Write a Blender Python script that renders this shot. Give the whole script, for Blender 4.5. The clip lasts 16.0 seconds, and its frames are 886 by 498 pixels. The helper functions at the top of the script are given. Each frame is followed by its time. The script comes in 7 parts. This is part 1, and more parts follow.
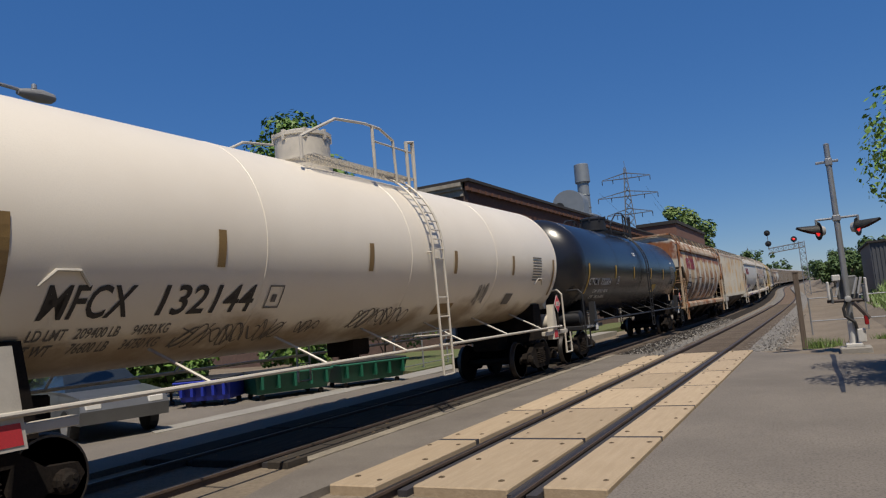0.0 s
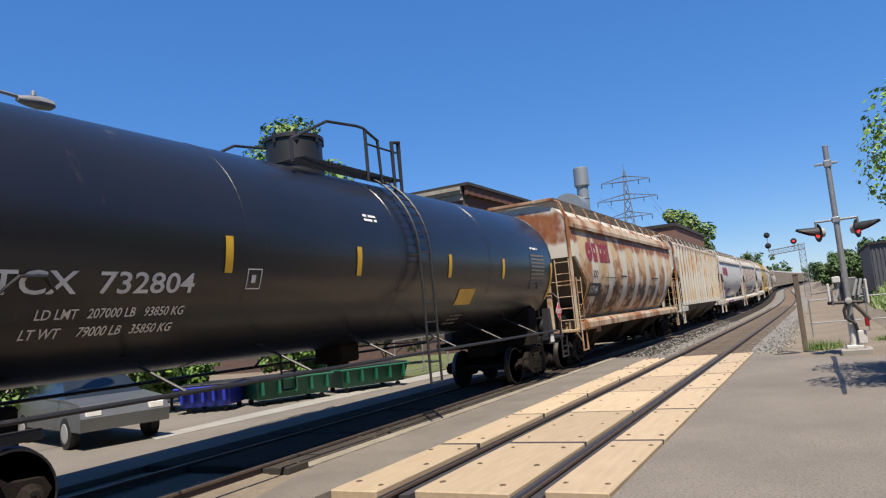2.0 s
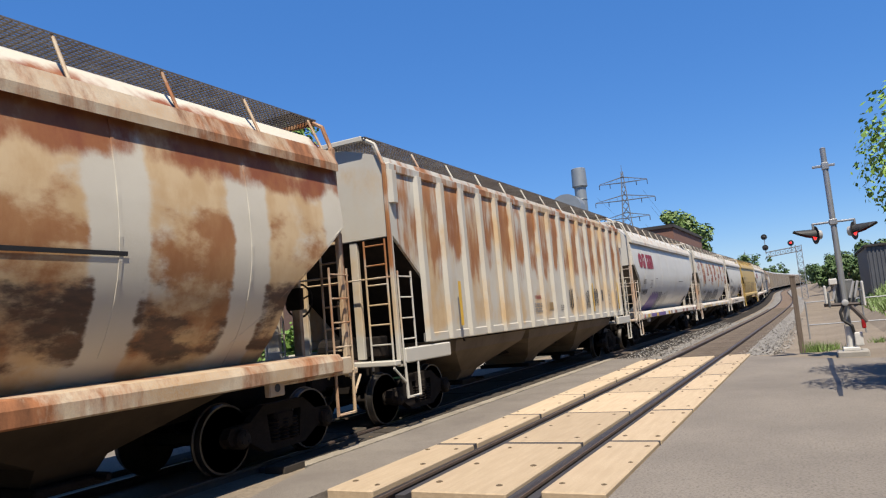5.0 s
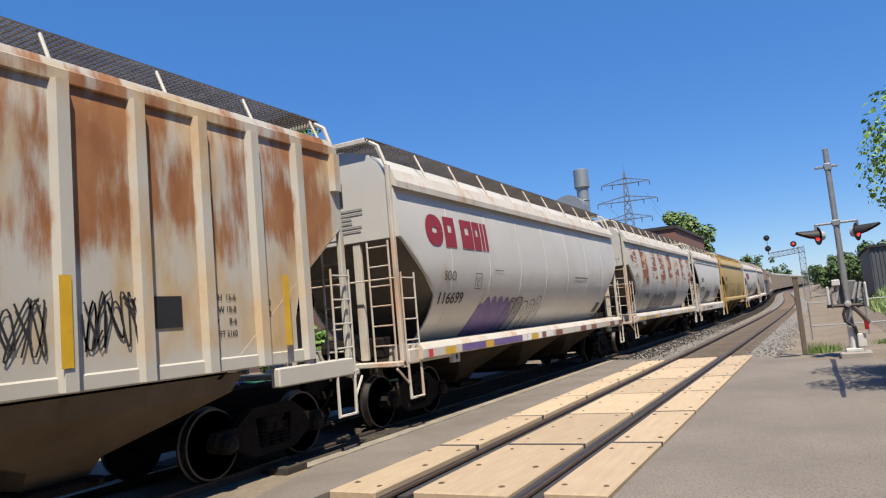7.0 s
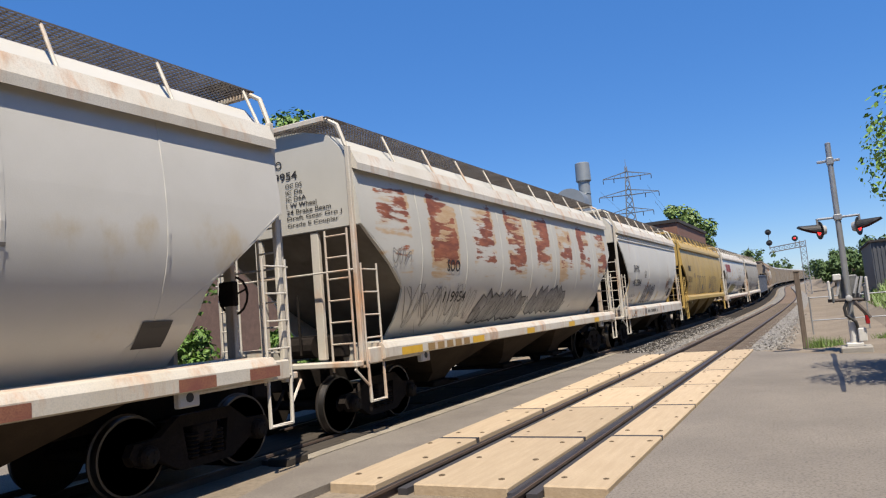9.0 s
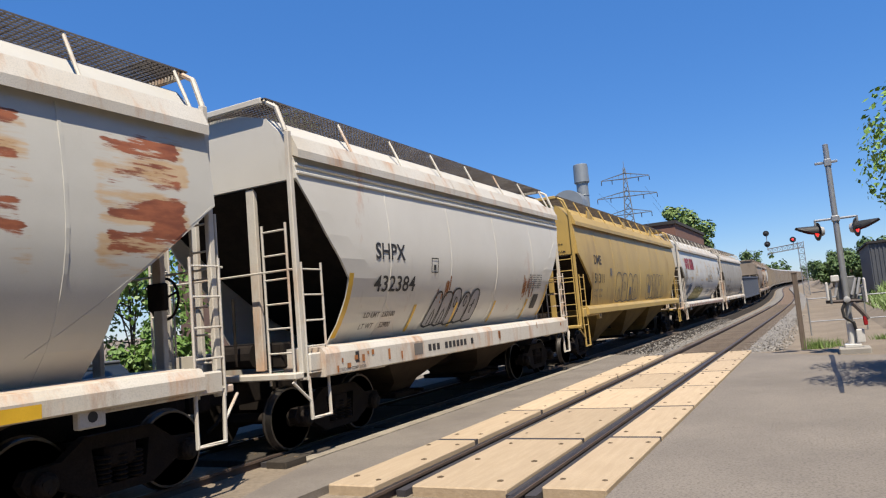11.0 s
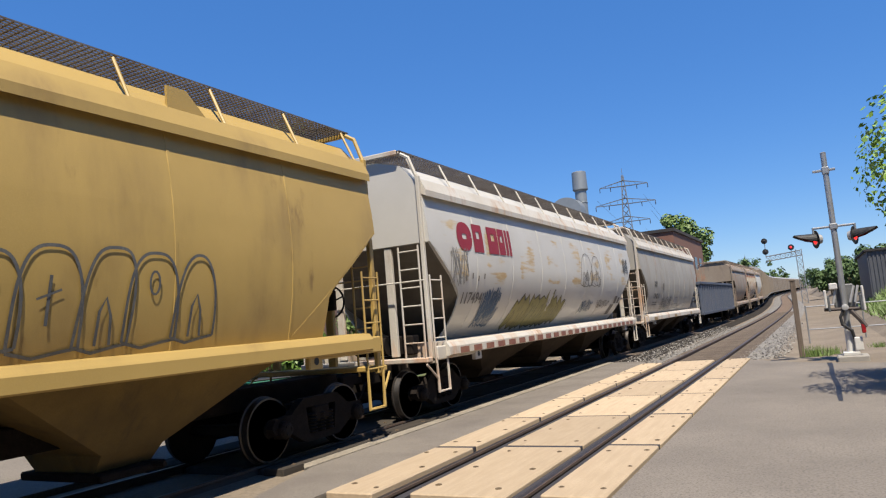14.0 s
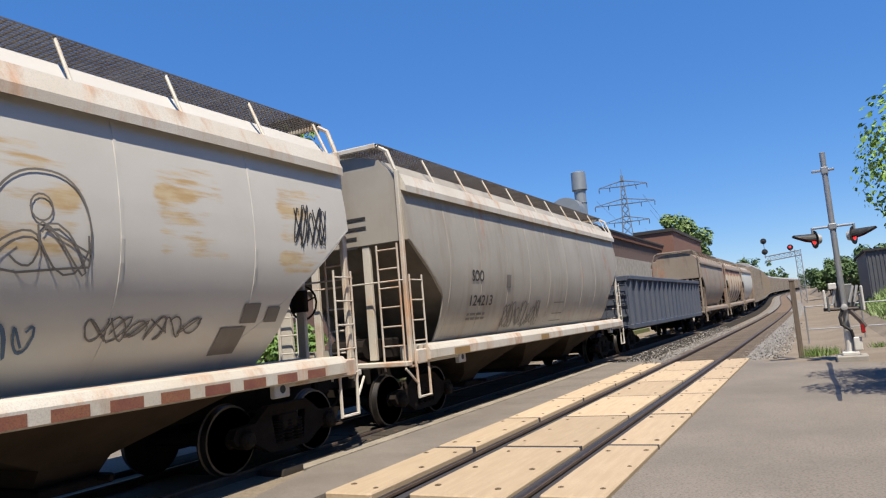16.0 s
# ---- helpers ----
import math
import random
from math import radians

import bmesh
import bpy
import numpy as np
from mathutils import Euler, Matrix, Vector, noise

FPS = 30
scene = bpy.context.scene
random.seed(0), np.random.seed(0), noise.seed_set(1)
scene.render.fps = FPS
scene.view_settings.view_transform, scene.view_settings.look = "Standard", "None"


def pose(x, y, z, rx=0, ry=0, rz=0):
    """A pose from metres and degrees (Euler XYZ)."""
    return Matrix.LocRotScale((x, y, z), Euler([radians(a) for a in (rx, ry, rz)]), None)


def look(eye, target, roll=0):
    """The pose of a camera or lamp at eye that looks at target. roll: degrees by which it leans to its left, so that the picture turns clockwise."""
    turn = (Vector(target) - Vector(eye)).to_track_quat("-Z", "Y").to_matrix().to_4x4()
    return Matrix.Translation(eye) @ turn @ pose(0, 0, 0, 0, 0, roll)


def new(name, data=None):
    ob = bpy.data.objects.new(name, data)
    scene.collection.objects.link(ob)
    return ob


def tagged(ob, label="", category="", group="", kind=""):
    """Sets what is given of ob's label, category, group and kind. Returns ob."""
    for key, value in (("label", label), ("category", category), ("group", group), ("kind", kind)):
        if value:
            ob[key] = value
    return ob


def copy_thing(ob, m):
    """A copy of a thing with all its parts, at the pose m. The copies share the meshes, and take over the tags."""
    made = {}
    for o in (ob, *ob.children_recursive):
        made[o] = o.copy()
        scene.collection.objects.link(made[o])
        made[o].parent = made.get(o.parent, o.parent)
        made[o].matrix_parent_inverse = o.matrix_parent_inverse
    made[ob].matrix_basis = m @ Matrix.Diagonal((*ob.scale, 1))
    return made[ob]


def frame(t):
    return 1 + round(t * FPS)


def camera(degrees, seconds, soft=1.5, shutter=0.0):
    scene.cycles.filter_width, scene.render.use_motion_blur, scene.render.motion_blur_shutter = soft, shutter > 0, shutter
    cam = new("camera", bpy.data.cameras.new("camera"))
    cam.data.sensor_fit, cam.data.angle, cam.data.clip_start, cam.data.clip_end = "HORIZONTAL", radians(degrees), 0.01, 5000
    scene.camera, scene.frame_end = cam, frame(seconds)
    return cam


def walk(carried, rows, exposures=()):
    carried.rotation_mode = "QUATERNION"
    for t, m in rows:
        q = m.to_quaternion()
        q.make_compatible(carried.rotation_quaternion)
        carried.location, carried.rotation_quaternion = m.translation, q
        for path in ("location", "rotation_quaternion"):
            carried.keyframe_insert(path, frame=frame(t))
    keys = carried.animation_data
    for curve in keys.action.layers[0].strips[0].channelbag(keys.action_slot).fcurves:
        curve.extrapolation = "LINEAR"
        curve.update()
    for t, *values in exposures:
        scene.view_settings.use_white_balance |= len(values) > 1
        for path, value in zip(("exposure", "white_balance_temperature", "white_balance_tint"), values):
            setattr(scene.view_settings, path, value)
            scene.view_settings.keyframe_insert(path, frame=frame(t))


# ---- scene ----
cam = camera(64.19, 16.0, soft=1.2)
EYE_HEIGHT = 1.763


def gaze(yaw, tilt, roll):
    """Hand-held camera on one spot: yaw to the left of the tracks, tilt up, roll."""
    a, b = radians(yaw), radians(tilt)
    return look((0, 0, EYE_HEIGHT), (-math.sin(a) * math.cos(b), math.cos(a) * math.cos(b), EYE_HEIGHT + math.sin(b)), roll)


EXPOSURES = [(0, -0.2), (0.5, 0.04), (1.0, 0.27), (1.5, 0.45), (2.0, 0.57), (16, 0.6)]
PATH = [
    (0, gaze(27.771, 5.504, -5.059)),
    (0.5, gaze(27.687, 5.528, -5.135)),
    (1, gaze(27.704, 5.657, -5.115)),
    (1.5, gaze(27.773, 5.799, -5.258)),
    (2, gaze(27.73, 5.842, -5.423)),
    (2.5, gaze(27.549, 5.724, -5.352)),
    (3, gaze(27.45, 5.726, -5.239)),
    (3.5, gaze(27.405, 5.751, -5.273)),
    (4, gaze(27.472, 5.791, -5.228)),
    (6.5, gaze(27.58, 5.879, -5.097)),
    (7, gaze(27.706, 5.937, -5.15)),
    (7.5, gaze(27.779, 5.872, -5.128)),
    (8, gaze(27.817, 5.715, -4.952)),
    (8.5, gaze(27.843, 5.524, -4.785)),
    (9, gaze(27.849, 5.377, -4.915)),
    (11.5, gaze(27.654, 5.592, -5.002)),
    (12, gaze(27.718, 5.804, -5.145)),
    (12.5, gaze(27.706, 5.937, -5.144)),
    (13, gaze(27.639, 5.952, -4.97)),
    (13.5, gaze(27.606, 5.961, -4.831)),
    (14, gaze(27.536, 6.052, -4.883)),
    (14.5, gaze(27.528, 6.133, -4.968)),
    (15, gaze(27.558, 6.259, -5.153)),
    (15.5, gaze(27.508, 6.183, -5.128)),
    (16, gaze(27.482, 6.069, -4.923)),
]
walk(cam, PATH, exposures=EXPOSURES)

# ---- the track's line and the train's run ----
NEAR_X, FAR_X = -3.60, -8.02      # centres of the two tracks


def rise(y):
    """Height of the line: level over the crossing, then a gentle climb."""
    a = min(max(y - 50, 0), 37)
    return 0.00016 * a * a + max(y - 87, 0) * 0.0118


def drift(y):
    """How far the line swings to the left at y: a long, flat double curve."""
    a, b = min(max((y - 80) / 150, 0), 1), min(max((y - 230) / 260, 0), 1)
    return 4.6 * a * a * (3 - 2 * a) - 3.4 * b * b * (3 - 2 * b)


def run(t):
    """How far the train has come since 8 s."""
    a = t - 8
    return 9.0501 * a + 0.001337 * a * a + 0.0028721 * a ** 3


# ---- light ----
SUN_WAY = Vector((0.32, -0.42, 1.0)).normalized()
world = bpy.data.worlds.new("sky")
scene.world = world
world.use_nodes = True
wn = world.node_tree.nodes
sky = wn.new("ShaderNodeTexSky")
sky.sky_type, sky.sun_disc = "NISHITA", False
sky.sun_elevation = math.asin(SUN_WAY.z)
sky.sun_rotation = math.atan2(SUN_WAY.x, SUN_WAY.y)
sky.altitude, sky.air_density, sky.dust_density, sky.ozone_density = 150, 1.0, 0.0, 5.0
hue = wn.new("ShaderNodeHueSaturation")
hue.inputs["Hue"].default_value, hue.inputs["Saturation"].default_value = 0.506, 1.24
world.node_tree.links.new(sky.outputs[0], hue.inputs["Color"])
haze = wn.new("ShaderNodeMix")     # evens the clear sky out all round
haze.data_type = "RGBA"
haze.inputs[0].default_value, haze.inputs[7].default_value = 0.42, (0.66, 2.12, 5.9, 1)
world.node_tree.links.new(hue.outputs[0], haze.inputs[6])
world.node_tree.links.new(haze.outputs[2], wn["Background"].inputs[0])
wn["Background"].inputs[1].default_value = 0.0905
sun = new("sun", bpy.data.lights.new("sun", "SUN"))
sun.data.energy, sun.data.angle, sun.data.color = 5.6, radians(0.53), (1.0, 0.90, 0.75)
sun.matrix_world = look(SUN_WAY * 50, (0, 0, 0))


# ---- materials ----
def surface(name, colour, other=None, size=3.0, rough=0.6, metal=0.0, grain=0.12, bump=0.15, stretch=(1, 1, 1),
            rust=0.0, rust_colour=(0.19, 0.065, 0.022), rust_size=0.9, dirt=0.0, dirt_colour=(0.05, 0.042, 0.035), fine=60.0, each=0.0, detail=6.0, soft=0.09, gloss=0.5):
    """Paint, metal, stone or soil: two scales of colour change, fine relief, and worn patches that run downwards."""
    m = bpy.data.materials.new(name)
    m.use_nodes = True
    n, k = m.node_tree.nodes, m.node_tree.links
    b = n["Principled BSDF"]
    tc = n.new("ShaderNodeTexCoord")
    mp = n.new("ShaderNodeMapping")
    mp.inputs["Scale"].default_value = stretch
    k.new(tc.outputs["Object"], mp.inputs[0])

    def wave(scale, det, vec, rgh=0.6):
        w = n.new("ShaderNodeTexNoise")
        w.inputs["Scale"].default_value, w.inputs["Detail"].default_value, w.inputs["Roughness"].default_value = scale, det, rgh
        k.new(vec, w.inputs["Vector"])
        return w.outputs[0]

    def ramp(value, lo, hi):
        r = n.new("ShaderNodeMapRange")
        r.inputs[1].default_value, r.inputs[2].default_value = lo, hi
        k.new(value, r.inputs[0])
        return r.outputs[0]

    def blend(fac, a, c):
        x = n.new("ShaderNodeMix")
        x.data_type = "RGBA"
        for sock, v in ((x.inputs[0], fac), (x.inputs[6], a), (x.inputs[7], c)):
            if isinstance(v, (int, float)):
                sock.default_value = v
            elif isinstance(v, tuple):
                sock.default_value = (*v, 1)
            else:
                k.new(v, sock)
        return x.outputs[2]

    other = other or tuple(min(1, v * 0.8) for v in colour)
    out = blend(ramp(wave(size, detail, mp.outputs[0]), 0.35, 0.65), colour, other)
    grit = wave(fine, 3, tc.outputs["Object"])
    dark = tuple(v * (1 - 2.2 * grain) for v in colour)
    if grain:
        out = blend(ramp(grit, 0.45, 0.75), out, dark)
    if each:
        info = n.new("ShaderNodeObjectInfo")
        tone = n.new("ShaderNodeHueSaturation")
        mul = n.new("ShaderNodeMath")
        mul.operation, mul.inputs[1].default_value = "MULTIPLY_ADD", each
        mul.inputs[2].default_value = 1 - each / 2
        k.new(info.outputs["Random"], mul.inputs[0])
        k.new(mul.outputs[0], tone.inputs["Value"])
        k.new(out, tone.inputs["Color"])
        out = tone.outputs[0]
    if dirt:
        d = n.new("ShaderNodeMapping")
        d.inputs["Scale"].default_value = (1.0, 1.6, 0.25)
        k.new(tc.outputs["Object"], d.inputs[0])
        out = blend(ramp(wave(2.3, 5, d.outputs[0]), 0.72 - 0.35 * dirt, 0.95), out, dirt_colour)
    ro = b.inputs["Roughness"]
    ro.default_value = rough
    if rust:
        d = n.new("ShaderNodeMapping")
        d.inputs["Scale"].default_value = (1.0, 1.5, 0.42)
        k.new(tc.outputs["Object"], d.inputs[0])
        w = wave(rust_size, 8, d.outputs[0], 0.68)
        edge = ramp(w, 0.76 - 0.30 * rust - soft, 0.76 - 0.30 * rust + soft)
        tint = blend(ramp(wave(5, 6, d.outputs[0]), 0.35, 0.7), rust_colour, tuple(min(1, v * 2.3) for v in rust_colour))
        out = blend(edge, out, tint)
        rr = n.new("ShaderNodeMapRange")
        rr.inputs[3].default_value, rr.inputs[4].default_value = rough, 0.88
        k.new(edge, rr.inputs[0])
        k.new(rr.outputs[0], ro)
    k.new(out, b.inputs["Base Color"])
    b.inputs["Metallic"].default_value = metal
    b.inputs["Specular IOR Level"].default_value = gloss
    if bump:
        bp = n.new("ShaderNodeBump")
        bp.inputs["Strength"].default_value, bp.inputs["Distance"].default_value = bump, 0.02
        k.new(grit, bp.inputs["Height"])
        k.new(bp.outputs[0], b.inputs["Normal"])
    return m


def weathered(name, colour, other, stains=(), start=0.0, pitch=2.0, rough=0.55, streak=0.25, streak_colour=(0.30, 0.24, 0.17)):
    """Old car paint in panels: faint runs down the side, and stains brushed over the panels between clean seams.
    A stain: (first colour, second colour, threshold, softness, brush scale, patch scale, (lowest, highest, fade), clean width at the seams)."""
    m = surface(name, colour, other, size=0.55, rough=rough, grain=0.03, bump=0.06)
    n, k = m.node_tree.nodes, m.node_tree.links
    b = n["Principled BSDF"]
    out = b.inputs["Base Color"].links[0].from_socket
    tc = n.new("ShaderNodeTexCoord")
    axes = n.new("ShaderNodeSeparateXYZ")
    k.new(tc.outputs["Object"], axes.inputs[0])

    def calc(op, *args):
        q = n.new("ShaderNodeMath")
        q.operation = op
        for i, v in enumerate(args):
            if isinstance(v, (int, float)):
                q.inputs[i].default_value = v
            else:
                k.new(v, q.inputs[i])
        return q.outputs[0]

    def cloud(scale, detail=6.0):
        mp = n.new("ShaderNodeMapping")
        mp.inputs["Scale"].default_value = scale
        k.new(tc.outputs["Object"], mp.inputs[0])
        w = n.new("ShaderNodeTexNoise")
        w.inputs["Scale"].default_value, w.inputs["Detail"].default_value, w.inputs["Roughness"].default_value = 1.0, detail, 0.62
        k.new(mp.outputs[0], w.inputs["Vector"])
        return w.outputs[0]

    def span(v, lo, hi, a=0.0, c=1.0):
        r = n.new("ShaderNodeMapRange")
        r.interpolation_type = "SMOOTHSTEP"
        for i, q in enumerate((lo, hi, a, c)):
            r.inputs[i + 1].default_value = q
        k.new(v, r.inputs[0])
        return r.outputs[0]

    def blend(fac, a, c):
        x = n.new("ShaderNodeMix")
        x.data_type = "RGBA"
        for sock, v in ((x.inputs[0], fac), (x.inputs[6], a), (x.inputs[7], c)):
            if isinstance(v, tuple):
                sock.default_value = (*v, 1)
            else:
                k.new(v, sock)
        return x.outputs[2]

    seam = calc("PINGPONG", calc("ADD", axes.outputs[1], 40 * pitch - start), pitch / 2)
    if streak:
        out = blend(span(cloud((1.2, 2.6, 0.28)), 0.80 - 0.32 * streak, 1.0 - 0.2 * streak), out, streak_colour)
    for c1, c2, level, soft, brush, patch, (lo, hi, fade), clean in stains:
        v = calc("ADD", calc("MULTIPLY", cloud(brush), 0.5), calc("MULTIPLY", cloud(patch, 2.0), 0.5))
        inside = calc("MULTIPLY", span(axes.outputs[2], lo - fade, lo + fade), span(axes.outputs[2], hi - fade, hi + fade, 1.0, 0.0))
        if clean:
            inside = calc("MULTIPLY", inside, span(seam, clean * 0.45, clean * 1.4))
        v = calc("ADD", v, calc("MULTIPLY", calc("SUBTRACT", inside, 1.0), 0.3))
        tint = blend(span(cloud((3, 2.2, 9) if brush[2] > 2 * brush[1] else (3, 2.5, 1.4)), 0.35, 0.65), c1, c2)
        out = blend(span(v, level - soft, level + soft), out, tint)
    k.new(out, b.inputs["Base Color"])
    return m


def glow(name, colour, power):
    m = surface(name, colour, grain=0, bump=0, rough=0.3)
    b = m.node_tree.nodes["Principled BSDF"]
    b.inputs["Emission Color"].default_value = (*colour, 1)
    b.inputs["Emission Strength"].default_value = power
    return m


ASPHALT = surface("asphalt", (0.199, 0.175, 0.148), (0.147, 0.129, 0.111), size=0.45, rough=0.92, grain=0.27, bump=0.9, fine=38, dirt=0.3, dirt_colour=(0.105, 0.0945, 0.084), detail=9)
ASPHALT_OLD = surface("old_asphalt", (0.182, 0.16, 0.133), (0.13, 0.112, 0.0945), size=0.9, rough=0.92, grain=0.2, bump=0.6, fine=55)
CONCRETE = surface("concrete", (0.302, 0.288, 0.259), (0.238, 0.223, 0.202), size=1.2, rough=0.85, grain=0.12, bump=0.4, fine=70)
WORN_EDGE = surface("worn_pale_edge", (0.288, 0.252, 0.194), (0.173, 0.148, 0.115), size=2.2, rough=0.9, grain=0.2, bump=0.8, fine=30, detail=9)
FOULED = surface("rust_fouled_ballast", (0.176, 0.124, 0.084), (0.096, 0.068, 0.048), size=7, rough=0.95, grain=0.25, bump=1.0, fine=22, detail=4)
DIRT = surface("dirt", (0.21, 0.171, 0.126), (0.14, 0.112, 0.0805), size=0.35, rough=0.95, grain=0.2, bump=0.9, fine=14, detail=9)
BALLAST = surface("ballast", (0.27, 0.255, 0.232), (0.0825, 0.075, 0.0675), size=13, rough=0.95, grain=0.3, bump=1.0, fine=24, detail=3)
STONE = surface("crushed_stone", (0.315, 0.3, 0.277), (0.15, 0.139, 0.128), size=6, rough=0.9, bump=0.3, fine=40)
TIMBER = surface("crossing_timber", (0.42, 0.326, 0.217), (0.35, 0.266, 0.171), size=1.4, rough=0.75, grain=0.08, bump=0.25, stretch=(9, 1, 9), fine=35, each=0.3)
TIE = surface("tie_wood", (0.0765, 0.0578, 0.0425), (0.119, 0.0935, 0.0723), size=2, rough=0.9, stretch=(1, 8, 8), each=0.3)
RAIL = surface("rail_steel", (0.11, 0.075, 0.055), (0.075, 0.052, 0.042), rough=0.75, metal=0.2, size=4)
RAIL_TOP = surface("polished_rail", (0.17, 0.145, 0.125), (0.12, 0.10, 0.09), rough=0.5, metal=1.0, size=6, grain=0.05)
RUBBER = surface("flangeway_rubber", (0.035, 0.032, 0.036), rough=0.8)
HOLE = surface("bolt_recess", (0.12, 0.085, 0.05), rough=0.9)
TAR = surface("tar", (0.02, 0.019, 0.021), rough=0.6, grain=0.05)
TANK_WHITE = weathered("cream_tank_paint", (0.74, 0.68, 0.575), (0.69, 0.625, 0.52), [
    ((0.33, 0.25, 0.165), (0.42, 0.34, 0.24), 0.44, 0.09, (1, 0.9, 1.6), (0.5, 0.5, 0.8), (1.2, 2.05, 0.45), 0.0)], rough=0.38, streak=0.12, streak_colour=(0.34, 0.29, 0.22))
WHITE_TRIM = surface("cream_trim_paint", (0.525, 0.488, 0.42), rough=0.45, grain=0.03, bump=0.05, rust=0.12)
TANK_BLACK = surface("black_tank_paint", (0.011, 0.012, 0.016), (0.014, 0.0135, 0.016), size=0.6, rough=0.27, gloss=0.5, grain=0.02, bump=0.05, dirt=0.15, dirt_colour=(0.075, 0.06, 0.05))
BLACK_TRIM = surface("black_trim_paint", (0.018, 0.018, 0.02), rough=0.5, dirt=0.3, dirt_colour=(0.07, 0.055, 0.045))
# Grimy steel, darkened further with the shade under cars and end sheets.
UNDER = surface("shaded_grimy_steel", (0.012, 0.010, 0.009), (0.022, 0.017, 0.014), size=4, rough=0.9, gloss=0.12, bump=0.3, fine=40)
WHEEL = surface("wheel_steel", (0.024, 0.018, 0.014), (0.014, 0.012, 0.010), rough=0.8, gloss=0.2)
TREAD = surface("wheel_tread", (0.13, 0.12, 0.112), rough=0.5, metal=1.0, grain=0.05)
GRATE = surface("galvanised_grating", (0.16, 0.145, 0.135), (0.10, 0.08, 0.07), rough=0.7, metal=0.4)
# Road grime, darkened to near black for the shade under the cars.
SHADED_GRIME = surface("shaded_road_grime", (0.058, 0.044, 0.033), (0.033, 0.026, 0.02), size=1.2, rough=0.95, dirt=0.4, gloss=0.1)
# Bay paint of the ribbed car, browner and darker than its body.
TAN_BAY = surface("tan_bay_paint", (0.16, 0.125, 0.09), (0.11, 0.085, 0.06), size=1.1, rough=0.95, dirt=0.4, gloss=0.1)
# End sheet paint, greyed and darkened to carry the overhang's shade.
SHADED_END = surface("shaded_end_paint", (0.153, 0.135, 0.113), (0.099, 0.0855, 0.072), size=1.3, rough=0.9, dirt=0.4, gloss=0.15)
# Bay paint of the mustard car, a darker yellow than its body.
YELLOW_BAY = surface("dark_yellow_bay_paint", (0.187, 0.128, 0.0467), (0.111, 0.0782, 0.034), size=1.1, rough=0.9, dirt=0.5, gloss=0.15)
# Oily ballast, darkened further to hold the shade beneath the train.
OILY_SHADE = surface("shaded_oily_ballast", (0.042, 0.037, 0.033), (0.026, 0.023, 0.021), size=9, rough=1.0, bump=1.0, fine=20, gloss=0.05)
# Crossing timber with the train's shade put into its colour.
SHADED_TIMBER = surface("shaded_timber", (0.062, 0.053, 0.044), (0.04, 0.035, 0.03), size=1.4, rough=0.95, stretch=(9, 1, 9), fine=35, each=0.25, gloss=0.08)
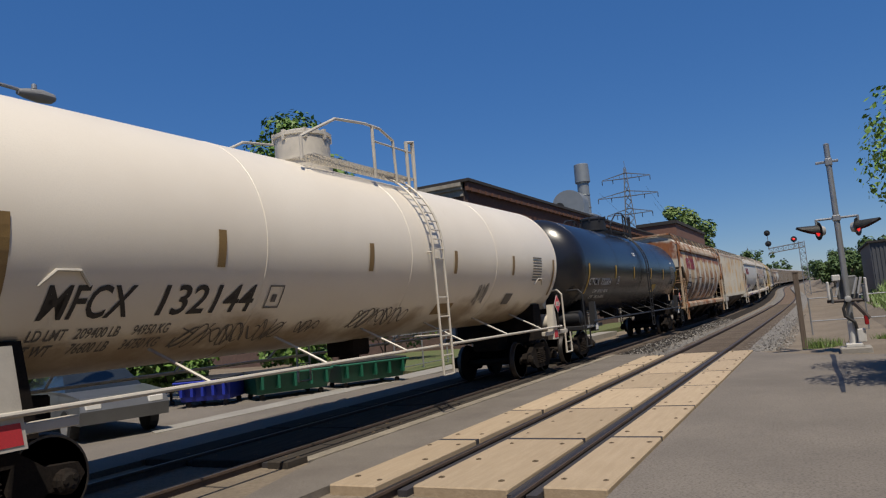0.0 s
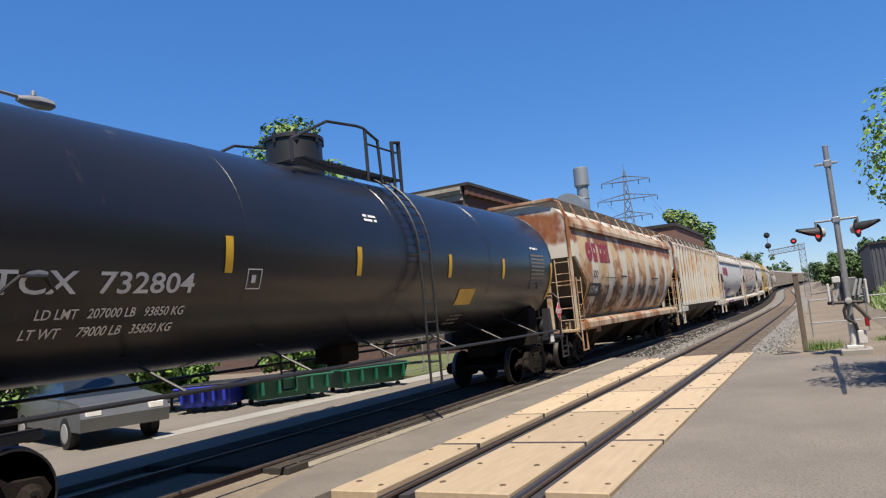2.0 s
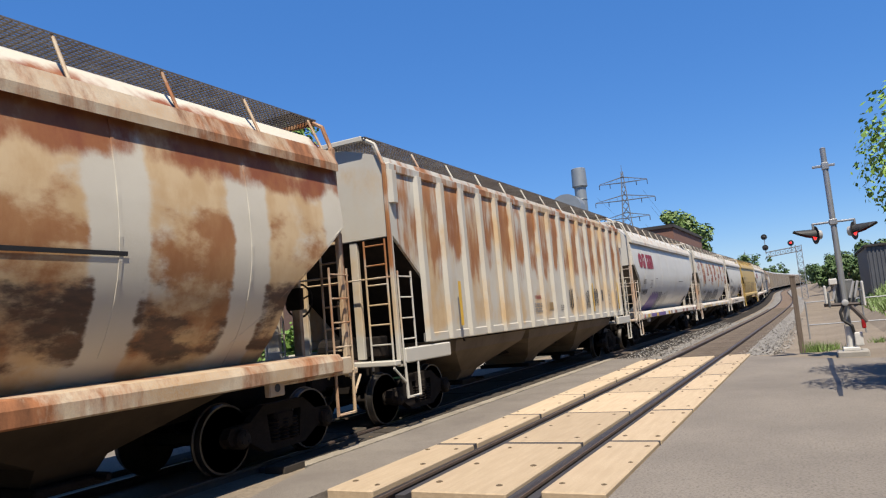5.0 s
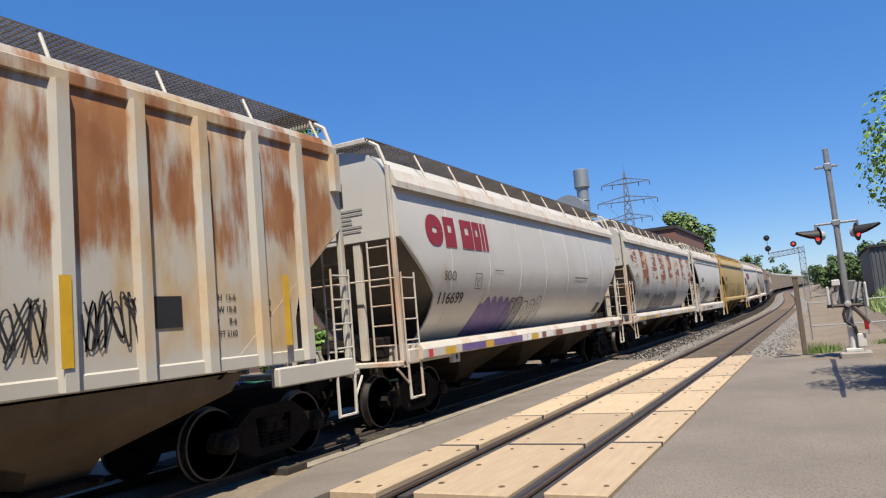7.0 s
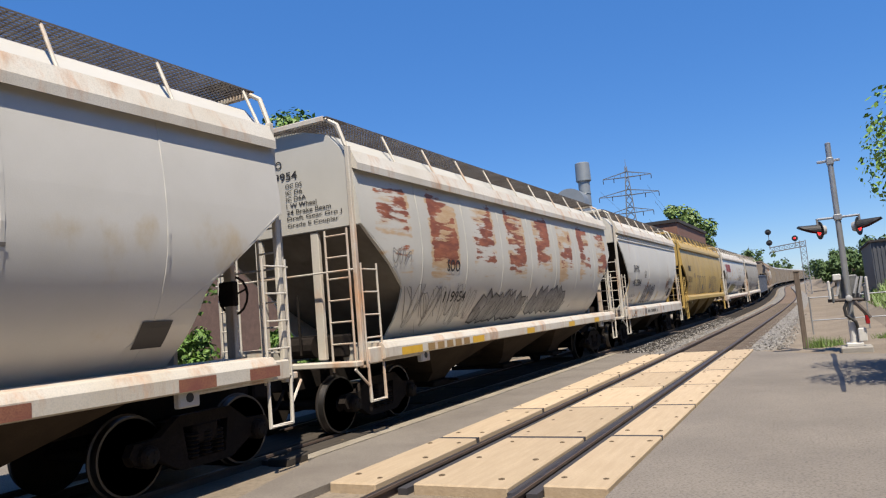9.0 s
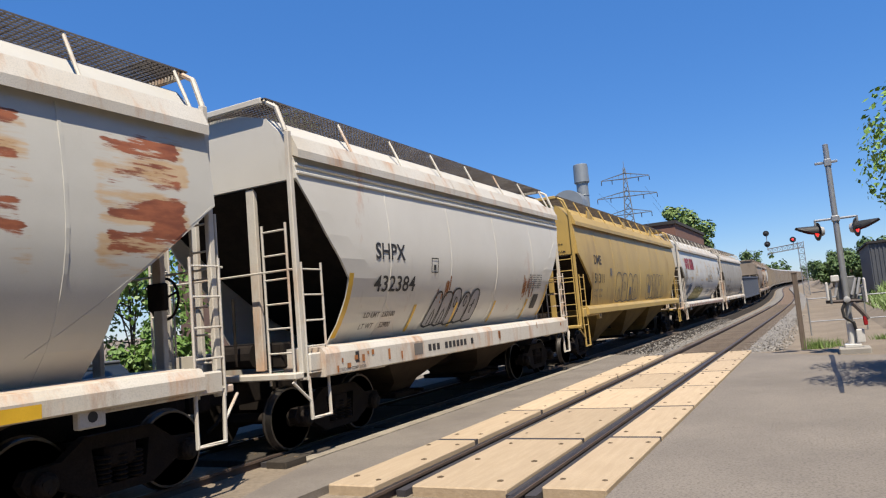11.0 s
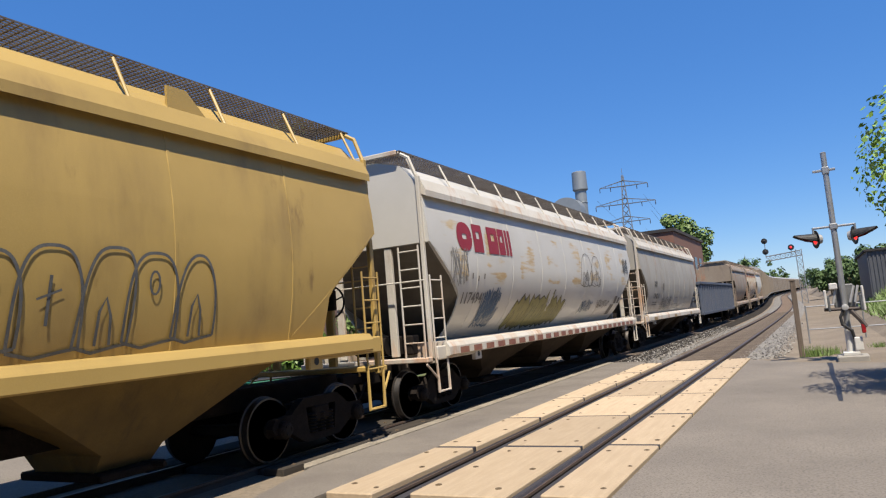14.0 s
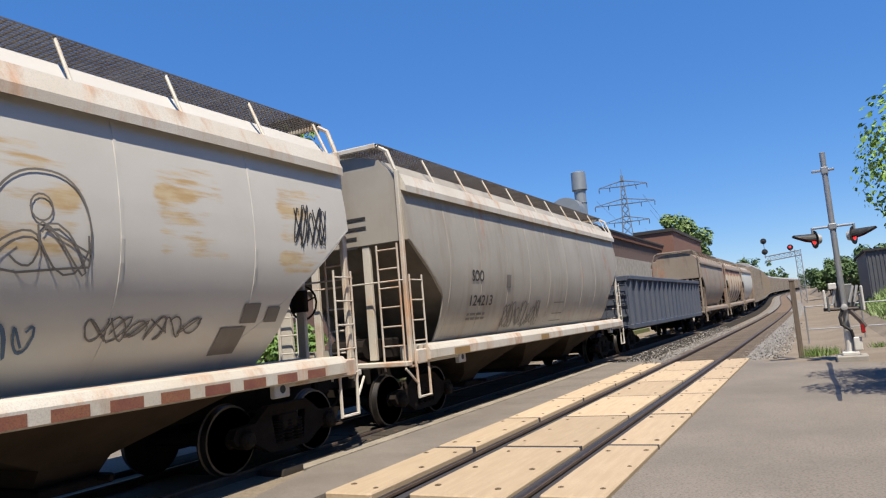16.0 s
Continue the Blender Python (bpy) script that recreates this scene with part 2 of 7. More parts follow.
PAINTS = {
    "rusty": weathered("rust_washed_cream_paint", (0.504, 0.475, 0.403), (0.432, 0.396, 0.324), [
        ((0.428, 0.295, 0.155), (0.487, 0.362, 0.214), 0.42, 0.07, (1, 1.0, 1.6), (0.5, 0.7, 0.5), (1.3, 4.7, 0.2), 0.34),
        ((0.243, 0.104, 0.036), (0.295, 0.148, 0.059), 0.50, 0.06, (1, 1.5, 2.4), (0.6, 0.8, 0.8), (1.4, 3.6, 0.5), 0.30),
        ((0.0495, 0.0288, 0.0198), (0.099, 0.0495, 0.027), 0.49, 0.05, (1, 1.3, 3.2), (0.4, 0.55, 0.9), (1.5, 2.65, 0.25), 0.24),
        ((0.18, 0.0495, 0.018), (0.236, 0.0886, 0.0295), 0.455, 0.07, (1.4, 1.5, 1.0), (0.8, 0.8, 0.8), (3.7, 4.9, 0.3), 0.0)],
        start=-7.895, pitch=1.974, rough=0.65, streak=0.3),
    "rusty_trim": surface("rust_streaked_cream_trim", (0.446, 0.382, 0.288), (0.338, 0.223, 0.119), size=1.3, rough=0.65, rust=0.80, soft=0.06, rust_colour=(0.135, 0.054, 0.0216), rust_size=0.8, dirt=0.4, dirt_colour=(0.108, 0.063, 0.036), fine=45),
    "ribbed": weathered("rust_patched_pale_paint", (0.432, 0.418, 0.374), (0.374, 0.349, 0.299), [
        ((0.383, 0.266, 0.14), (0.443, 0.332, 0.199), 0.52, 0.08, (1, 1.6, 0.6), (0.6, 0.8, 0.5), (1.5, 4.9, 0.3), 0.0),
        ((0.225, 0.0855, 0.027), (0.281, 0.125, 0.0443), 0.465, 0.075, (1, 4.5, 0.9), (0.6, 1.1, 0.8), (2.6, 5.1, 0.7), 0.10)],
        start=-8.195, pitch=0.9106, rough=0.65, streak=0.25),
    "white": weathered("weathered_white_paint", (0.475, 0.464, 0.432), (0.418, 0.403, 0.367), [
        ((0.369, 0.295, 0.192), (0.42, 0.355, 0.258), 0.60, 0.07, (1, 1.4, 1.0), (0.7, 0.7, 0.7), (1.5, 3.3, 0.4), 0.1)],
        start=-7.395, pitch=1.849, rough=0.5, streak=0.2),
    "stained": weathered("ochre_stained_white_paint", (0.475, 0.464, 0.432), (0.418, 0.403, 0.367), [
        ((0.383, 0.266, 0.125), (0.457, 0.369, 0.236), 0.535, 0.05, (1, 1.0, 9.0), (0.5, 0.75, 1.3), (2.5, 4.0, 0.25), 0.42)],
        start=-8.095, pitch=2.024, rough=0.5, streak=0.2),
    "patchy": weathered("grey_paint_with_rust_blocks", (0.432, 0.421, 0.382), (0.367, 0.353, 0.313), [
        ((0.369, 0.244, 0.125), (0.42, 0.31, 0.192), 0.50, 0.05, (1, 0.9, 7.0), (0.5, 0.55, 0.6), (2.3, 4.2, 0.3), 0.28),
        ((0.153, 0.045, 0.0198), (0.261, 0.0855, 0.036), 0.50, 0.018, (1, 1.0, 8.0), (0.5, 0.6, 0.8), (2.6, 4.25, 0.3), 0.36)],
        start=-7.47, pitch=1.8675, rough=0.6, streak=0.3),
    "cream": surface("off_white_paint", (0.504, 0.486, 0.439), (0.446, 0.425, 0.374), size=0.5, rough=0.5, rust=0.2, grain=0.03, bump=0.05, dirt=0.2, dirt_colour=(0.259, 0.209, 0.151)),
    "yellow": weathered("mustard_yellow_paint", (0.40, 0.275, 0.083), (0.345, 0.237, 0.07), [
        ((0.22, 0.145, 0.05), (0.28, 0.19, 0.065), 0.60, 0.10, (1, 1.3, 0.4), (0.4, 0.4, 0.3), (1.5, 4.7, 0.3), 0.0),
        ((0.17, 0.105, 0.035), (0.22, 0.14, 0.045), 0.62, 0.05, (1, 3.0, 1.2), (0.5, 0.7, 0.6), (1.5, 4.6, 0.3), 0.0)],
        start=-8.17, pitch=2.04, rough=0.5, streak=0.12, streak_colour=(0.21, 0.14, 0.05)),
    "grey": surface("dusty_grey_paint", (0.31, 0.292, 0.256), (0.252, 0.234, 0.202), size=0.7, rough=0.6, rust=0.22, grain=0.03, bump=0.06, dirt=0.65, dirt_colour=(0.198, 0.158, 0.113)),
    "trim": surface("rust_edged_cream_trim", (0.504, 0.482, 0.432), (0.446, 0.403, 0.331), size=0.8, rough=0.6, rust=0.45, soft=0.12, rust_colour=(0.225, 0.108, 0.045), rust_size=1.2, dirt=0.3, dirt_colour=(0.234, 0.171, 0.108)),
    "brown": surface("brown_grey_paint", (0.259, 0.216, 0.169), (0.209, 0.166, 0.126), size=0.8, rough=0.65, rust=0.45, dirt=0.3),
}
BLUE_STEEL = surface("blue_grey_gondola_paint", (0.0527, 0.0663, 0.0978), (0.0723, 0.0808, 0.102), size=1, rough=0.6, dirt=0.2, dirt_colour=(0.128, 0.111, 0.0935))
GALV = surface("galvanised_steel", (0.336, 0.344, 0.352), (0.28, 0.288, 0.296), size=3, rough=0.45, metal=0.6, grain=0.04, bump=0.05)
ALU = surface("aluminium_box", (0.413, 0.413, 0.405), (0.345, 0.345, 0.345), size=2, rough=0.5, metal=0.3, grain=0.05)
BLACK = surface("flat_black", (0.015, 0.015, 0.016), rough=0.6, grain=0.05)
INK = surface("black_lettering", (0.022, 0.02, 0.02), rough=0.6, grain=0.05, bump=0)
FADED_INK = surface("faded_lettering", (0.145, 0.132, 0.119), rough=0.7, grain=0.08, bump=0)
WHITE_INK = surface("white_lettering", (0.72, 0.71, 0.68), rough=0.6, grain=0.05, bump=0)
RED_INK = surface("red_lettering", (0.246, 0.0153, 0.0221), (0.204, 0.0136, 0.0187), rough=0.55, grain=0.06, bump=0)
YELLOW_TAPE = surface("yellow_reflector", (0.585, 0.352, 0.0225), rough=0.4, grain=0.04, bump=0)
BROWN_TAPE = surface("faded_brown_reflector", (0.272, 0.172, 0.06), (0.2, 0.124, 0.048), rough=0.5, bump=0)
RED_PLACARD = surface("red_placard", (0.55, 0.04, 0.05), rough=0.5, bump=0)
RED_TAPE = surface("dull_red_reflector", (0.17, 0.06, 0.045), (0.24, 0.11, 0.06), size=3, rough=0.55, bump=0)
THIN_PAINT = surface("thin_grey_spray", (0.216, 0.204, 0.188), rough=0.7, bump=0)
DARK_STEEL = surface("dark_lattice_steel", (0.13, 0.14, 0.15), rough=0.6, metal=0.3)
DARK_SPRAY = surface("smoky_spray", (0.15, 0.145, 0.14), (0.24, 0.235, 0.225), rough=0.7, size=3, bump=0)
SMOKE_LINE = surface("grey_black_spray", (0.07, 0.075, 0.08), (0.12, 0.12, 0.11), rough=0.7, size=4, bump=0)
GREY_SPRAY = surface("pale_grey_spray", (0.288, 0.28, 0.288), rough=0.6, size=3, bump=0)
PURPLE = surface("purple_spray_paint", (0.115, 0.075, 0.23), (0.16, 0.115, 0.26), rough=0.6, size=4, bump=0)
BRICK = surface("brown_brick", (0.152, 0.068, 0.044), (0.104, 0.0496, 0.036), size=5, rough=0.9, bump=0.4, fine=30, each=0.5)
MORTAR = surface("mortar", (0.128, 0.08, 0.064), (0.088, 0.056, 0.0464), size=3, rough=0.95, bump=0.5, fine=25)
CORNICE = surface("weathered_cornice", (0.352, 0.323, 0.27), (0.24, 0.21, 0.165), size=2.5, rough=0.85, dirt=0.5, dirt_colour=(0.075, 0.0638, 0.0525))
ROOFING = surface("bituminous_roof_edge", (0.035, 0.031, 0.03), rough=0.9)
DUCT = surface("grey_blue_duct_metal", (0.255, 0.277, 0.292), (0.217, 0.24, 0.255), size=1.5, rough=0.5, metal=0.4, grain=0.03, rust=0.05)
BARK = surface("bark", (0.085, 0.065, 0.048), (0.055, 0.042, 0.033), size=7, rough=0.95, bump=0.8, fine=25)
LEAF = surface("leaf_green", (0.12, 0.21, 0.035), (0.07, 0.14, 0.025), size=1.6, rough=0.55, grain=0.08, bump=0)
# Brightness of sun in the near leaves is put into this green.
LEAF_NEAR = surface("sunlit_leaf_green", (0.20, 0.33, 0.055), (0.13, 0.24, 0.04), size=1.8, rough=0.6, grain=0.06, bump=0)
LEAF_FAR = surface("far_leaf_green", (0.07, 0.12, 0.03), (0.04, 0.08, 0.02), size=0.4, rough=0.7, grain=0.08, bump=0)
LEAF_LIGHT = surface("bright_leaf_green", (0.144, 0.216, 0.052), (0.088, 0.148, 0.032), size=2.0, rough=0.6, bump=0)
GREEN_BIN = surface("green_dumpster_paint", (0.0102, 0.111, 0.0638), (0.0085, 0.085, 0.051), rough=0.5, dirt=0.3)
BLUE_BIN = surface("blue_dumpster_paint", (0.016, 0.032, 0.336), (0.0144, 0.028, 0.272), rough=0.45)
RED_LENS = glow("lit_red_lens", (0.8, 0.02, 0.02), 1.2)
DARK_LENS = surface("unlit_red_lens", (0.28, 0.012, 0.015), rough=0.2, grain=0, bump=0)
WOOD_POST = surface("weathered_post", (0.145, 0.111, 0.085), (0.0935, 0.0723, 0.0553), stretch=(8, 8, 1), rough=0.9, bump=0.5)
WHITE_CASING = surface("white_casing_paint", (0.555, 0.547, 0.525), (0.465, 0.458, 0.435), size=4, rough=0.5, rust=0.1)
ORANGE = surface("orange_plastic", (0.75, 0.16, 0.02), rough=0.5)


# ---- mesh helpers ----
def part(name, bm, material, parent=None, label="", smooth=False):
    me = bpy.data.meshes.new(name)
    bmesh.ops.recalc_face_normals(bm, faces=bm.faces)
    bm.to_mesh(me)
    bm.free()
    for m in material if isinstance(material, (list, tuple)) else [material]:
        me.materials.append(m)
    if smooth:
        me.shade_smooth()
        me.set_sharp_from_angle(angle=radians(35))
    ob = new(name, me)
    ob.parent = parent
    return tagged(ob, label)


def thing(name, label, category, m=None, group=""):
    ob = new(name)
    ob.empty_display_size = 0.3
    if m:
        ob.matrix_world = m
    return tagged(ob, label, category, group)


def box(bm, x0, x1, y0, y1, z0, z1, mat=0):
    vs = [bm.verts.new((x, y, z)) for x in (x0, x1) for y in (y0, y1) for z in (z0, z1)]
    for f in ((0, 1, 3, 2), (4, 6, 7, 5), (0, 4, 5, 1), (2, 3, 7, 6), (0, 2, 6, 4), (1, 5, 7, 3)):
        bm.faces.new([vs[i] for i in f]).material_index = mat
    return vs


def soft_box(bm, x0, x1, y0, y1, z0, z1, r=0.02, mat=0):
    """A box whose long edges are cut."""
    vs = box(bm, x0, x1, y0, y1, z0, z1, mat)
    es = {e for v in vs for e in v.link_edges}
    bmesh.ops.bevel(bm, geom=list(es), offset=r, segments=1, affect="EDGES")


def ring(bm, c, u, v, r, n, ru=None):
    return [bm.verts.new(Vector(c) + u * (r * math.cos(2 * math.pi * i / n)) + v * ((ru or r) * math.sin(2 * math.pi * i / n))) for i in range(n)]


def skin(bm, rings, cap=True, mat=0, loop=True):
    for a, b in zip(rings, rings[1:]):
        n = len(a)
        for i in range(n if loop else n - 1):
            bm.faces.new((a[i], a[(i + 1) % n], b[(i + 1) % n], b[i])).material_index = mat
    if cap:
        bm.faces.new(rings[0]).material_index = mat
        bm.faces.new(list(reversed(rings[-1]))).material_index = mat


def rod(bm, p0, p1, r0, r1=None, n=8, mat=0):
    p0, p1 = Vector(p0), Vector(p1)
    d = (p1 - p0).normalized()
    u = d.orthogonal().normalized()
    v = d.cross(u)
    skin(bm, [ring(bm, p0, u, v, r0, n), ring(bm, p1, u, v, r0 if r1 is None else r1, n)], mat=mat)


def pipe(bm, pts, r, n=6, mat=0):
    """One bent tube through the points."""
    pts = [Vector(p) for p in pts]
    u, rings = None, []
    for i, p in enumerate(pts):
        a = (p - pts[i - 1]).normalized() if i else (pts[1] - p).normalized()
        b = (pts[i + 1] - p).normalized() if i < len(pts) - 1 else a
        d = (a + b).normalized() if (a + b).length > 0.01 else a
        u = d.orthogonal().normalized() if u is None else (u - d * u.dot(d)).normalized()
        rings.append(ring(bm, p, u, d.cross(u), r / max(0.6, a.dot(d)), n))
    skin(bm, rings, mat=mat)


def lathe(bm, axis_pts, centre, axis, n=20, mat=0):
    """axis_pts: (distance along the axis, radius)."""
    axis = Vector(axis)
    u = axis.orthogonal().normalized()
    v = axis.cross(u)
    skin(bm, [ring(bm, Vector(centre) + axis * d, u, v, max(r, 0.002), n) for d, r in axis_pts], mat=mat)


def prism(bm, pts, x0, x1, mat=0):
    """A polygon in (y, z), drawn out from x0 to x1."""
    a = [bm.verts.new((x0, y, z)) for y, z in pts]
    b = [bm.verts.new((x1, y, z)) for y, z in pts]
    skin(bm, [a, b], mat=mat)


def words(text, height, width=None):
    """Flat letters as (points, faces), standing on 0, starting at 0."""
    cu = bpy.data.curves.new("words", "FONT")
    cu.body, cu.size, cu.resolution_u, cu.offset = text, 1.0, 3, 0.014
    ob = new("words", cu)
    dg = bpy.context.evaluated_depsgraph_get()
    me = bpy.data.meshes.new_from_object(ob.evaluated_get(dg))
    pts = [v.co.copy() for v in me.vertices]
    faces = [list(p.vertices) for p in me.polygons]
    bpy.data.objects.remove(ob)
    bpy.data.curves.remove(cu)
    bpy.data.meshes.remove(me)
    x0, x1 = min(p.x for p in pts), max(p.x for p in pts)
    y0, y1 = min(p.y for p in pts), max(p.y for p in pts)
    s = height / (y1 - y0)
    sx = width / (x1 - x0) if width else s
    return [((p.x - x0) * sx, (p.y - y0) * s) for p in pts], faces


def lettering(text, y, z, height, width, side, material, parent, name="lettering", lean=0.0):
    """Words on a car's side; side(z) is the half-width there."""
    pts, faces = words(text, height, width)
    bm = bmesh.new()
    vs = [bm.verts.new((0, y + a + lean * b, z + b)) for a, b in pts]
    for f in faces:
        try:
            bm.faces.new([vs[i] for i in f])
        except ValueError:
            pass
    for i in range(1, max(2, int(height / 0.05))):
        bmesh.ops.bisect_plane(bm, geom=bm.verts[:] + bm.edges[:] + bm.faces[:], plane_co=(0, 0, z + 0.05 * i), plane_no=(0, 0, 1))
    for v in bm.verts:
        v.co.x = side(v.co.z) + 0.009
    return part(name, bm, material, parent)


def end_lettering(text, x, z, height, width, y, material, parent):
    pts, faces = words(text, height, width)
    bm = bmesh.new()
    vs = [bm.verts.new((x + a, y - 0.012, z + b)) for a, b in pts]
    for f in faces:
        try:
            bm.faces.new([vs[i] for i in f])
        except ValueError:
            pass
    return part("end_lettering", bm, material, parent)


def bars(items, side, material, parent, name="marking", slices=4, off=0.012):
    """Plain bars (y, z, width, height) laid on a car's side."""
    if name in ("reflector", "data_panel", "notice_panel") and len(items) > 1 and items[0][3] > 0.06:
        return [bars([q], side, material, parent, name, slices, off) for q in items]
    bm = bmesh.new()
    for y, z, w, h in items:
        lo = [[bm.verts.new((side(z + h * i / slices) + off, yy, z + h * i / slices)) for i in range(slices + 1)] for yy in (y, y + w)]
        skin(bm, lo, cap=False, loop=False)
    return part(name, bm, material, parent)


def ribbon(bm, pts, thick, side, off):
    """A flat sprayed line through points (y, z) on a car's side."""
    prev = None
    n = len(pts)
    for j, (py, pz) in enumerate(pts):
        qy, qz = pts[min(j + 1, n - 1)]
        oy, oz = pts[max(j - 1, 0)]
        d = math.hypot(qy - oy, qz - oz) or 1
        ny, nz = -(qz - oz) / d * thick / 2, (qy - oy) / d * thick / 2
        now = [bm.verts.new((side(pz + k * nz) + off, py + k * ny, pz + k * nz)) for k in (-1, 1)]
        if prev:
            bm.faces.new((prev[0], now[0], now[1], prev[1]))
        prev = now


def scribble(y, z, w, h, seed, side, material, parent, strokes=7, thick=0.03):
    """Sprayed letters that say nothing, in quick loops."""
    rnd = random.Random(seed)
    bm = bmesh.new()
    step = w / strokes
    for i in range(strokes):
        cy, cz = y + step * (i + 0.5), z + h * rnd.uniform(0.45, 0.55)
        off = 0.012 + 0.0008 * i
        pts, a0, k = [], rnd.uniform(0, 6.28), rnd.choice((1.0, 1.5, 2.0))
        sl = rnd.uniform(-0.25, 0.35)
        for j in range(22):
            f = j / 21
            vy = math.sin(a0 + f * 6.28 * k) * step * rnd.uniform(0.5, 0.56)
            vz = math.cos(a0 * 1.7 + f * 6.28 * (k + 0.5) + i) * h * 0.46 * (0.8 + 0.2 * math.sin(i * 2.3))
            pts.append((cy + vy + sl * vz, cz + vz))
        ribbon(bm, pts, thick, side, off)
        if i % 3 == 0:
            ribbon(bm, [(cy - step * 0.4, cz + h * 0.35), (cy + step * 0.6, cz - h * rnd.uniform(-0.1, 0.5))], thick, side, off + 0.0004)
    return part("graffiti", bm, material, parent)


def coat(bm, cols, side, off, slices=5):
    """A filled sprayed area: columns (y, lowest, highest) on a car's side."""
    skin(bm, [[bm.verts.new((side(lo + (hi - lo) * i / slices) + off, y + shear * i / slices, lo + (hi - lo) * i / slices)) for i in range(slices + 1)] for y, lo, hi, shear in cols], cap=False, loop=False)


def throw_up(y, z, w, h, seed, side, line, parent, letters=5, thick=0.035, filling=None):
    """Round-shouldered outline letters that say nothing, filled or open."""
    rnd = random.Random(seed)
    step = w / letters
    ink, body = bmesh.new(), bmesh.new()
    for i in range(letters):
        cy, r, top, e = y + step * (i + 0.5), step * rnd.uniform(0.52, 0.62), h * rnd.uniform(0.82, 1.0), rnd.uniform(2.2, 3.4)
        lean = step * rnd.uniform(0.05, 0.3)
        base = z + h * rnd.uniform(0.0, 0.05)
        dome = lambda q: base + (top - (base - z)) * max(0.0, 1 - abs(q) ** e) ** (1 / e)
        q = [-math.cos(math.pi * j / 22) for j in range(23)]
        arch = [(cy + r * p + lean * (dome(p) - base) / h, dome(p)) for p in q]
        ribbon(ink, arch, thick, side, 0.013 + 0.0012 * i)
        if filling:
            coat(body, [(cy + r * p, base, dome(p), lean * (dome(p) - base) / h) for p in q], side, 0.008 + 0.0005 * i)
        k, hole = rnd.uniform(0.18, 0.3), base + h * rnd.uniform(0.45, 0.62)
        kind = rnd.randrange(3)
        if kind == 0:
            ribbon(ink, [(cy + lean * 0.5 + r * k * math.cos(a), hole + h * k * 0.6 * math.sin(a)) for a in [math.pi * j / 7 for j in range(15)]], thick * 0.8, side, 0.0135 + 0.0012 * i)
        elif kind == 1:
            ribbon(ink, [(cy - r * 0.2, base), (cy - r * 0.12, base + h * 0.3), (cy + r * 0.12, base + h * 0.42), (cy + r * 0.3, base + h * 0.26), (cy + r * 0.34, base)], thick, side, 0.0135 + 0.0012 * i)
        else:
            ribbon(ink, [(cy - r * 0.05 + lean * 0.3, base + h * 0.2), (cy + lean * 0.6, base + h * 0.62)], thick, side, 0.0135 + 0.0012 * i)
            ribbon(ink, [(cy - r * 0.3, base + h * 0.42), (cy + r * 0.4, base + h * 0.5)], thick * 0.7, side, 0.0138 + 0.0012 * i)
        ribbon(ink, [(cy - r, base), (cy - r * 0.3, base - h * 0.06), (cy + r * 0.5, base - h * 0.02), (cy + r, base)], thick, side, 0.0132 + 0.0012 * i)
    if filling:
        part("graffiti", body, filling, parent)
    else:
        body.free()
    return part("graffiti", ink, line, parent)


def wild_piece(y, z, w, h, seed, side, filling, line, parent, spikes=13, thick=0.03):
    """A jagged, leaning sprayed piece: a coloured body, dark edges and slashes."""
    rnd = random.Random(seed)
    cols, slash = [], []
    for i in range(spikes * 2 + 1):
        f = i / (spikes * 2)
        swell = min(1, 0.65 + 3.5 * f) * (1 if f < 0.9 else 0.85)
        hi = z + h * swell * (rnd.uniform(0.86, 1.05) if i % 2 else rnd.uniform(0.55, 0.8))
        lo = z + h * (rnd.uniform(0.0, 0.06) if i % 2 else rnd.uniform(0.06, 0.2))
        cols.append((y + w * f + w / spikes * 0.2 * rnd.uniform(-1, 1), lo, hi, 0.2 * (hi - lo)))
        slash.append(rnd.random())
    body, ink = bmesh.new(), bmesh.new()
    if filling:
        coat(body, cols, side, 0.009)
    ribbon(ink, [(c[0] + c[3], c[2]) for c in cols], thick * 1.5, side, 0.0135)
    ribbon(ink, [(c[0], c[1]) for c in cols], thick * 1.5, side, 0.0135)
    for i, (c, q) in enumerate(zip(cols, slash)):
        a, b = (0.0, 0.45 + 0.3 * q) if i % 3 else (0.4 * q, 1.0)
        at = lambda f, s=0.0: (c[0] + c[3] * f + s, c[1] + (c[2] - c[1]) * f)
        kink = w / spikes * (0.5 * q - 0.1)
        ribbon(ink, [at(a), at((a + b) / 2), at(b, kink)], thick, side, 0.014 + 0.0004 * i)
        if i % 2:
            ribbon(ink, [at(b, kink), at(b - 0.25, kink + w / spikes * 0.45), at(max(0, b - 0.5), w / spikes * 0.3)], thick * 0.8, side, 0.0142 + 0.0004 * i)
    if filling:
        part("graffiti", body, filling, parent)
    else:
        body.free()
    return part("graffiti", ink, line, parent)


# ---- ground, road, tracks ----
def sheet(name, xs, ys, height, material, label, category="", kind="structure"):
    bm = bmesh.new()
    rows = [[bm.verts.new((x - (drift(y) if abs(x) < 60 else 0), y, height(x, y))) for x in xs] for y in ys]
    skin(bm, rows, cap=False, loop=False)
    return tagged(part(name, bm, material), label, category, kind=kind)


def soil(x, y):
    bank = 1.6 * min(max((x - 2.3) / 2.2, 0), 1) * min(max((y - 26) / 8, 0), 1)
    return rise(y) - 0.12 - 0.16 * min(max((y - 23.6) / 2, 0), 1) * (1 if x < 1 else 0.3) + bank + (0.02 * noise.noise((x * 0.6, y * 0.6, 3)) if abs(x) < 40 else 0)


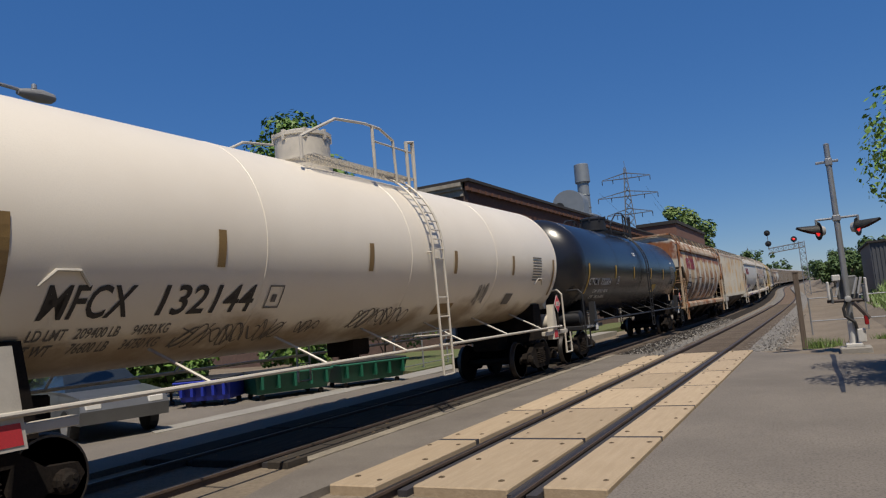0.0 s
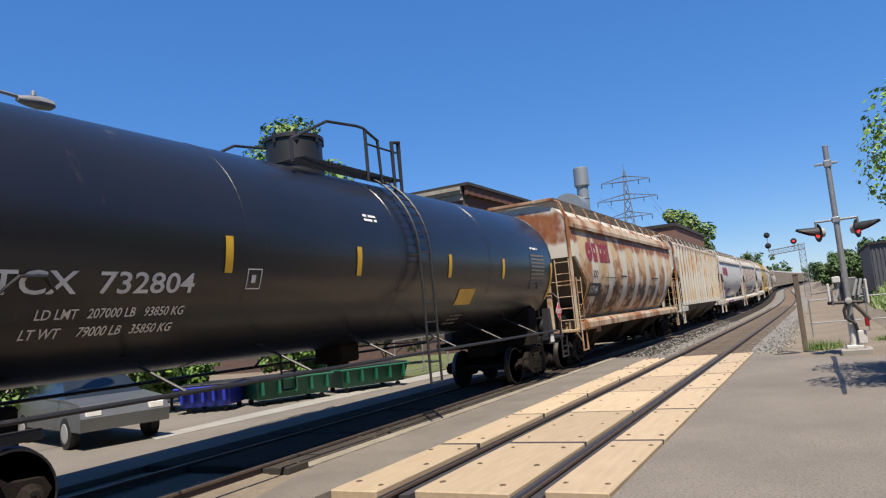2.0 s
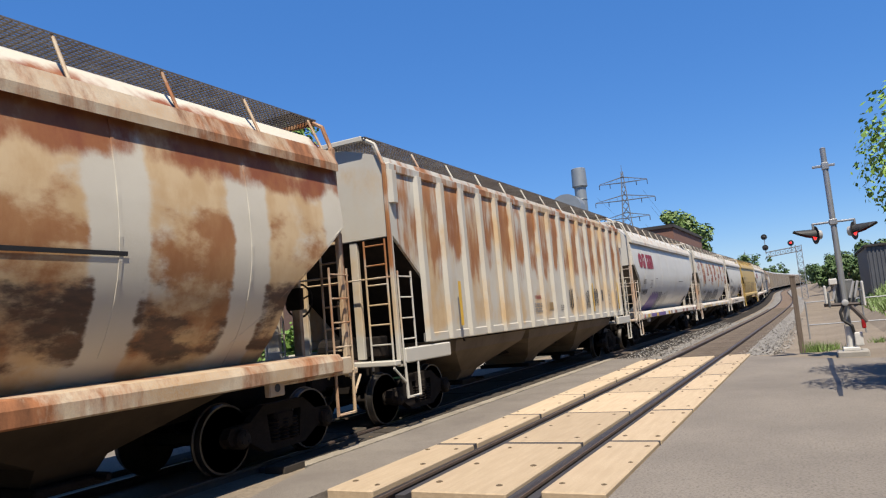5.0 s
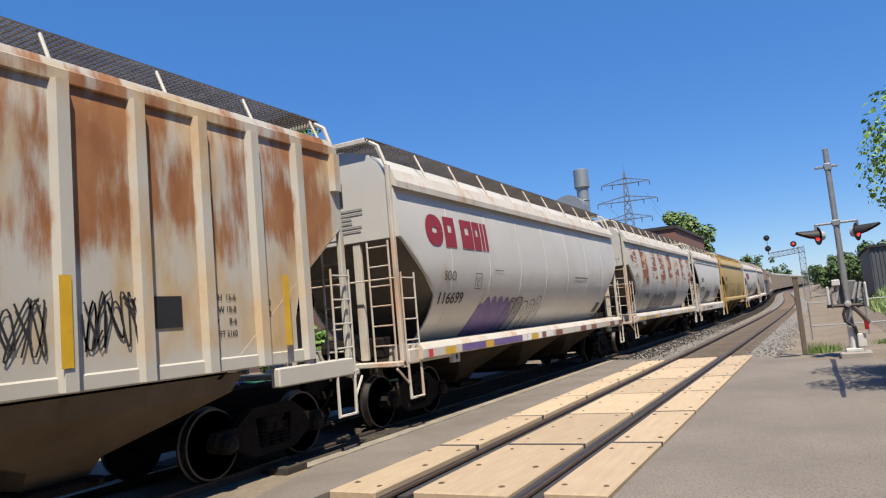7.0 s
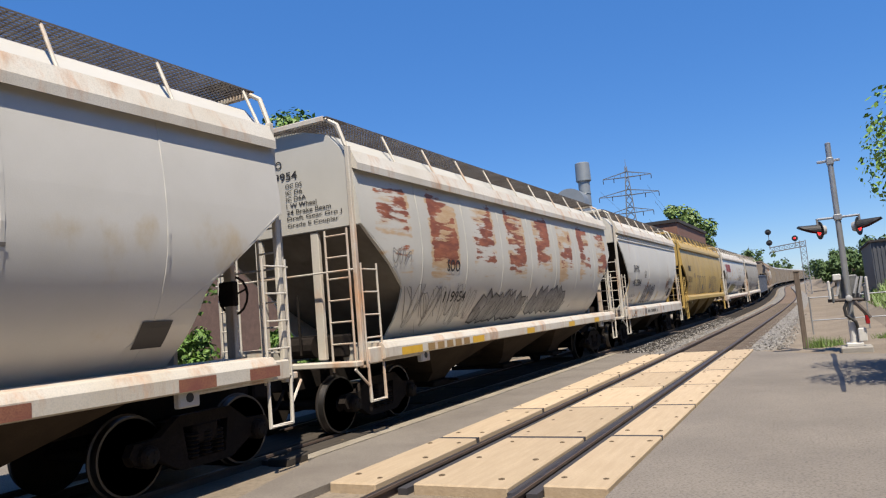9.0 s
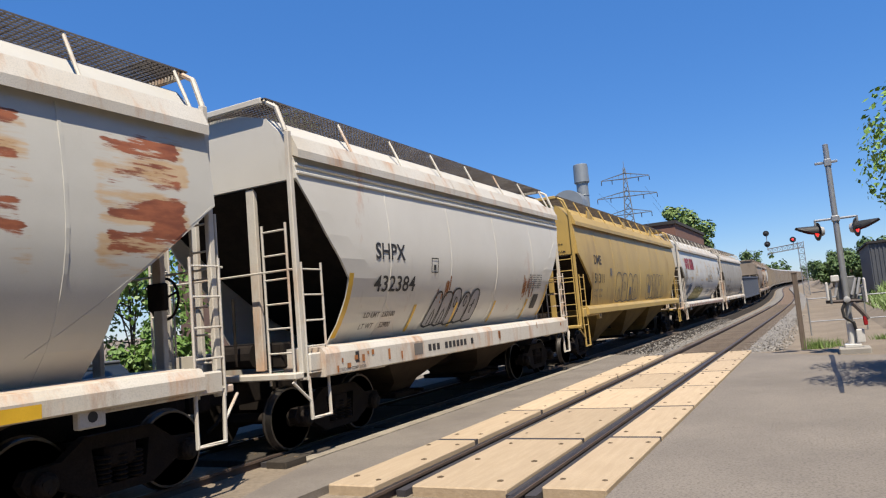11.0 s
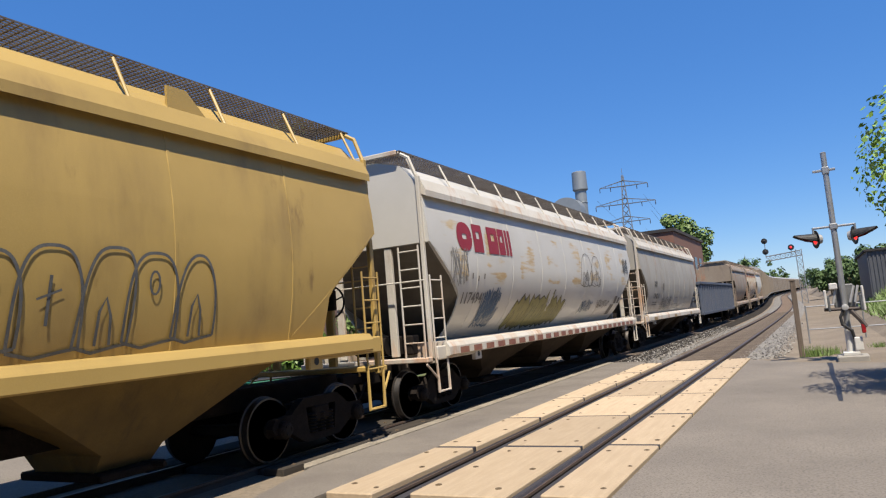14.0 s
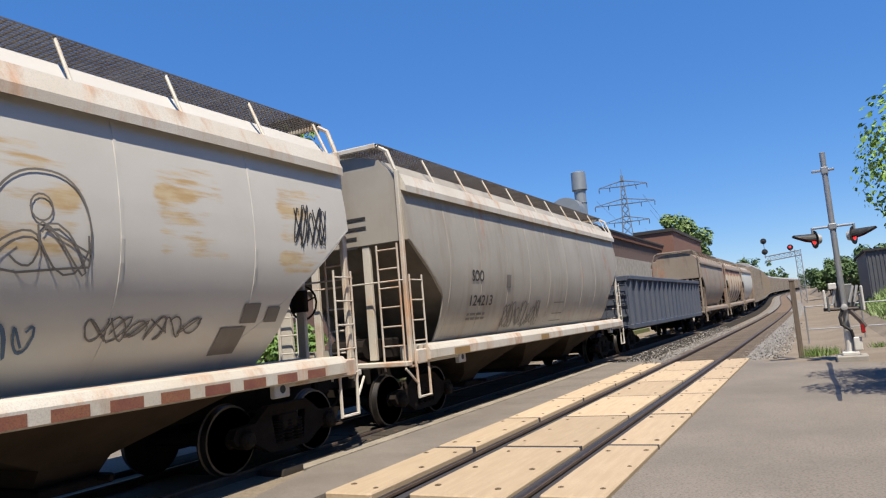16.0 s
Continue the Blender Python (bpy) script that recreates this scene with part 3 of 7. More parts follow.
xs = [-3000, -900, -300, -120, -60, -40, -28, -20, -16, -12, -10, -8, -6.6, -5, -3.6, -2, -1, 0, 1, 2, 3, 4, 6, 8, 12, 20, 40, 60, 120, 300, 900, 3000]
ys = [-3000, -600, -120, -40, -20, -10, 0, 5, 10, 15, 20, 23, 23.6, 25, 28, 32, 36, 40, 46] + list(range(52, 300, 8)) + [320, 360, 420, 500, 650, 900, 1500, 3000]
sheet("ground", xs, ys, soil, DIRT, "dry earth and gravel ground beside the railway", "ground")


def slab(name, pts, z0, z1, material, label, category):
    """A flat slab over an outline in (x, y)."""
    bm = bmesh.new()
    a = [bm.verts.new((x, y, z0)) for x, y in pts]
    b = [bm.verts.new((x, y, z1)) for x, y in pts]
    skin(bm, [a, b])
    bmesh.ops.bevel(bm, geom=[e for e in bm.edges if all(v.co.z == z1 for v in e.verts)], offset=0.012, segments=1, affect="EDGES")
    return tagged(part(name, bm, material), label, category, kind="structure")


slab("road", [(-1.99, -30), (30, -30), (30, 15.6), (1.6, 19.6), (-0.2, 20.5), (-1.99, 22.5)], -0.3, -0.022, ASPHALT, "worn grey asphalt road at the level crossing", "road")
slab("pavement_between_tracks", [(-6.42, 7.9), (-5.95, 6.05), (-5.7, 5.0), (-5.23, 4.5), (-5.23, 23.9), (-6.42, 24.2)], -0.3, -0.03, ASPHALT_OLD, "patched asphalt strip between the two tracks", "pavement")
slab("header_strip", [(-6.66, 8.0), (-6.425, 7.72), (-6.425, 24.2), (-6.66, 24.3)], -0.3, -0.016, WORN_EDGE, "pale worn concrete edge strip beside the track", "kerb")
slab("road_beyond", [(-60, -14), (-9.62, 1.5), (-9.62, 23.0), (-11.3, 23.8), (-11.3, 20.2), (-60, 17)], -0.3, -0.03, ASPHALT, "asphalt road running on past the train", "road")
# Concrete-coloured strip, added where there is only sunlit asphalt.
slab("pavement_beyond", [(-12.6, 10.2), (-11.95, 9.8), (-11.5, 20.5), (-11.5, 44), (-12.6, 44)], -0.3, -0.015, CONCRETE, "pale strip added past the tracks over sunlit asphalt", "pavement")
slab("verge", [(-22, 24.2), (-12.62, 21), (-12.62, 60), (-22, 60)], -0.3, 0.03, surface("verge_grass", (0.08, 0.12, 0.035), (0.13, 0.12, 0.055), size=1.5, rough=0.9, bump=0.8, fine=25), "patchy green grass verge", "grass")
bm = bmesh.new()
for i in range(12):
    f = i / 11
    w = 0.055 * (1 - 0.35 * f) + 0.006 * math.sin(i * 2.1)
    y, x = 20.4 - 7.1 * f, 0.02 + 0.10 * f + 0.015 * math.sin(i)
    now = [bm.verts.new((x - w, y, -0.017)), bm.verts.new((x + w, y, -0.017))]
    if i:
        bm.faces.new((old[0], old[1], now[1], now[0]))
    old = now
tagged(part("tar_strip", bm, TAR), "black tar strip sealing the asphalt", "road patch", kind="structure")


def bed(name, cx, material):
    """Ballast: a raised, rough shoulder that follows the line."""
    prof = [(-2.5, -0.42), (-1.75, -0.17), (-1.3, -0.13), (-0.72, -0.15), (0, -0.16), (0.72, -0.15), (1.3, -0.13), (1.75, -0.17), (2.5, -0.42)]
    bm = bmesh.new()
    yy = [-60, -30, -10, 0] + [3 + i * 0.6 for i in range(7)] + [23.1 + 0.5 * i for i in range(110)] + [80 + 4 * i for i in range(60)] + [330, 400, 500, 700]
    yy = [y for y in yy if y <= 6.7 or y >= 23.1]
    rows = []
    for y in yy:
        rows.append([bm.verts.new((cx - drift(y) + x, y, rise(y) + z + 0.03 * noise.noise((x * 5 + cx, y * 4, 0)))) for x, z in prof])
    for a, b, ya, yb in zip(rows, rows[1:], yy, yy[1:]):
        if ya <= 6.7 < yb:
            continue
        skin(bm, [a, b], cap=False, loop=False)
    for f in bm.faces:
        c = f.calc_center_median()
        if abs(c.x + drift(c.y) - cx) < 0.95:
            f.material_index = 1
    return tagged(part(name, bm, [material, FOULED]), "grey crushed stone ballast under the track", "ballast", kind="structure")


bed("ballast_near", NEAR_X, BALLAST)
bed("ballast_far", FAR_X, OILY_SHADE)
# loose stones on the shoulders
rnd = random.Random(4)
bm = bmesh.new()
for i in range(13000):
    y = 23.3 + 32 * rnd.random() ** 1.6
    x = rnd.choice((NEAR_X, FAR_X)) + rnd.choice((-1, 1)) * rnd.uniform(1.1, 2.6) if i % 3 else rnd.uniform(-1.7, 0.2)
    s = rnd.uniform(0.02, 0.055)
    z = rise(y) - 0.14 - max(0, min(abs(x - NEAR_X), abs(x - FAR_X)) - 1.7) * 0.2
    u = [bm.verts.new((x + s * rnd.uniform(-1, 1), y + s * rnd.uniform(-1, 1), z + s * rnd.uniform(-0.6, 0.9))) for _ in range(4)]
    for f in ((0, 1, 2), (0, 2, 3), (0, 3, 1), (1, 3, 2)):
        bm.faces.new([u[q] for q in f])
tagged(part("loose_stones", bm, STONE), "loose grey crushed stones along the track", "stones", kind="stuff")


def rail(name, x):
    """One running rail: foot, web and head, with a bright top."""
    bm = bmesh.new()
    prof = [(-0.07, -0.17), (0.07, -0.17), (0.07, -0.155), (0.012, -0.13), (0.012, -0.045), (0.036, -0.035), (0.036, -0.004), (0.03, 0), (-0.03, 0), (-0.036, -0.004), (-0.036, -0.035), (-0.012, -0.045), (-0.012, -0.13), (-0.07, -0.155)]
    yy = [-80, -20, 0, 10, 20, 30, 40, 50] + list(range(56, 340, 6)) + [400, 500, 700]
    rows = [[bm.verts.new((x - drift(y) + px, y, rise(y) + pz)) for px, pz in prof] for y in yy]
    skin(bm, rows)
    for f in bm.faces:
        if sum(v.co.z - rise(v.co.y) > -0.002 for v in f.verts) >= 4:
            f.material_index = 1
    return tagged(part(name, bm, [RAIL, RAIL_TOP]), "rust-brown steel rail with a polished top", "rail", kind="structure")


for nm, cx in (("near", NEAR_X), ("far", FAR_X)):
    for sgn in (-1, 1):
        rail(f"rail_{nm}_{'left' if sgn < 0 else 'right'}", cx + sgn * 0.752)

# ties beyond the crossing
tie_bm = bmesh.new()
soft_box(tie_bm, -1.3, 1.3, -0.115, 0.115, -0.3, -0.112, 0.015)
ties = {}
for nm, cx in (("near", NEAR_X), ("far", FAR_X)):
    base = tagged(new("ties_" + nm), "dark creosoted wooden ties in ballast", "railway ties", kind="structure")
    for i in range(110):
        y = 23.6 + 0.52 * i
        if not ties:
            ties["mesh"] = part("tie", tie_bm, TIE, base).data
            ob = bpy.data.objects["tie"]
        else:
            ob = new("tie", ties["mesh"])
            ob.parent = base
        ob.matrix_basis = pose(cx - drift(y), y, rise(y), 0, 0, rnd.uniform(-1, 1))

# timber crossing panels with recessed bolts
SEAMS = [6.60, 9.30, 11.98, 14.62, 17.28, 19.95, 22.95]


def panel(x0, x1, y0, y1, base, z=0.0, wood=None):
    bm = bmesh.new()
    soft_box(bm, x0, x1, y0 + 0.055, y1 - 0.055, -0.2, z + rnd.uniform(-0.006, 0.004), 0.015)
    p = part("panel", bm, wood or TIMBER, base)
    holes = []
    for f in (0.14, 0.5, 0.86):
        for g in (0.16, 0.84):
            if f == 0.5 and x1 - x0 < 0.8 and g < 0.5:
                continue
            holes.append((x0 + (x1 - x0) * g + rnd.uniform(-0.03, 0.03), y0 + (y1 - y0) * f + rnd.uniform(-0.08, 0.08)))
    bm = bmesh.new()
    for hx, hy in holes:
        s = rnd.uniform(0.026, 0.04)
        rod(bm, (hx, hy, z - 0.02), (hx, hy, z + 0.003), s, n=8)
        rod(bm, (hx, hy, z - 0.02), (hx, hy, z + 0.009), s * 0.45, n=6)
    part("bolt", bm, HOLE, p)


crossing = tagged(new("timber_crossing"), "pale timber level-crossing panels with recessed bolts", "crossing panels", kind="structure")
for x0, x1, dy in ((-2.69, -2.03, 0.12), (-4.13, -3.02, 0.0), (-5.19, -4.565, -0.08)):
    for a, b in zip(SEAMS, SEAMS[1:]):
        panel(x0, x1, a + dy, b + dy, crossing, 0.0)
for x0, x1, dy in ((-2.68, -2.04, 0.12), (-4.12, -3.03, 0.0), (-5.18, -4.575, -0.08)):
    for a in SEAMS[1:-1]:
        bm = bmesh.new()
        box(bm, x0, x1, a + dy - 0.053, a + dy + 0.053, -0.2, -0.007)
        part("joint_filler", bm, RUBBER, crossing)
# far panels, coloured dark as they lie in the train's shade
far_crossing = tagged(new("far_timber_crossing"), "timber crossing panels under the train, darkened with its shade", "crossing panels", kind="structure")
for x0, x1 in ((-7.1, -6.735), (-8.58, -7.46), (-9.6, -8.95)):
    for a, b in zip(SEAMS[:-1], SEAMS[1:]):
        panel(x0, x1, a + 1.0, b + 1.0 if b < 20 else 23.6, far_crossing, -0.012, SHADED_TIMBER)
for nm, xx in (("near", (-2.855, -4.347)), ("far", (-7.28, -8.77))):
    bm = bmesh.new()
    for x in xx:
        for a, b in ((x - 0.16, x - 0.045), (x + 0.045, x + 0.16)):
            box(bm, a, b, 6.62 if nm == "near" else 7.7, 22.9, -0.2, -0.05)
    tagged(part("flangeway_" + nm, bm, RUBBER), "dark rubber flangeway filler along the rails", "flangeway", kind="structure")


# ---- rolling stock ----
SHARED = {}


def shared(name, build, material, parent, label="", smooth=False):
    """A part whose mesh all cars share."""
    if name not in SHARED:
        bm = bmesh.new()
        build(bm)
        ob = part(name, bm, material, parent, label, smooth)
        SHARED[name] = ob.data
        return ob
    ob = new(name, SHARED[name])
    ob.parent = parent
    return tagged(ob, label)


def side_frame_mesh(bm):
    pts = [(-1.12, 0.50), (-1.05, 0.62), (-0.70, 0.64), (-0.42, 0.84), (0.42, 0.84), (0.70, 0.64), (1.05, 0.62), (1.12, 0.50), (1.05, 0.40), (0.72, 0.38), (0.40, 0.20), (-0.40, 0.20), (-0.72, 0.38), (-1.05, 0.40)]
    o = [bm.verts.new((0.95, y, z)) for y, z in pts]
    q = [bm.verts.new((1.08, y, z)) for y, z in pts]
    n = len(pts)
    inner = []
    for x, vs in ((0.95, o), (1.08, q)):
        # two triangular lightening holes and the spring window
        inner.append([bm.verts.new((x, y, z)) for y, z in ((-0.36, 0.70), (0.36, 0.70), (0.30, 0.30), (-0.30, 0.30))])
    for i in range(n):
        bm.faces.new((o[i], o[(i + 1) % n], q[(i + 1) % n], q[i]))
    for vs, h in ((o, inner[0]), (q, inner[1])):
        bm.faces.new((vs[2], vs[3], h[0], h[3], vs[11], vs[12]))
        bm.faces.new((vs[3], vs[4], h[1], h[0]))
        bm.faces.new((vs[4], vs[5], vs[9], vs[10], h[2], h[1]))
        bm.faces.new((vs[10], vs[11], h[3], h[2]))
        bm.faces.new((vs[0], vs[1], vs[2], vs[12], vs[13]))
        bm.faces.new((vs[5], vs[6], vs[7], vs[8], vs[9]))
    for i in range(4):
        bm.faces.new((inner[0][i], inner[0][(i + 1) % 4], inner[1][(i + 1) % 4], inner[1][i]))
    for y in (-0.89, 0.89):
        lathe(bm, [(-0.02, 0.13), (0.16, 0.13), (0.19, 0.10), (0.20, 0.05)], (0.98, y, 0.46), (1, 0, 0), 12)


def springs_mesh(bm):
    for x in (0.97, 1.05):
        for y in (-0.2, 0.0, 0.2):
            for i in range(6):
                lathe(bm, [(0, 0.062), (0.02, 0.085), (0.04, 0.062)], (x, y, 0.31 + i * 0.05), (0, 0, 1), 8)


def wheelset_mesh(bm):
    for s in (-1, 1):
        lathe(bm, [(-0.07, 0.30), (-0.07, 0.485), (-0.045, 0.487)], (s * 0.755, 0, 0), (s, 0, 0), 36)
        lathe(bm, [(-0.045, 0.487), (-0.035, 0.462), (0.066, 0.456), (0.068, 0.43)], (s * 0.755, 0, 0), (s, 0, 0), 36, 1)
        lathe(bm, [(0.068, 0.43), (0.066, 0.395), (0.03, 0.375), (0.0, 0.25), (0.02, 0.14), (0.075, 0.12), (0.08, 0.07)], (s * 0.755, 0, 0), (s, 0, 0), 36)
        for a in range(3):
            c, q = math.cos(a * 2.094), math.sin(a * 2.094)
            lathe(bm, [(0.0, 0.028), (0.02, 0.028)], (s * 1.18, 0.06 * c, 0.06 * q), (s, 0, 0), 6)
    rod(bm, (-1.0, 0, 0), (1.0, 0, 0), 0.085, n=12)
    for s in (-1, 1):
        lathe(bm, [(0.0, 0.10), (0.19, 0.10), (0.21, 0.07)], (s * 0.98, 0, 0), (s, 0, 0), 10)


def bolster_mesh(bm):
    soft_box(bm, -1.1, 1.1, -0.2, 0.2, 0.46, 0.72, 0.04)
    lathe(bm, [(0, 0.24), (0.12, 0.24)], (0, 0, 0.72), (0, 0, 1), 16)
    for y in (-0.33, 0.33):
        soft_box(bm, -0.85, 0.85, y - 0.05, y + 0.05, 0.34, 0.46, 0.015)
        for s in (-0.755, 0.755):
            box(bm, s - 0.05, s + 0.05, y + (0.06 if y > 0 else -0.12), y + (0.12 if y > 0 else -0.06), 0.3, 0.56)


SPINNING = []


def truck(car, y, spin=True):
    t = shared("truck", bolster_mesh, UNDER, car, "grimy cast-steel bogie")
    t.location = (0, y, 0)
    for s in (0, 180):
        for nm, build, mt in (("side_frame", side_frame_mesh, UNDER), ("spring_nest", springs_mesh, UNDER)):
            o = shared(nm, build, mt, t)
            o.matrix_basis = pose(0, 0, 0, 0, 0, s)
    for a in (-0.89, 0.89):
        w = shared("wheelset", wheelset_mesh, [WHEEL, TREAD], t, "steel wheels with polished treads", True)
        w.location = (0, a, 0.46)
        if spin:
            SPINNING.append((w, a))


def coupler_mesh(bm):
    box(bm, -0.09, 0.09, 0.0, 0.75, 0.78, 0.95)
    soft_box(bm, -0.19, 0.16, -0.16, 0.14, 0.72, 1.0, 0.03)
    soft_box(bm, 0.06, 0.2, -0.22, 0.02, 0.74, 0.98, 0.03)
    pipe(bm, [(0.35, 0.3, 0.8), (0.34, 0.1, 0.55), (0.3, -0.05, 0.45)], 0.025)


def draft_gear(car, half, material, sill=True):
    """Centre sill, couplers and hoses."""
    if sill:
        bm = bmesh.new()
        soft_box(bm, -0.33, 0.33, -half + 0.55, half - 0.55, 0.74, 1.06, 0.02)
        part("centre_sill", bm, material, car)
    for s in (1, -1):
        c = shared("coupler", coupler_mesh, UNDER, car)
        c.matrix_basis = pose(0, -s * half, 0, 0, 0, 0 if s > 0 else 180)


def ladder(name, car, material, at, along, z0, z1, width, rungs, proud, thick=0.019):
    """Stiles and rungs; along: unit vector of the rungs; proud: how far the rungs stand from the wall."""
    bm = bmesh.new()
    at, along, proud = Vector(at), Vector(along), Vector(proud)
    for s in (0, 1):
        p = at + along * width * s + proud
        rod(bm, p + Vector((0, 0, z0)), p + Vector((0, 0, z1)), thick, n=6)
    for i in range(rungs):
        z = z0 + 0.1 + (z1 - z0 - 0.2) * i / (rungs - 1)
        rod(bm, at + proud + Vector((0, 0, z)), at + along * width + proud + Vector((0, 0, z)), 0.014, n=6)
    return part(name, bm, material, car)


def grating(bm, x0, x1, y0, y1, z, along_y=True):
    """Open running board: edge bars, bearing bars and cross bars."""
    n = max(3, int((x1 - x0) / 0.058))
    for i in range(n + 1):
        x = x0 + (x1 - x0) * i / n
        box(bm, x - 0.007, x + 0.007, y0, y1, z - 0.018, z)
    m = int((y1 - y0) / 0.085)
    for i in range(m + 1):
        y = y0 + (y1 - y0) * i / m
        box(bm, x0, x1, y - 0.011, y + 0.011, z - 0.017, z - 0.004)


def hopper_car(name, label, length, paint, trim, end_paint=None, bays=3, ribbed=False, lip=True, spin=True, platform=0.95, centre_flow=False, ribs=9, sill_top=1.42, bay_paint=None, bulge=2.3):
    """A covered hopper. Its side is drawn as height -> half-width, its end as height -> set-back."""
    car = thing(name, label, "hopper car")
    half = length / 2
    y0 = -half + platform
    y1 = -y0
    TOP, BRK, SILL = 4.38, 3.95 if centre_flow else 3.36, sill_top
    if ribbed:
        side = lambda z: 1.50
    else:
        def side(z):
            if z > 3.05:
                return 1.61 - 0.08 * (z - 3.05) ** 2
            d = min(3.05 - z, 0.72 * bulge)
            return 1.61 - bulge + math.sqrt(bulge * bulge - d * d) - (3.05 - z - d)
    slope = lambda z: max(0.0, (BRK - z) * 1.28)

    def wing(z):
        if z >= BRK:
            return 0.0
        if z >= 2.7:
            return (BRK - z) / (BRK - 2.7) * 1.25
        return 1.25 + (2.7 - z) * 0.12
    if centre_flow:
        wing = lambda z: 0.0 if z >= BRK else (0.55 * (BRK - z) / 0.8 if z > 3.15 else min(0.55 + (3.15 - z) * 0.9, 1.15))
    if ribbed:
        wing = lambda z: 0.0 if z >= 4.0 else (min((4.0 - z) / 1.4, 1) * 1.2)
    # shell
    bm = bmesh.new()
    levels = sorted([SILL - 0.15, SILL + 0.05, SILL + 0.25, 1.9, 2.1, 2.3, 2.5, 2.7, 2.85, 3.05, 3.36, 3.7, BRK + 0.001, 4.1, TOP])
    if ribbed:
        levels = [SILL + 0.15, 2.0, 2.7, BRK, 4.0, 4.62]
    rings = []
    for z in levels:
        w, d = side(z), slope(z)
        rings.append([bm.verts.new(p) for p in ((w, y0 + d, z), (w, y1 - d, z), (-w, y1 - d, z), (-w, y0 + d, z))])
    # roof
    top = levels[-1]
    for x, z in ((side(top) - 0.08, top + 0.18), (1.05, 4.93), (0.55, 5.07), (0.1, 5.11)):
        rings.append([bm.verts.new(p) for p in ((x, y0, z), (x, y1, z), (-x, y1, z), (-x, y0, z))])
    skin(bm, rings)
    part("body", bm, paint, car, smooth=True)
    # end wings of the side sheets
    for sg in (1, -1):
        for e in (1, -1):
            bm = bmesh.new()
            lv = ([SILL - 0.03, 1.75, 1.92, 2.1, 2.3, 2.5, 2.7, 2.95, 3.15, BRK] if not centre_flow else [SILL, 1.8, 2.2, 2.5, 2.8, 3.15, 3.5, BRK]) if not ribbed else [SILL + 0.15, 2.0, 2.6, 3.0, BRK, 3.7, 4.0]
            g = []
            for z in lv:
                a, b = wing(z), slope(z) + 0.05
                if ribbed and z >= BRK:
                    a, b = min(wing(z), 0.0), 0.05
                if a > b:
                    a = b
                w = side(z)
                g.append([bm.verts.new((sg * x, e * (y0 + q), z)) for x, q in ((w + 0.004, a), (w + 0.004, b), (w - 0.03, b), (w - 0.03, a))])
            skin(bm, g)
            part("side_wing", bm, paint, car)
    # side sill
    for sg in (1, -1):
        bm = bmesh.new()
        if not ribbed:
            hgt = 0.27 if not centre_flow else 0.42
            w = side(SILL) - 0.12
            pts = [(w, SILL - hgt), (1.63, SILL - hgt), (1.66, SILL - hgt + 0.02), (1.66, SILL - 0.10), (1.645, SILL - 0.075), (1.60, SILL - 0.01), (1.55, SILL), (w, SILL + 0.01)]
            skin(bm, [[bm.verts.new((sg * x, y, z)) for x, z in pts] for y in (y0 + (0.25 if centre_flow else 0.35), y1 - 0.35)])
            part("side_sill", bm, trim, car)
        else:
            soft_box(bm, *sorted((sg * 1.38, sg * 1.52)), y0 + 1.0, y1 - 1.0, SILL - 0.02, SILL + 0.16, 0.02)
            part("side_sill", bm, paint, car)
        if lip and not ribbed:
            bm = bmesh.new()
            w = side(TOP)
            prism_pts = [(w - 0.06, 4.62), (w + 0.02, 4.60), (w + 0.13, 4.37), (w + 0.13, 4.25), (w - 0.02, 4.32)]
            a = [bm.verts.new((sg * x, y0 + 0.02, z)) for x, z in prism_pts]
            b = [bm.verts.new((sg * x, y1 - 0.02, z)) for x, z in prism_pts]
            skin(bm, [a, b])
            part("roof_eave", bm, trim, car)
        elif ribbed:
            bm = bmesh.new()
            soft_box(bm, *sorted((sg * 1.42, sg * 1.535)), y0, y1, 4.52, 4.68, 0.015)
            part("roof_eave", bm, paint, car)
        if centre_flow:
            bm = bmesh.new()
            for z in (4.18, 4.06):
                soft_box(bm, *sorted((sg * (side(z) - 0.01), sg * (side(z) + 0.045))), y0 + 0.03, y1 - 0.03, z - 0.05, z, 0.012)
            part("roof_bead", bm, paint, car)
    # side ribs or seams
    for i in range(ribs):
        y = y0 + 0.08 + (y1 - y0 - 0.16) * i / (ribs - 1)
        bm = bmesh.new()
        if ribbed:
            e = min(i, ribs - 1 - i)
            z_low = SILL if e > 0 else 3.95
            bm.free()
            for sg in (1, -1):
                bm = bmesh.new()
                pts = [(1.50, -0.11), (1.59, -0.07), (1.59, 0.07), (1.50, 0.11)]
                skin(bm, [[bm.verts.new((sg * x, y + q, z)) for x, q in pts] for z in (z_low, 4.54)])
                part("rib", bm, paint, car)
        elif 0 < i < ribs - 1:
            bm.free()
            for sg in (1, -1):
                bm = bmesh.new()
                lv = [SILL, 1.75, 1.9, 2.1, 2.3, 2.5, 2.7, 2.95, 3.4, 3.9, 4.25]
                skin(bm, [[bm.verts.new((sg * (side(z) + h), y + q, z)) for h, q in ((-0.01, -0.03), (0.007, -0.02), (0.007, 0.02), (-0.01, 0.03))] for z in lv])
                part("seam", bm, paint, car)
    # hopper bays; shade under the car is put into their default colour
    for i in range(bays):
        span = (y1 - y0 - 4.2) / bays
        c = y0 + 2.1 + span * (i + 0.5)
        bm = bmesh.new()
        q = span * 0.47
        g = []
        for z, x, yy in ((SILL - 0.05, 1.30 if not ribbed else 1.44, q), (SILL - 0.28, 1.34, q * 0.94), (0.62, 0.72, 0.42), (0.42, 0.55, 0.38)):
            g.append([bm.verts.new(p) for p in ((x, c - yy, z), (x, c + yy, z), (-x, c + yy, z), (-x, c - yy, z))])
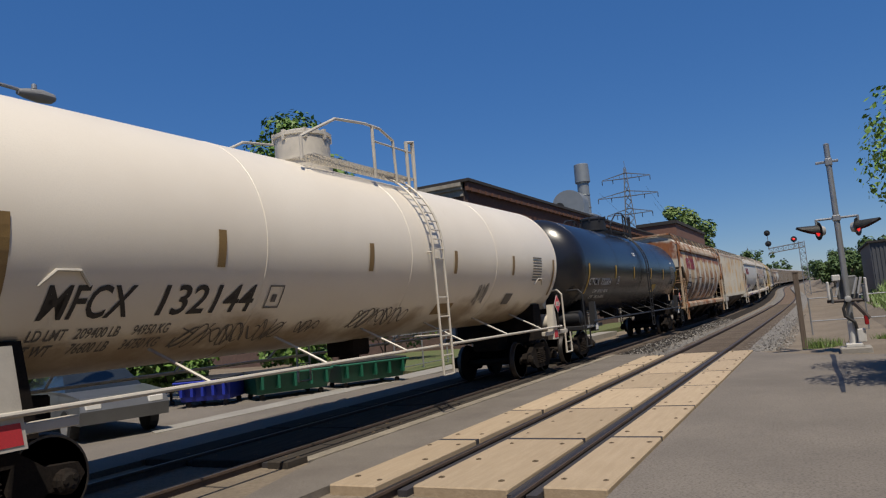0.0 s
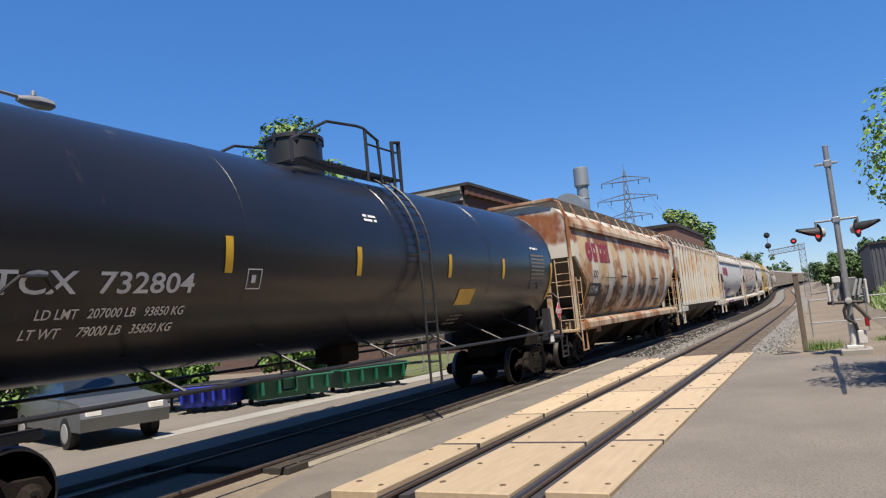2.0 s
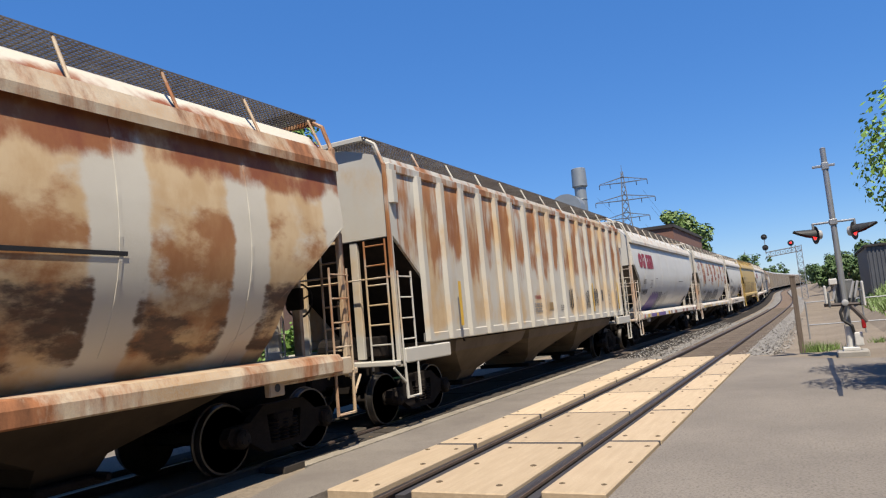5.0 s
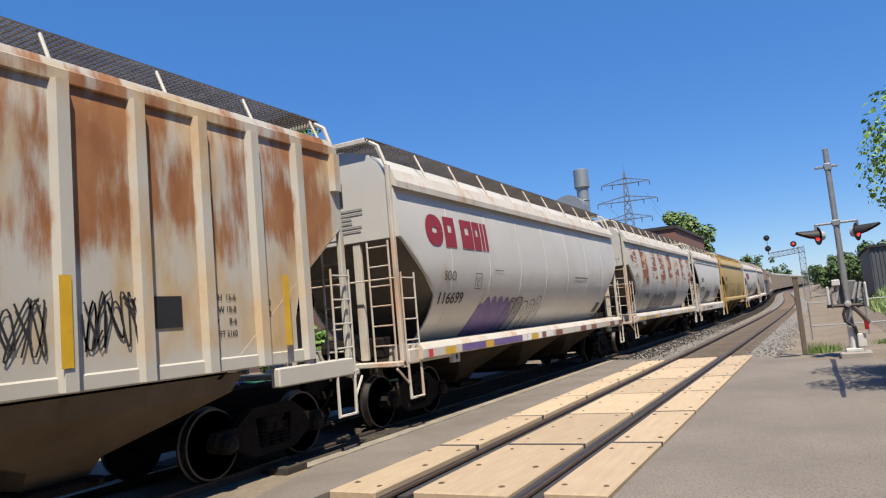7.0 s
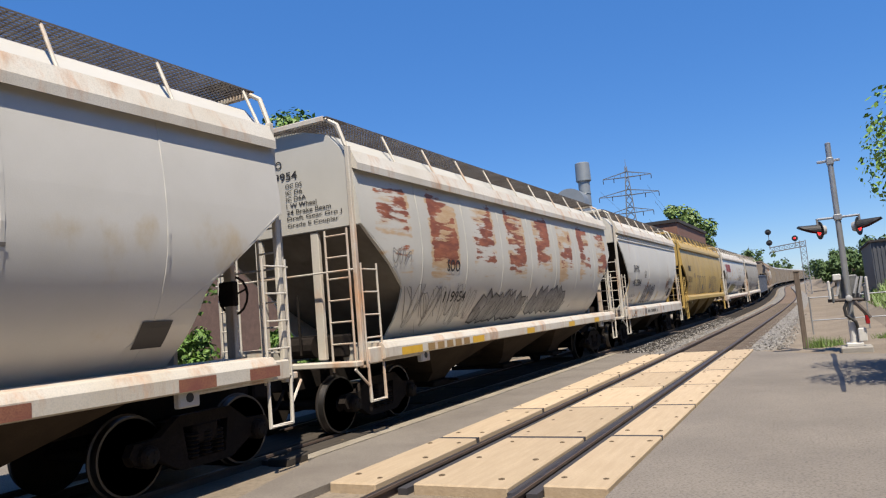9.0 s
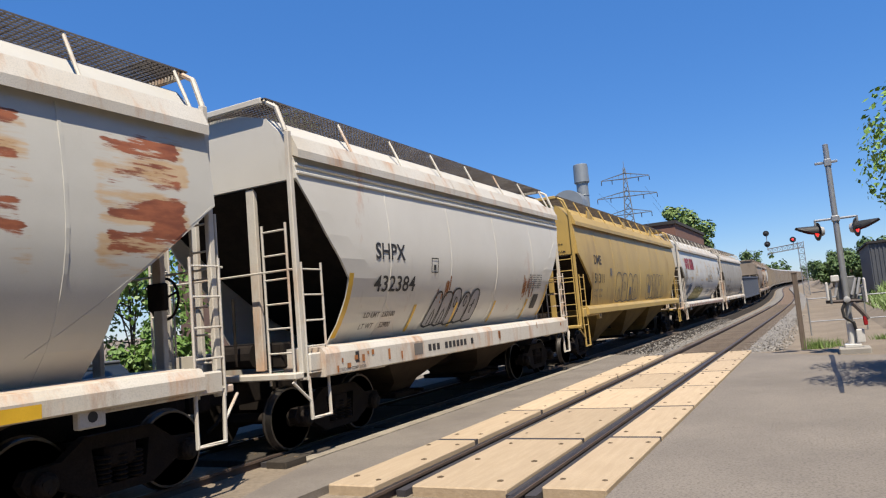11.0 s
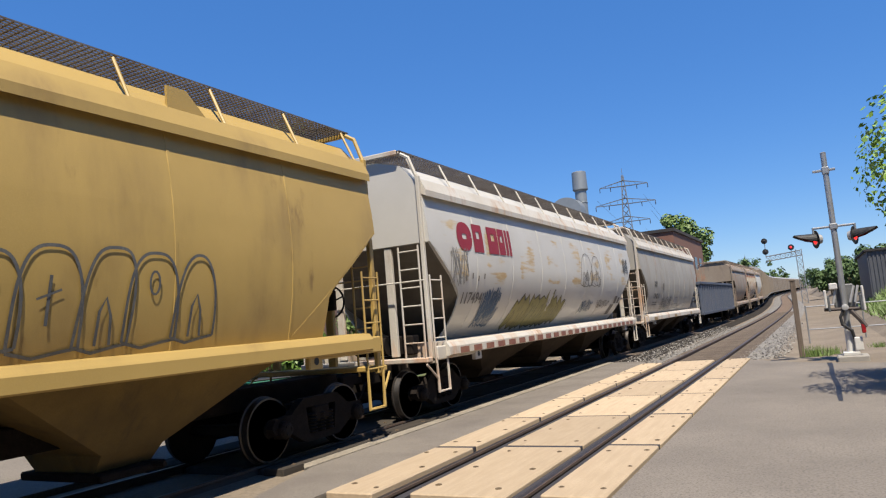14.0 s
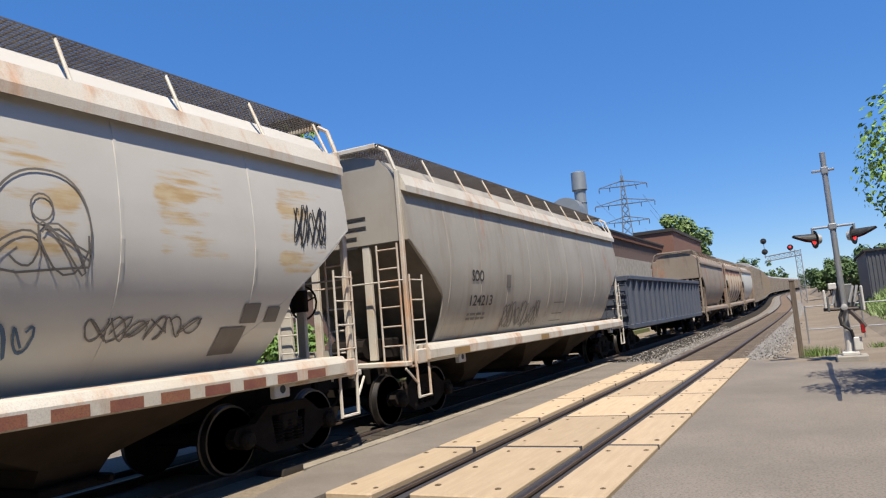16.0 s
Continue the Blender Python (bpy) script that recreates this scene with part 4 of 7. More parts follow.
        skin(bm, g)
        bay = part("hopper_bay", bm, bay_paint or SHADED_GRIME, car)
        bm = bmesh.new()
        soft_box(bm, -0.75, 0.75, c - 0.45, c + 0.45, 0.32, 0.42, 0.02)
        rod(bm, (-0.95, c + 0.25, 0.40), (0.95, c + 0.25, 0.40), 0.03)
        part("outlet_gate", bm, UNDER, bay)
    # ends: platform, posts, ladders, brake gear
    for e in (1, -1):
        bm = bmesh.new()
        a, b = sorted((e * (y0 - 0.25), e * (y0 + 0.02)))
        soft_box(bm, -1.5, 1.5, a, b, 1.08, 1.17, 0.015)
        a, b = sorted((e * (y0 + 0.0), e * (y0 + 1.7)))
        for sg in (1, -1):
            soft_box(bm, *sorted((sg * 1.42, sg * 1.58)), a, b, SILL - 0.32, SILL - 0.06, 0.02)
        part("end_sill", bm, trim, car)
        for sg in (1, -1):
            bm = bmesh.new()
            soft_box(bm, *sorted((sg * (1.42 if sg > 0 else 1.20), sg * 1.50)), *sorted((e * (y0 - 0.07), e * (y0 + 0.02))), 1.05, 4.66, 0.012)
            pipe(bm, [(sg * 1.44, e * (y0 - 0.04), 4.66), (sg * 1.30, e * (y0 - 0.04), 5.04), (sg * 1.02, e * (y0 - 0.04), 5.21)], 0.035)
            part("corner_post", bm, trim, car)
        bm = bmesh.new()
        soft_box(bm, -1.08, 1.08, *sorted((e * (y0 - 0.13), e * (y0 - 0.06))), 5.13, 5.225, 0.012)
        part("end_beam", bm, trim, car)
        for x in (-0.62, 0.62):
            bm = bmesh.new()
            soft_box(bm, x - 0.08, x + 0.08, *sorted((e * (y0 + 0.02), e * (y0 + 0.1))), 1.2, BRK, 0.01)
            part("end_post", bm, trim, car)
        # ladders at the corner: one on the end, one round the side
        ladder("end_ladder", car, trim, (1.42 if e > 0 else -1.42, e * (y0 - 0.1), 0), (-0.44 if e > 0 else 0.44, 0, 0), 1.0, 3.3, 1, 7, (0, -0.06 * e, 0))
        ladder("end_ladder", car, trim, (-1.42 if e > 0 else 1.42, e * (y0 - 0.1), 0), (0.44 if e > 0 else -0.44, 0, 0), 1.0, 3.3, 1, 7, (0, -0.06 * e, 0))
        for sg in (1, -1):
            ladder("side_ladder", car, trim, (sg * 1.50, e * (y0 - 0.04), 0), (0, e * 0.45, 0), 1.05, 2.72, 1, 5, (sg * 0.06, 0, 0), 0.018)
            bm = bmesh.new()
            pipe(bm, [(sg * 1.56, e * (y0 - 0.02), 1.1), (sg * 1.56, e * (y0 - 0.0), 0.52), (sg * 1.56, e * (y0 + 0.42), 0.52), (sg * 1.56, e * (y0 + 0.42), 1.12)], 0.022)
            pipe(bm, [(sg * 1.5, e * (y0 - 0.3), 1.05), (sg * 1.56, e * (y0 + 0.0), 0.75)], 0.02)
            part("stirrup_step", bm, trim, car)
        bm = bmesh.new()
        pipe(bm, [(-1.5, e * (y0 - 0.16), 2.62), (1.5, e * (y0 - 0.16), 2.62)], 0.015)
        part("handrail", bm, trim, car)
        bm = bmesh.new()
        if e > 0:
            lathe(bm, [(0, 0.20), (0.75, 0.20)], (-0.45, y0 + 0.35, 1.42), (1, 0, 0), 12)
            soft_box(bm, 0.55, 0.95, y0 + 0.15, y0 + 0.45, 1.22, 1.6, 0.03)
            rod(bm, (0.3, y0 - 0.12, 1.3), (0.3, y0 - 0.12, 2.3), 0.02)
        else:
            pipe(bm, [(0.6 + 0.27 * math.cos(a), y1 + 0.02, 2.3 + 0.27 * math.sin(a)) for a in [math.pi * i / 8 for i in range(17)]], 0.018)
            for a in (0.3, 2.4, 4.5):
                rod(bm, (0.6, y1 + 0.02, 2.3), (0.6 + 0.27 * math.cos(a), y1 + 0.02, 2.3 + 0.27 * math.sin(a)), 0.014, n=6)
            soft_box(bm, 0.45, 0.75, y1 - 0.12, y1 - 0.02, 2.15, 2.5, 0.02)
        part("brake_gear", bm, UNDER, car)
        for sg in (1, -1):
            if not ribbed:
                bm = bmesh.new()
                yy = e * (y0 + 1.75)
                soft_box(bm, *sorted((sg * 1.50, sg * 1.60)), yy - 0.15, yy + 0.15, SILL - 0.44, SILL - 0.2, 0.015)
                jack = part("jacking_bracket", bm, trim, car)
                bm = bmesh.new()
                lathe(bm, [(0, 0.055), (0.004, 0.055)], (sg * 1.60, yy, SILL - 0.33), (sg, 0, 0), 12)
                part("bracket_hole", bm, BLACK, jack)
        # sloping end sheet, with the shade of its overhang put into its colour
        bm = bmesh.new()
        g = [[bm.verts.new((x, e * (y0 + slope(z) + o), z)) for x, o in ((-side(z) + 0.05, -0.02), (side(z) - 0.05, -0.02), (side(z) - 0.05, 0.03), (-side(z) + 0.05, 0.03))] for z in (SILL - 0.1, 1.7, 2.0, 2.3, 2.7, BRK - 0.02)]
        skin(bm, g)
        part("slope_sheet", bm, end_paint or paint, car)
    # roof walk and hatches
    bm = bmesh.new()
    for sg in (1, -1):
        a, b = sorted((sg * 0.10, sg * 1.14))
        grating(bm, a, b, y0 - 0.1, y1 + 0.1, 5.21)
    for e in (1, -1):
        a, b = sorted((e * (y0 - 0.1), e * (y0 + 0.5)))
        grating(bm, -1.12, 1.12, a, b, 5.21)
    part("running_board", bm, GRATE, car, "dark open steel grating")
    n = max(6, int((y1 - y0) / 1.45))
    for i in range(n + 1):
        y = y0 + 0.1 + (y1 - y0 - 0.2) * i / n
        for sg in (1, -1):
            bm = bmesh.new()
            pipe(bm, [(sg * 1.40, y, 4.58), (sg * 1.12, y, 5.18)], 0.022)
            part("board_bracket", bm, trim, car)
    bm = bmesh.new()
    soft_box(bm, -0.32, 0.32, y0 + 0.6, y1 - 0.6, 5.06, 5.17, 0.02)
    part("roof_hatch", bm, paint, car)
    for s in (1, -1):
        truck(car, s * (half - 2.0), spin)
    draft_gear(car, half, UNDER)
    car["half"] = half
    return car, side, y0, y1


def tank_car(name, label, length, paint, trim, manway_y, ladder_y, tape, black, marks):
    car = thing(name, label, "tank car")
    half = length / 2
    R, ZC, shell = 1.585, 3.06, 7.85
    side = lambda z: math.sqrt(max(0.01, R * R - (z - ZC) ** 2))
    bm = bmesh.new()
    prof = [(-shell - 0.82 * math.sin(a), R * math.cos(a)) for a in [math.pi / 2 * i / 9 for i in range(9, -1, -1)]]
    prof += [(d, R) for d in (-5, -2.5, 0, 2.5, 5)] + [(shell + 0.82 * math.sin(a), R * math.cos(a)) for a in [math.pi / 2 * i / 9 for i in range(10)]]
    lathe(bm, prof, (0, 0, ZC), (0, 1, 0), 72)
    tank = part("tank", bm, paint, car, smooth=True)
    for y in (-shell, -3.8, 0, 3.8, shell):
        bm = bmesh.new()
        lathe(bm, [(-0.02, R - 0.004), (-0.012, R + 0.005), (0.012, R + 0.005), (0.02, R - 0.004)], (0, y, ZC), (0, 1, 0), 72)
        part("weld_seam", bm, paint, tank)
    # manway housing, platform and rails
    bm = bmesh.new()
    lathe(bm, [(-0.15, 0.52), (0.1, 0.52), (0.1, 0.56), (0.16, 0.56), (0.17, 0.50), (0.55, 0.50), (0.56, 0.53), (0.62, 0.53), (0.68, 0.38)], (0, manway_y, ZC + R), (0, 0, 1), 28)
    for i in range(8):
        a = i * math.pi / 4
        box(bm, 0.5 * math.cos(a) - 0.03, 0.5 * math.cos(a) + 0.03, manway_y + 0.5 * math.sin(a) - 0.03, manway_y + 0.5 * math.sin(a) + 0.03, ZC + R + 0.48, ZC + R + 0.66)
    part("manway_housing", bm, trim, car, smooth=True)
    py0, py1 = manway_y - 1.35, ladder_y + 0.55
    bm = bmesh.new()
    for sg in (1, -1):
        a, b = sorted((sg * 0.62, sg * 1.05))
        grating(bm, a, b, py0 + 0.3, py1, 4.60)
    part("platform", bm, trim, car)
    for sg in (1, -1):
        bm = bmesh.new()
        x, k = sg * 1.05, 5.4
        pipe(bm, [(x, py0, 4.45), (x, py0, 4.82), (x, manway_y - 0.4, 5.3), (x, manway_y + 0.5, k), (x, ladder_y - 0.7, k), (x, ladder_y - 0.25, k - 0.15), (x, ladder_y - 0.2, 4.4)], 0.026, 8)
        pipe(bm, [(x, manway_y + 0.75, k), (x, manway_y + 0.75, 4.42)], 0.032, 8)
        pipe(bm, [(x, manway_y + 0.75, 5.12), (x, ladder_y + 0.4, 5.12)], 0.02, 8)
        pipe(bm, [(x, ladder_y + 0.25, 4.3), (x, ladder_y + 0.25, k - 0.1), (x, ladder_y + 0.5, k - 0.05), (x, ladder_y + 0.5, 4.3)], 0.032, 8)
        part("platform_rail", bm, trim, car)
        # ladder that follows the curve of the shell
        bm = bmesh.new()
        steps = []
        for i in range(15):
            a = radians(62 - 68 * min(i, 11) / 11)
            steps.append((sg * (R + 0.13) * math.cos(a), ZC + (R + 0.13) * math.sin(a)) if i <= 11 else (sg * (R + 0.13), ZC - 0.2 - (i - 11) * 0.72))
        for e in (-0.2, 0.2):
            pipe(bm, [(px, ladder_y + e, pz) for px, pz in steps], 0.024, 6)
        for (ax, az), (bx, bz) in zip(steps, steps[1:]):
            m = 1 if az > ZC - 0.2 else 2
            for j in range(m):
                f = j / m
                rod(bm, (ax + (bx - ax) * f, ladder_y - 0.2, az + (bz - az) * f), (ax + (bx - ax) * f, ladder_y + 0.2, az + (bz - az) * f), 0.014, n=6)
        px, pz = steps[-1]
        rod(bm, (px, ladder_y - 0.2, pz), (px, ladder_y + 0.2, pz), 0.016, n=6)
        for zz in (1.45, 3.0):
            pipe(bm, [(sg * (side(zz) - 0.02), ladder_y - 0.2, zz), (sg * (R + 0.13), ladder_y - 0.2, zz)], 0.016)
        part("ladder", bm, trim, car)
        # long hand rail on stanchions along the bottom
        bm = bmesh.new()
        pipe(bm, [(sg * 1.6, -shell + 0.1, 1.24), (sg * 1.6, shell - 0.1, 1.24)], 0.028, 8)
        part("safety_rail", bm, trim, car)
        for i in range(6):
            y = -4.94 + 2.23 * i
            bm = bmesh.new()
            pipe(bm, [(sg * 1.6, y, 1.24), (sg * (side(1.7) - 0.01), y - 0.22, 1.7)], 0.02, 6)
            part("stanchion", bm, trim, car)
    # end frames: stub sill, saddle, platform, grab rails
    for e in (1, -1):
        bm = bmesh.new()
        a, b = sorted((e * (half - 0.55), e * (half - 3.0)))
        soft_box(bm, -0.36, 0.36, a, b, 0.76, 1.3, 0.03)
        pts = [(e * (half - 2.35), 0.95), (e * (half - 1.6), 0.95), (e * (half - 1.75), 1.9), (e * (half - 2.2), 1.9)]
        prism(bm, pts, -1.15, 1.15)
        # near black: the shade under the tank is put into the sill's colour
        part("stub_sill", bm, UNDER, car)
        bm = bmesh.new()
        a, b = sorted((e * (half - 0.62), e * (half - 0.95)))
        soft_box(bm, -1.5, 1.5, a, b, 1.0, 1.13, 0.015)
        a, b = sorted((e * (half - 0.75), e * (half - 2.5)))
        for sg in (1, -1):
            soft_box(bm, *sorted((sg * 1.42, sg * 1.56)), a, b, 1.04, 1.14, 0.01)
        part("end_platform", bm, trim, car)
        for sg in (1, -1):
            bm = bmesh.new()
            prism(bm, [(e * (half - 1.98), 0.92), (e * (half - 1.62), 0.92), (e * (half - 1.74), 1.85), (e * (half - 1.86), 1.85)], sg * 1.40, sg * 1.58)
            part("jacking_pad", bm, trim, car)
            bm = bmesh.new()
            prism(bm, [(e * (half - 1.94), 0.96), (e * (half - 1.66), 0.96), (e * (half - 1.69), 1.16), (e * (half - 1.91), 1.16)], sg * 1.582, sg * 1.586)
            part("reflector", bm, RED_PLACARD if not black else WHITE_INK, car)
            bm = bmesh.new()
            yy = e * (half - 0.8)
            pipe(bm, [(sg * 0.9, yy, 2.25), (sg * 1.38, yy, 2.25), (sg * 1.5, yy, 2.12), (sg * 1.5, yy, 1.1)], 0.024, 8)
            part("grab_rail", bm, trim, car)
            bm = bmesh.new()
            pipe(bm, [(sg * 1.56, yy - 0.2, 1.05), (sg * 1.56, yy - 0.2, 0.5), (sg * 1.56, yy + 0.25, 0.5), (sg * 1.56, yy + 0.25, 1.05)], 0.022)
            pipe(bm, [(sg * 1.56, yy - 0.2, 0.78), (sg * 1.56, yy + 0.25, 0.78)], 0.014)
            part("stirrup_step", bm, trim, car)
            bm = bmesh.new()
            pipe(bm, [(sg * side(2.4), e * 6.9, 2.4), (sg * (side(2.4) + 0.08), e * 6.75, 2.55), (sg * (side(2.4) + 0.08), e * 6.5, 2.55), (sg * side(2.4), e * 6.35, 2.4)], 0.018)
            part("lift_lug", bm, trim, car)
        bm = bmesh.new()
        lathe(bm, [(0, 0.12), (0.06, 0.24), (0.9, 0.24), (0.96, 0.12)], (0.35, e * (half - 1.25), 1.36), (1, 0, 0), 16)
        part("brake_cylinder", bm, trim, car, smooth=True)
    bm = bmesh.new()
    soft_box(bm, -0.3, 0.3, -0.3, 0.3, 1.2, 1.6, 0.04)
    lathe(bm, [(0, 0.2), (0.45, 0.2), (0.5, 0.12)], (0, 0, 1.1), (0, 0, 1), 14)
    part("bottom_outlet", bm, UNDER, car)
    # reflector strips
    for i, y in enumerate(marks):
        wide = i in (0, 5)
        bars([(y - 0.06, 2.12 if wide else 2.62, 0.13, 0.95 if wide else 0.46)], side, tape, car, "reflector", 8)
    for s in (1, -1):
        truck(car, s * (half - 1.75))
    draft_gear(car, half, UNDER, False)
    car["half"] = half
    return car, side


def placard(car, at, face, number=True):
    """Red diamond hazard placard with a number panel."""
    bm = bmesh.new()
    at = Vector(at)
    u = Vector((0, 1, 0)) if face == "side" else Vector((1, 0, 0))
    n = Vector((1, 0, 0)) if face == "side" else Vector((0, -1, 0))
    up = Vector((0, 0, 1))

    def plate(w, h, off, diamond, mat):
        q = [(-1, 0), (0, -1), (1, 0), (0, 1)] if diamond else [(-1, -1), (1, -1), (1, 1), (-1, 1)]
        a = [bm.verts.new(at + u * x * w + up * z * h + n * off) for x, z in q]
        b = [bm.verts.new(at + u * x * w + up * z * h + n * (off + 0.004)) for x, z in q]
        skin(bm, [a, b], mat=mat)
    plate(0.25, 0.25, 0.0, True, 0)
    plate(0.225, 0.225, 0.005, True, 1)
    plate(0.13, 0.055, 0.011, False, 0)
    if face == "side":
        rod(bm, at + Vector((-0.02, 0, -0.2)), (at.x - 0.02, at.y, 1.1), 0.025, mat=2)
    pl = part("hazard_placard", bm, [WHITE_INK, RED_PLACARD, UNDER], car, "red diamond hazard placard")
    pts, faces = words("1230", 0.075, 0.2)
    bm = bmesh.new()
    vs = [bm.verts.new(at + u * (a - 0.1) + up * (b - 0.037) + n * 0.018) for a, b in pts]
    for f in faces:
        bm.faces.new([vs[i] for i in f])
    part("lettering", bm, INK, pl)


# ---- the train, car by car ----
TRAIN = []      # (car, middle of the car on the line at 8 s)


def couple(car, front, length):
    TRAIN.append((car, front + length / 2))


def brand_bars(y, z, w, h, side, car):
    """The operator's mark as plain red shapes: rings, pierced blocks and bars."""
    def oval(a, b, ww, hh, thick):
        bm = bmesh.new()
        ribbon(bm, [(y + w * (a + ww / 2) + (w * ww - thick) / 2 * math.copysign(abs(math.cos(q)) ** 0.8, math.cos(q)), z + h * (b + hh / 2) + (h * hh - thick) / 2 * math.copysign(abs(math.sin(q)) ** 0.8, math.sin(q))) for q in [2 * math.pi * i / 28 for i in range(29)]], thick, side, 0.010)
        part("operator_mark", bm, RED_INK, car)

    def pierced(a, ww):
        t = 0.34 * ww
        bars([(y + a * w, z, t * w, h), (y + (a + ww - t) * w, z, t * w, h), (y + (a + t) * w, z + 0.74 * h, (ww - 2 * t) * w, 0.26 * h), (y + (a + t) * w, z, (ww - 2 * t) * w, 0.48 * h)], side, RED_INK, car, "operator_mark", 4, 0.010)
    oval(0.0, 0.0, 0.245, 1.0, 0.25)
    pierced(0.27, 0.17)
    pierced(0.535, 0.195)
    pierced(0.745, 0.125)
    for a, ww in ((0.89, 0.045), (0.955, 0.045)):
        bars([(y + a * w, z, ww * w, h)], side, RED_INK, car, "operator_mark", 4, 0.010)


def small_print(y, z, rows, width, side, car, material, h=0.045, seed=1):
    r = random.Random(seed)
    items = []
    for i in range(rows):
        x = 0
        while x < width:
            w = r.uniform(0.08, 0.3)
            items.append((y + x, z - i * h * 1.9, min(w, width - x + 0.03), h))
            x += w + 0.05
    return bars(items, side, material, car, "small_print", 1)


def end_print(x, z, rows, width, y, car, material, h=0.05, seed=2):
    r = random.Random(seed)
    bm = bmesh.new()
    for i in range(rows):
        w = width * r.uniform(0.5, 1)
        box(bm, x, x + w, y - 0.016, y - 0.012, z - i * h * 3.6, z - i * h * 3.6 + h)
    return part("end_print", bm, material, car)


# cream tank car
car, side = tank_car("tank_car", "cream-white tank car with black lettering and railed top platform", 18.2, TANK_WHITE, WHITE_TRIM, -0.95, 0.75, BROWN_TAPE, False, (-7.3, -4.63, -1.33, 1.72, 4.77, 7.62))
couple(car, -71.85, 18.2)
lettering("MFCX", -6.82, 2.07, 0.34, 1.02, side, INK, car, lean=0.12)
lettering("132144", -5.42, 2.07, 0.34, 1.5, side, INK, car, lean=0.12)
lettering("LD LMT   209400 LB     94950 KG", -6.82, 1.87, 0.11, 1.72, side, FADED_INK, car)
lettering("LT WT      76600 LB     34750 KG", -6.85, 1.72, 0.11, 1.72, side, FADED_INK, car)
bars([(-3.66, 2.1, 0.02, 0.3), (-3.38, 2.1, 0.02, 0.3), (-3.66, 2.1, 0.29, 0.02), (-3.66, 2.38, 0.29, 0.02), (-3.56, 2.18, 0.09, 0.1)], side, FADED_INK, car, "class_mark")
bars([(1.38, 1.84, 0.75, 0.2)], side, BROWN_TAPE, car, "notice_panel")
bars([(4.7, 1.95, 0.42, 0.24)], side, FADED_INK, car, "notice_panel")
bars([(6.08, 2.5 + 0.07 * i, 0.62, 0.035) for i in range(9)], side, FADED_INK, car, "data_panel", 1)
scribble(-1.25, 1.7, 1.65, 0.35, 3, side, FADED_INK, car, 6, 0.02)
scribble(0.55 - 3.2, 1.72, 0.5, 0.2, 8, side, FADED_INK, car, 3, 0.016)
scribble(-4.9, 1.65, 1.9, 0.3, 5, side, FADED_INK, car, 8, 0.015)
scribble(3.0, 1.95, 0.5, 0.5, 6, side, FADED_INK, car, 4, 0.016)
placard(car, (1.62, 7.5, 1.86), "side")
bm = bmesh.new()
prism(bm, [(7.8, 2.0), (8.25, 1.75), (8.4, 2.1), (8.35, 2.75), (8.05, 2.9)], -0.5, 1.0)
part("end_shield", bm, WHITE_TRIM, car)

# black tank car
car, side = tank_car("tank_car", "glossy black tank car with white lettering and yellow reflectors", 18.2, TANK_BLACK, BLACK_TRIM, -0.8, 0.6, YELLOW_TAPE, True, (-7.46, -4.15, -1.32, 1.83, 4.51, 7.8))
couple(car, -53.3, 18.2)
lettering("CTCX  732804", -7.3, 2.38, 0.23, 2.65, side, WHITE_INK, car)
lettering("LD LMT   207000 LB   93850 KG", -6.5, 2.14, 0.10, 1.8, side, WHITE_INK, car)
lettering("LT WT     79000 LB   35850 KG", -6.58, 1.96, 0.10, 1.8, side, WHITE_INK, car)
bars([(-3.8, 2.42, 0.015, 0.26), (-3.55, 2.42, 0.015, 0.26), (-3.8, 2.42, 0.26, 0.015), (-3.8, 2.665, 0.265, 0.015), (-3.72, 2.5, 0.08, 0.1)], side, WHITE_INK, car, "class_mark")
bars([(2.4, 2.08, 0.75, 0.32)], side, YELLOW_TAPE, car, "notice_panel")
small_print(2.6, 1.85, 3, 0.5, side, car, FADED_INK, 0.04)
small_print(-1.0, 3.62, 2, 0.35, side, car, WHITE_INK, 0.04)
bars([(6.3, 2.45 + 0.095 * i, 0.95, 0.05) for i in range(9)], side, FADED_INK, car, "data_panel", 1)
small_print(6.4, 3.4, 1, 0.5, side, car, WHITE_INK, 0.05)
placard(car, (1.60, -8.0 + 16, 1.75), "side")
bm = bmesh.new()
pts, faces = words("CTCX 732804", 0.17, 1.45)
vs = [bm.verts.new((-0.95 + a, -7.85 - 0.82 * math.sqrt(max(0.05, 1 - ((-0.95 + a) ** 2 + (0.35 + b) ** 2) / 2.46)) - 0.02, 3.41 + b)) for a, b in pts]
for f in faces:
    bm.faces.new([vs[i] for i in f])
part("end_lettering", bm, WHITE_INK, car)
bm = bmesh.new()
r = random.Random(9)
for i in range(8):
    z = 3.2 - 0.09 * i if i < 2 else 2.75 - 0.1 * i
    w = r.uniform(0.3, 0.6)
    y = -7.85 - 0.82 * math.sqrt(max(0.05, 1 - (0.36 + (z - 3.06) ** 2) / 2.46)) - 0.02
    box(bm, -0.85 + (0.25 if i >= 2 else 0), -0.85 + (0.25 if i >= 2 else 0) + w, y, y + 0.06, z, z + 0.05)
part("end_print", bm, FADED_INK, car)
placard(car, (0.0, -8.74, 1.56), "end")
lettering("2 INCH HF COMP SHOES", -8.35, 1.055, 0.07, 1.1, lambda z: 1.56, WHITE_INK, car)

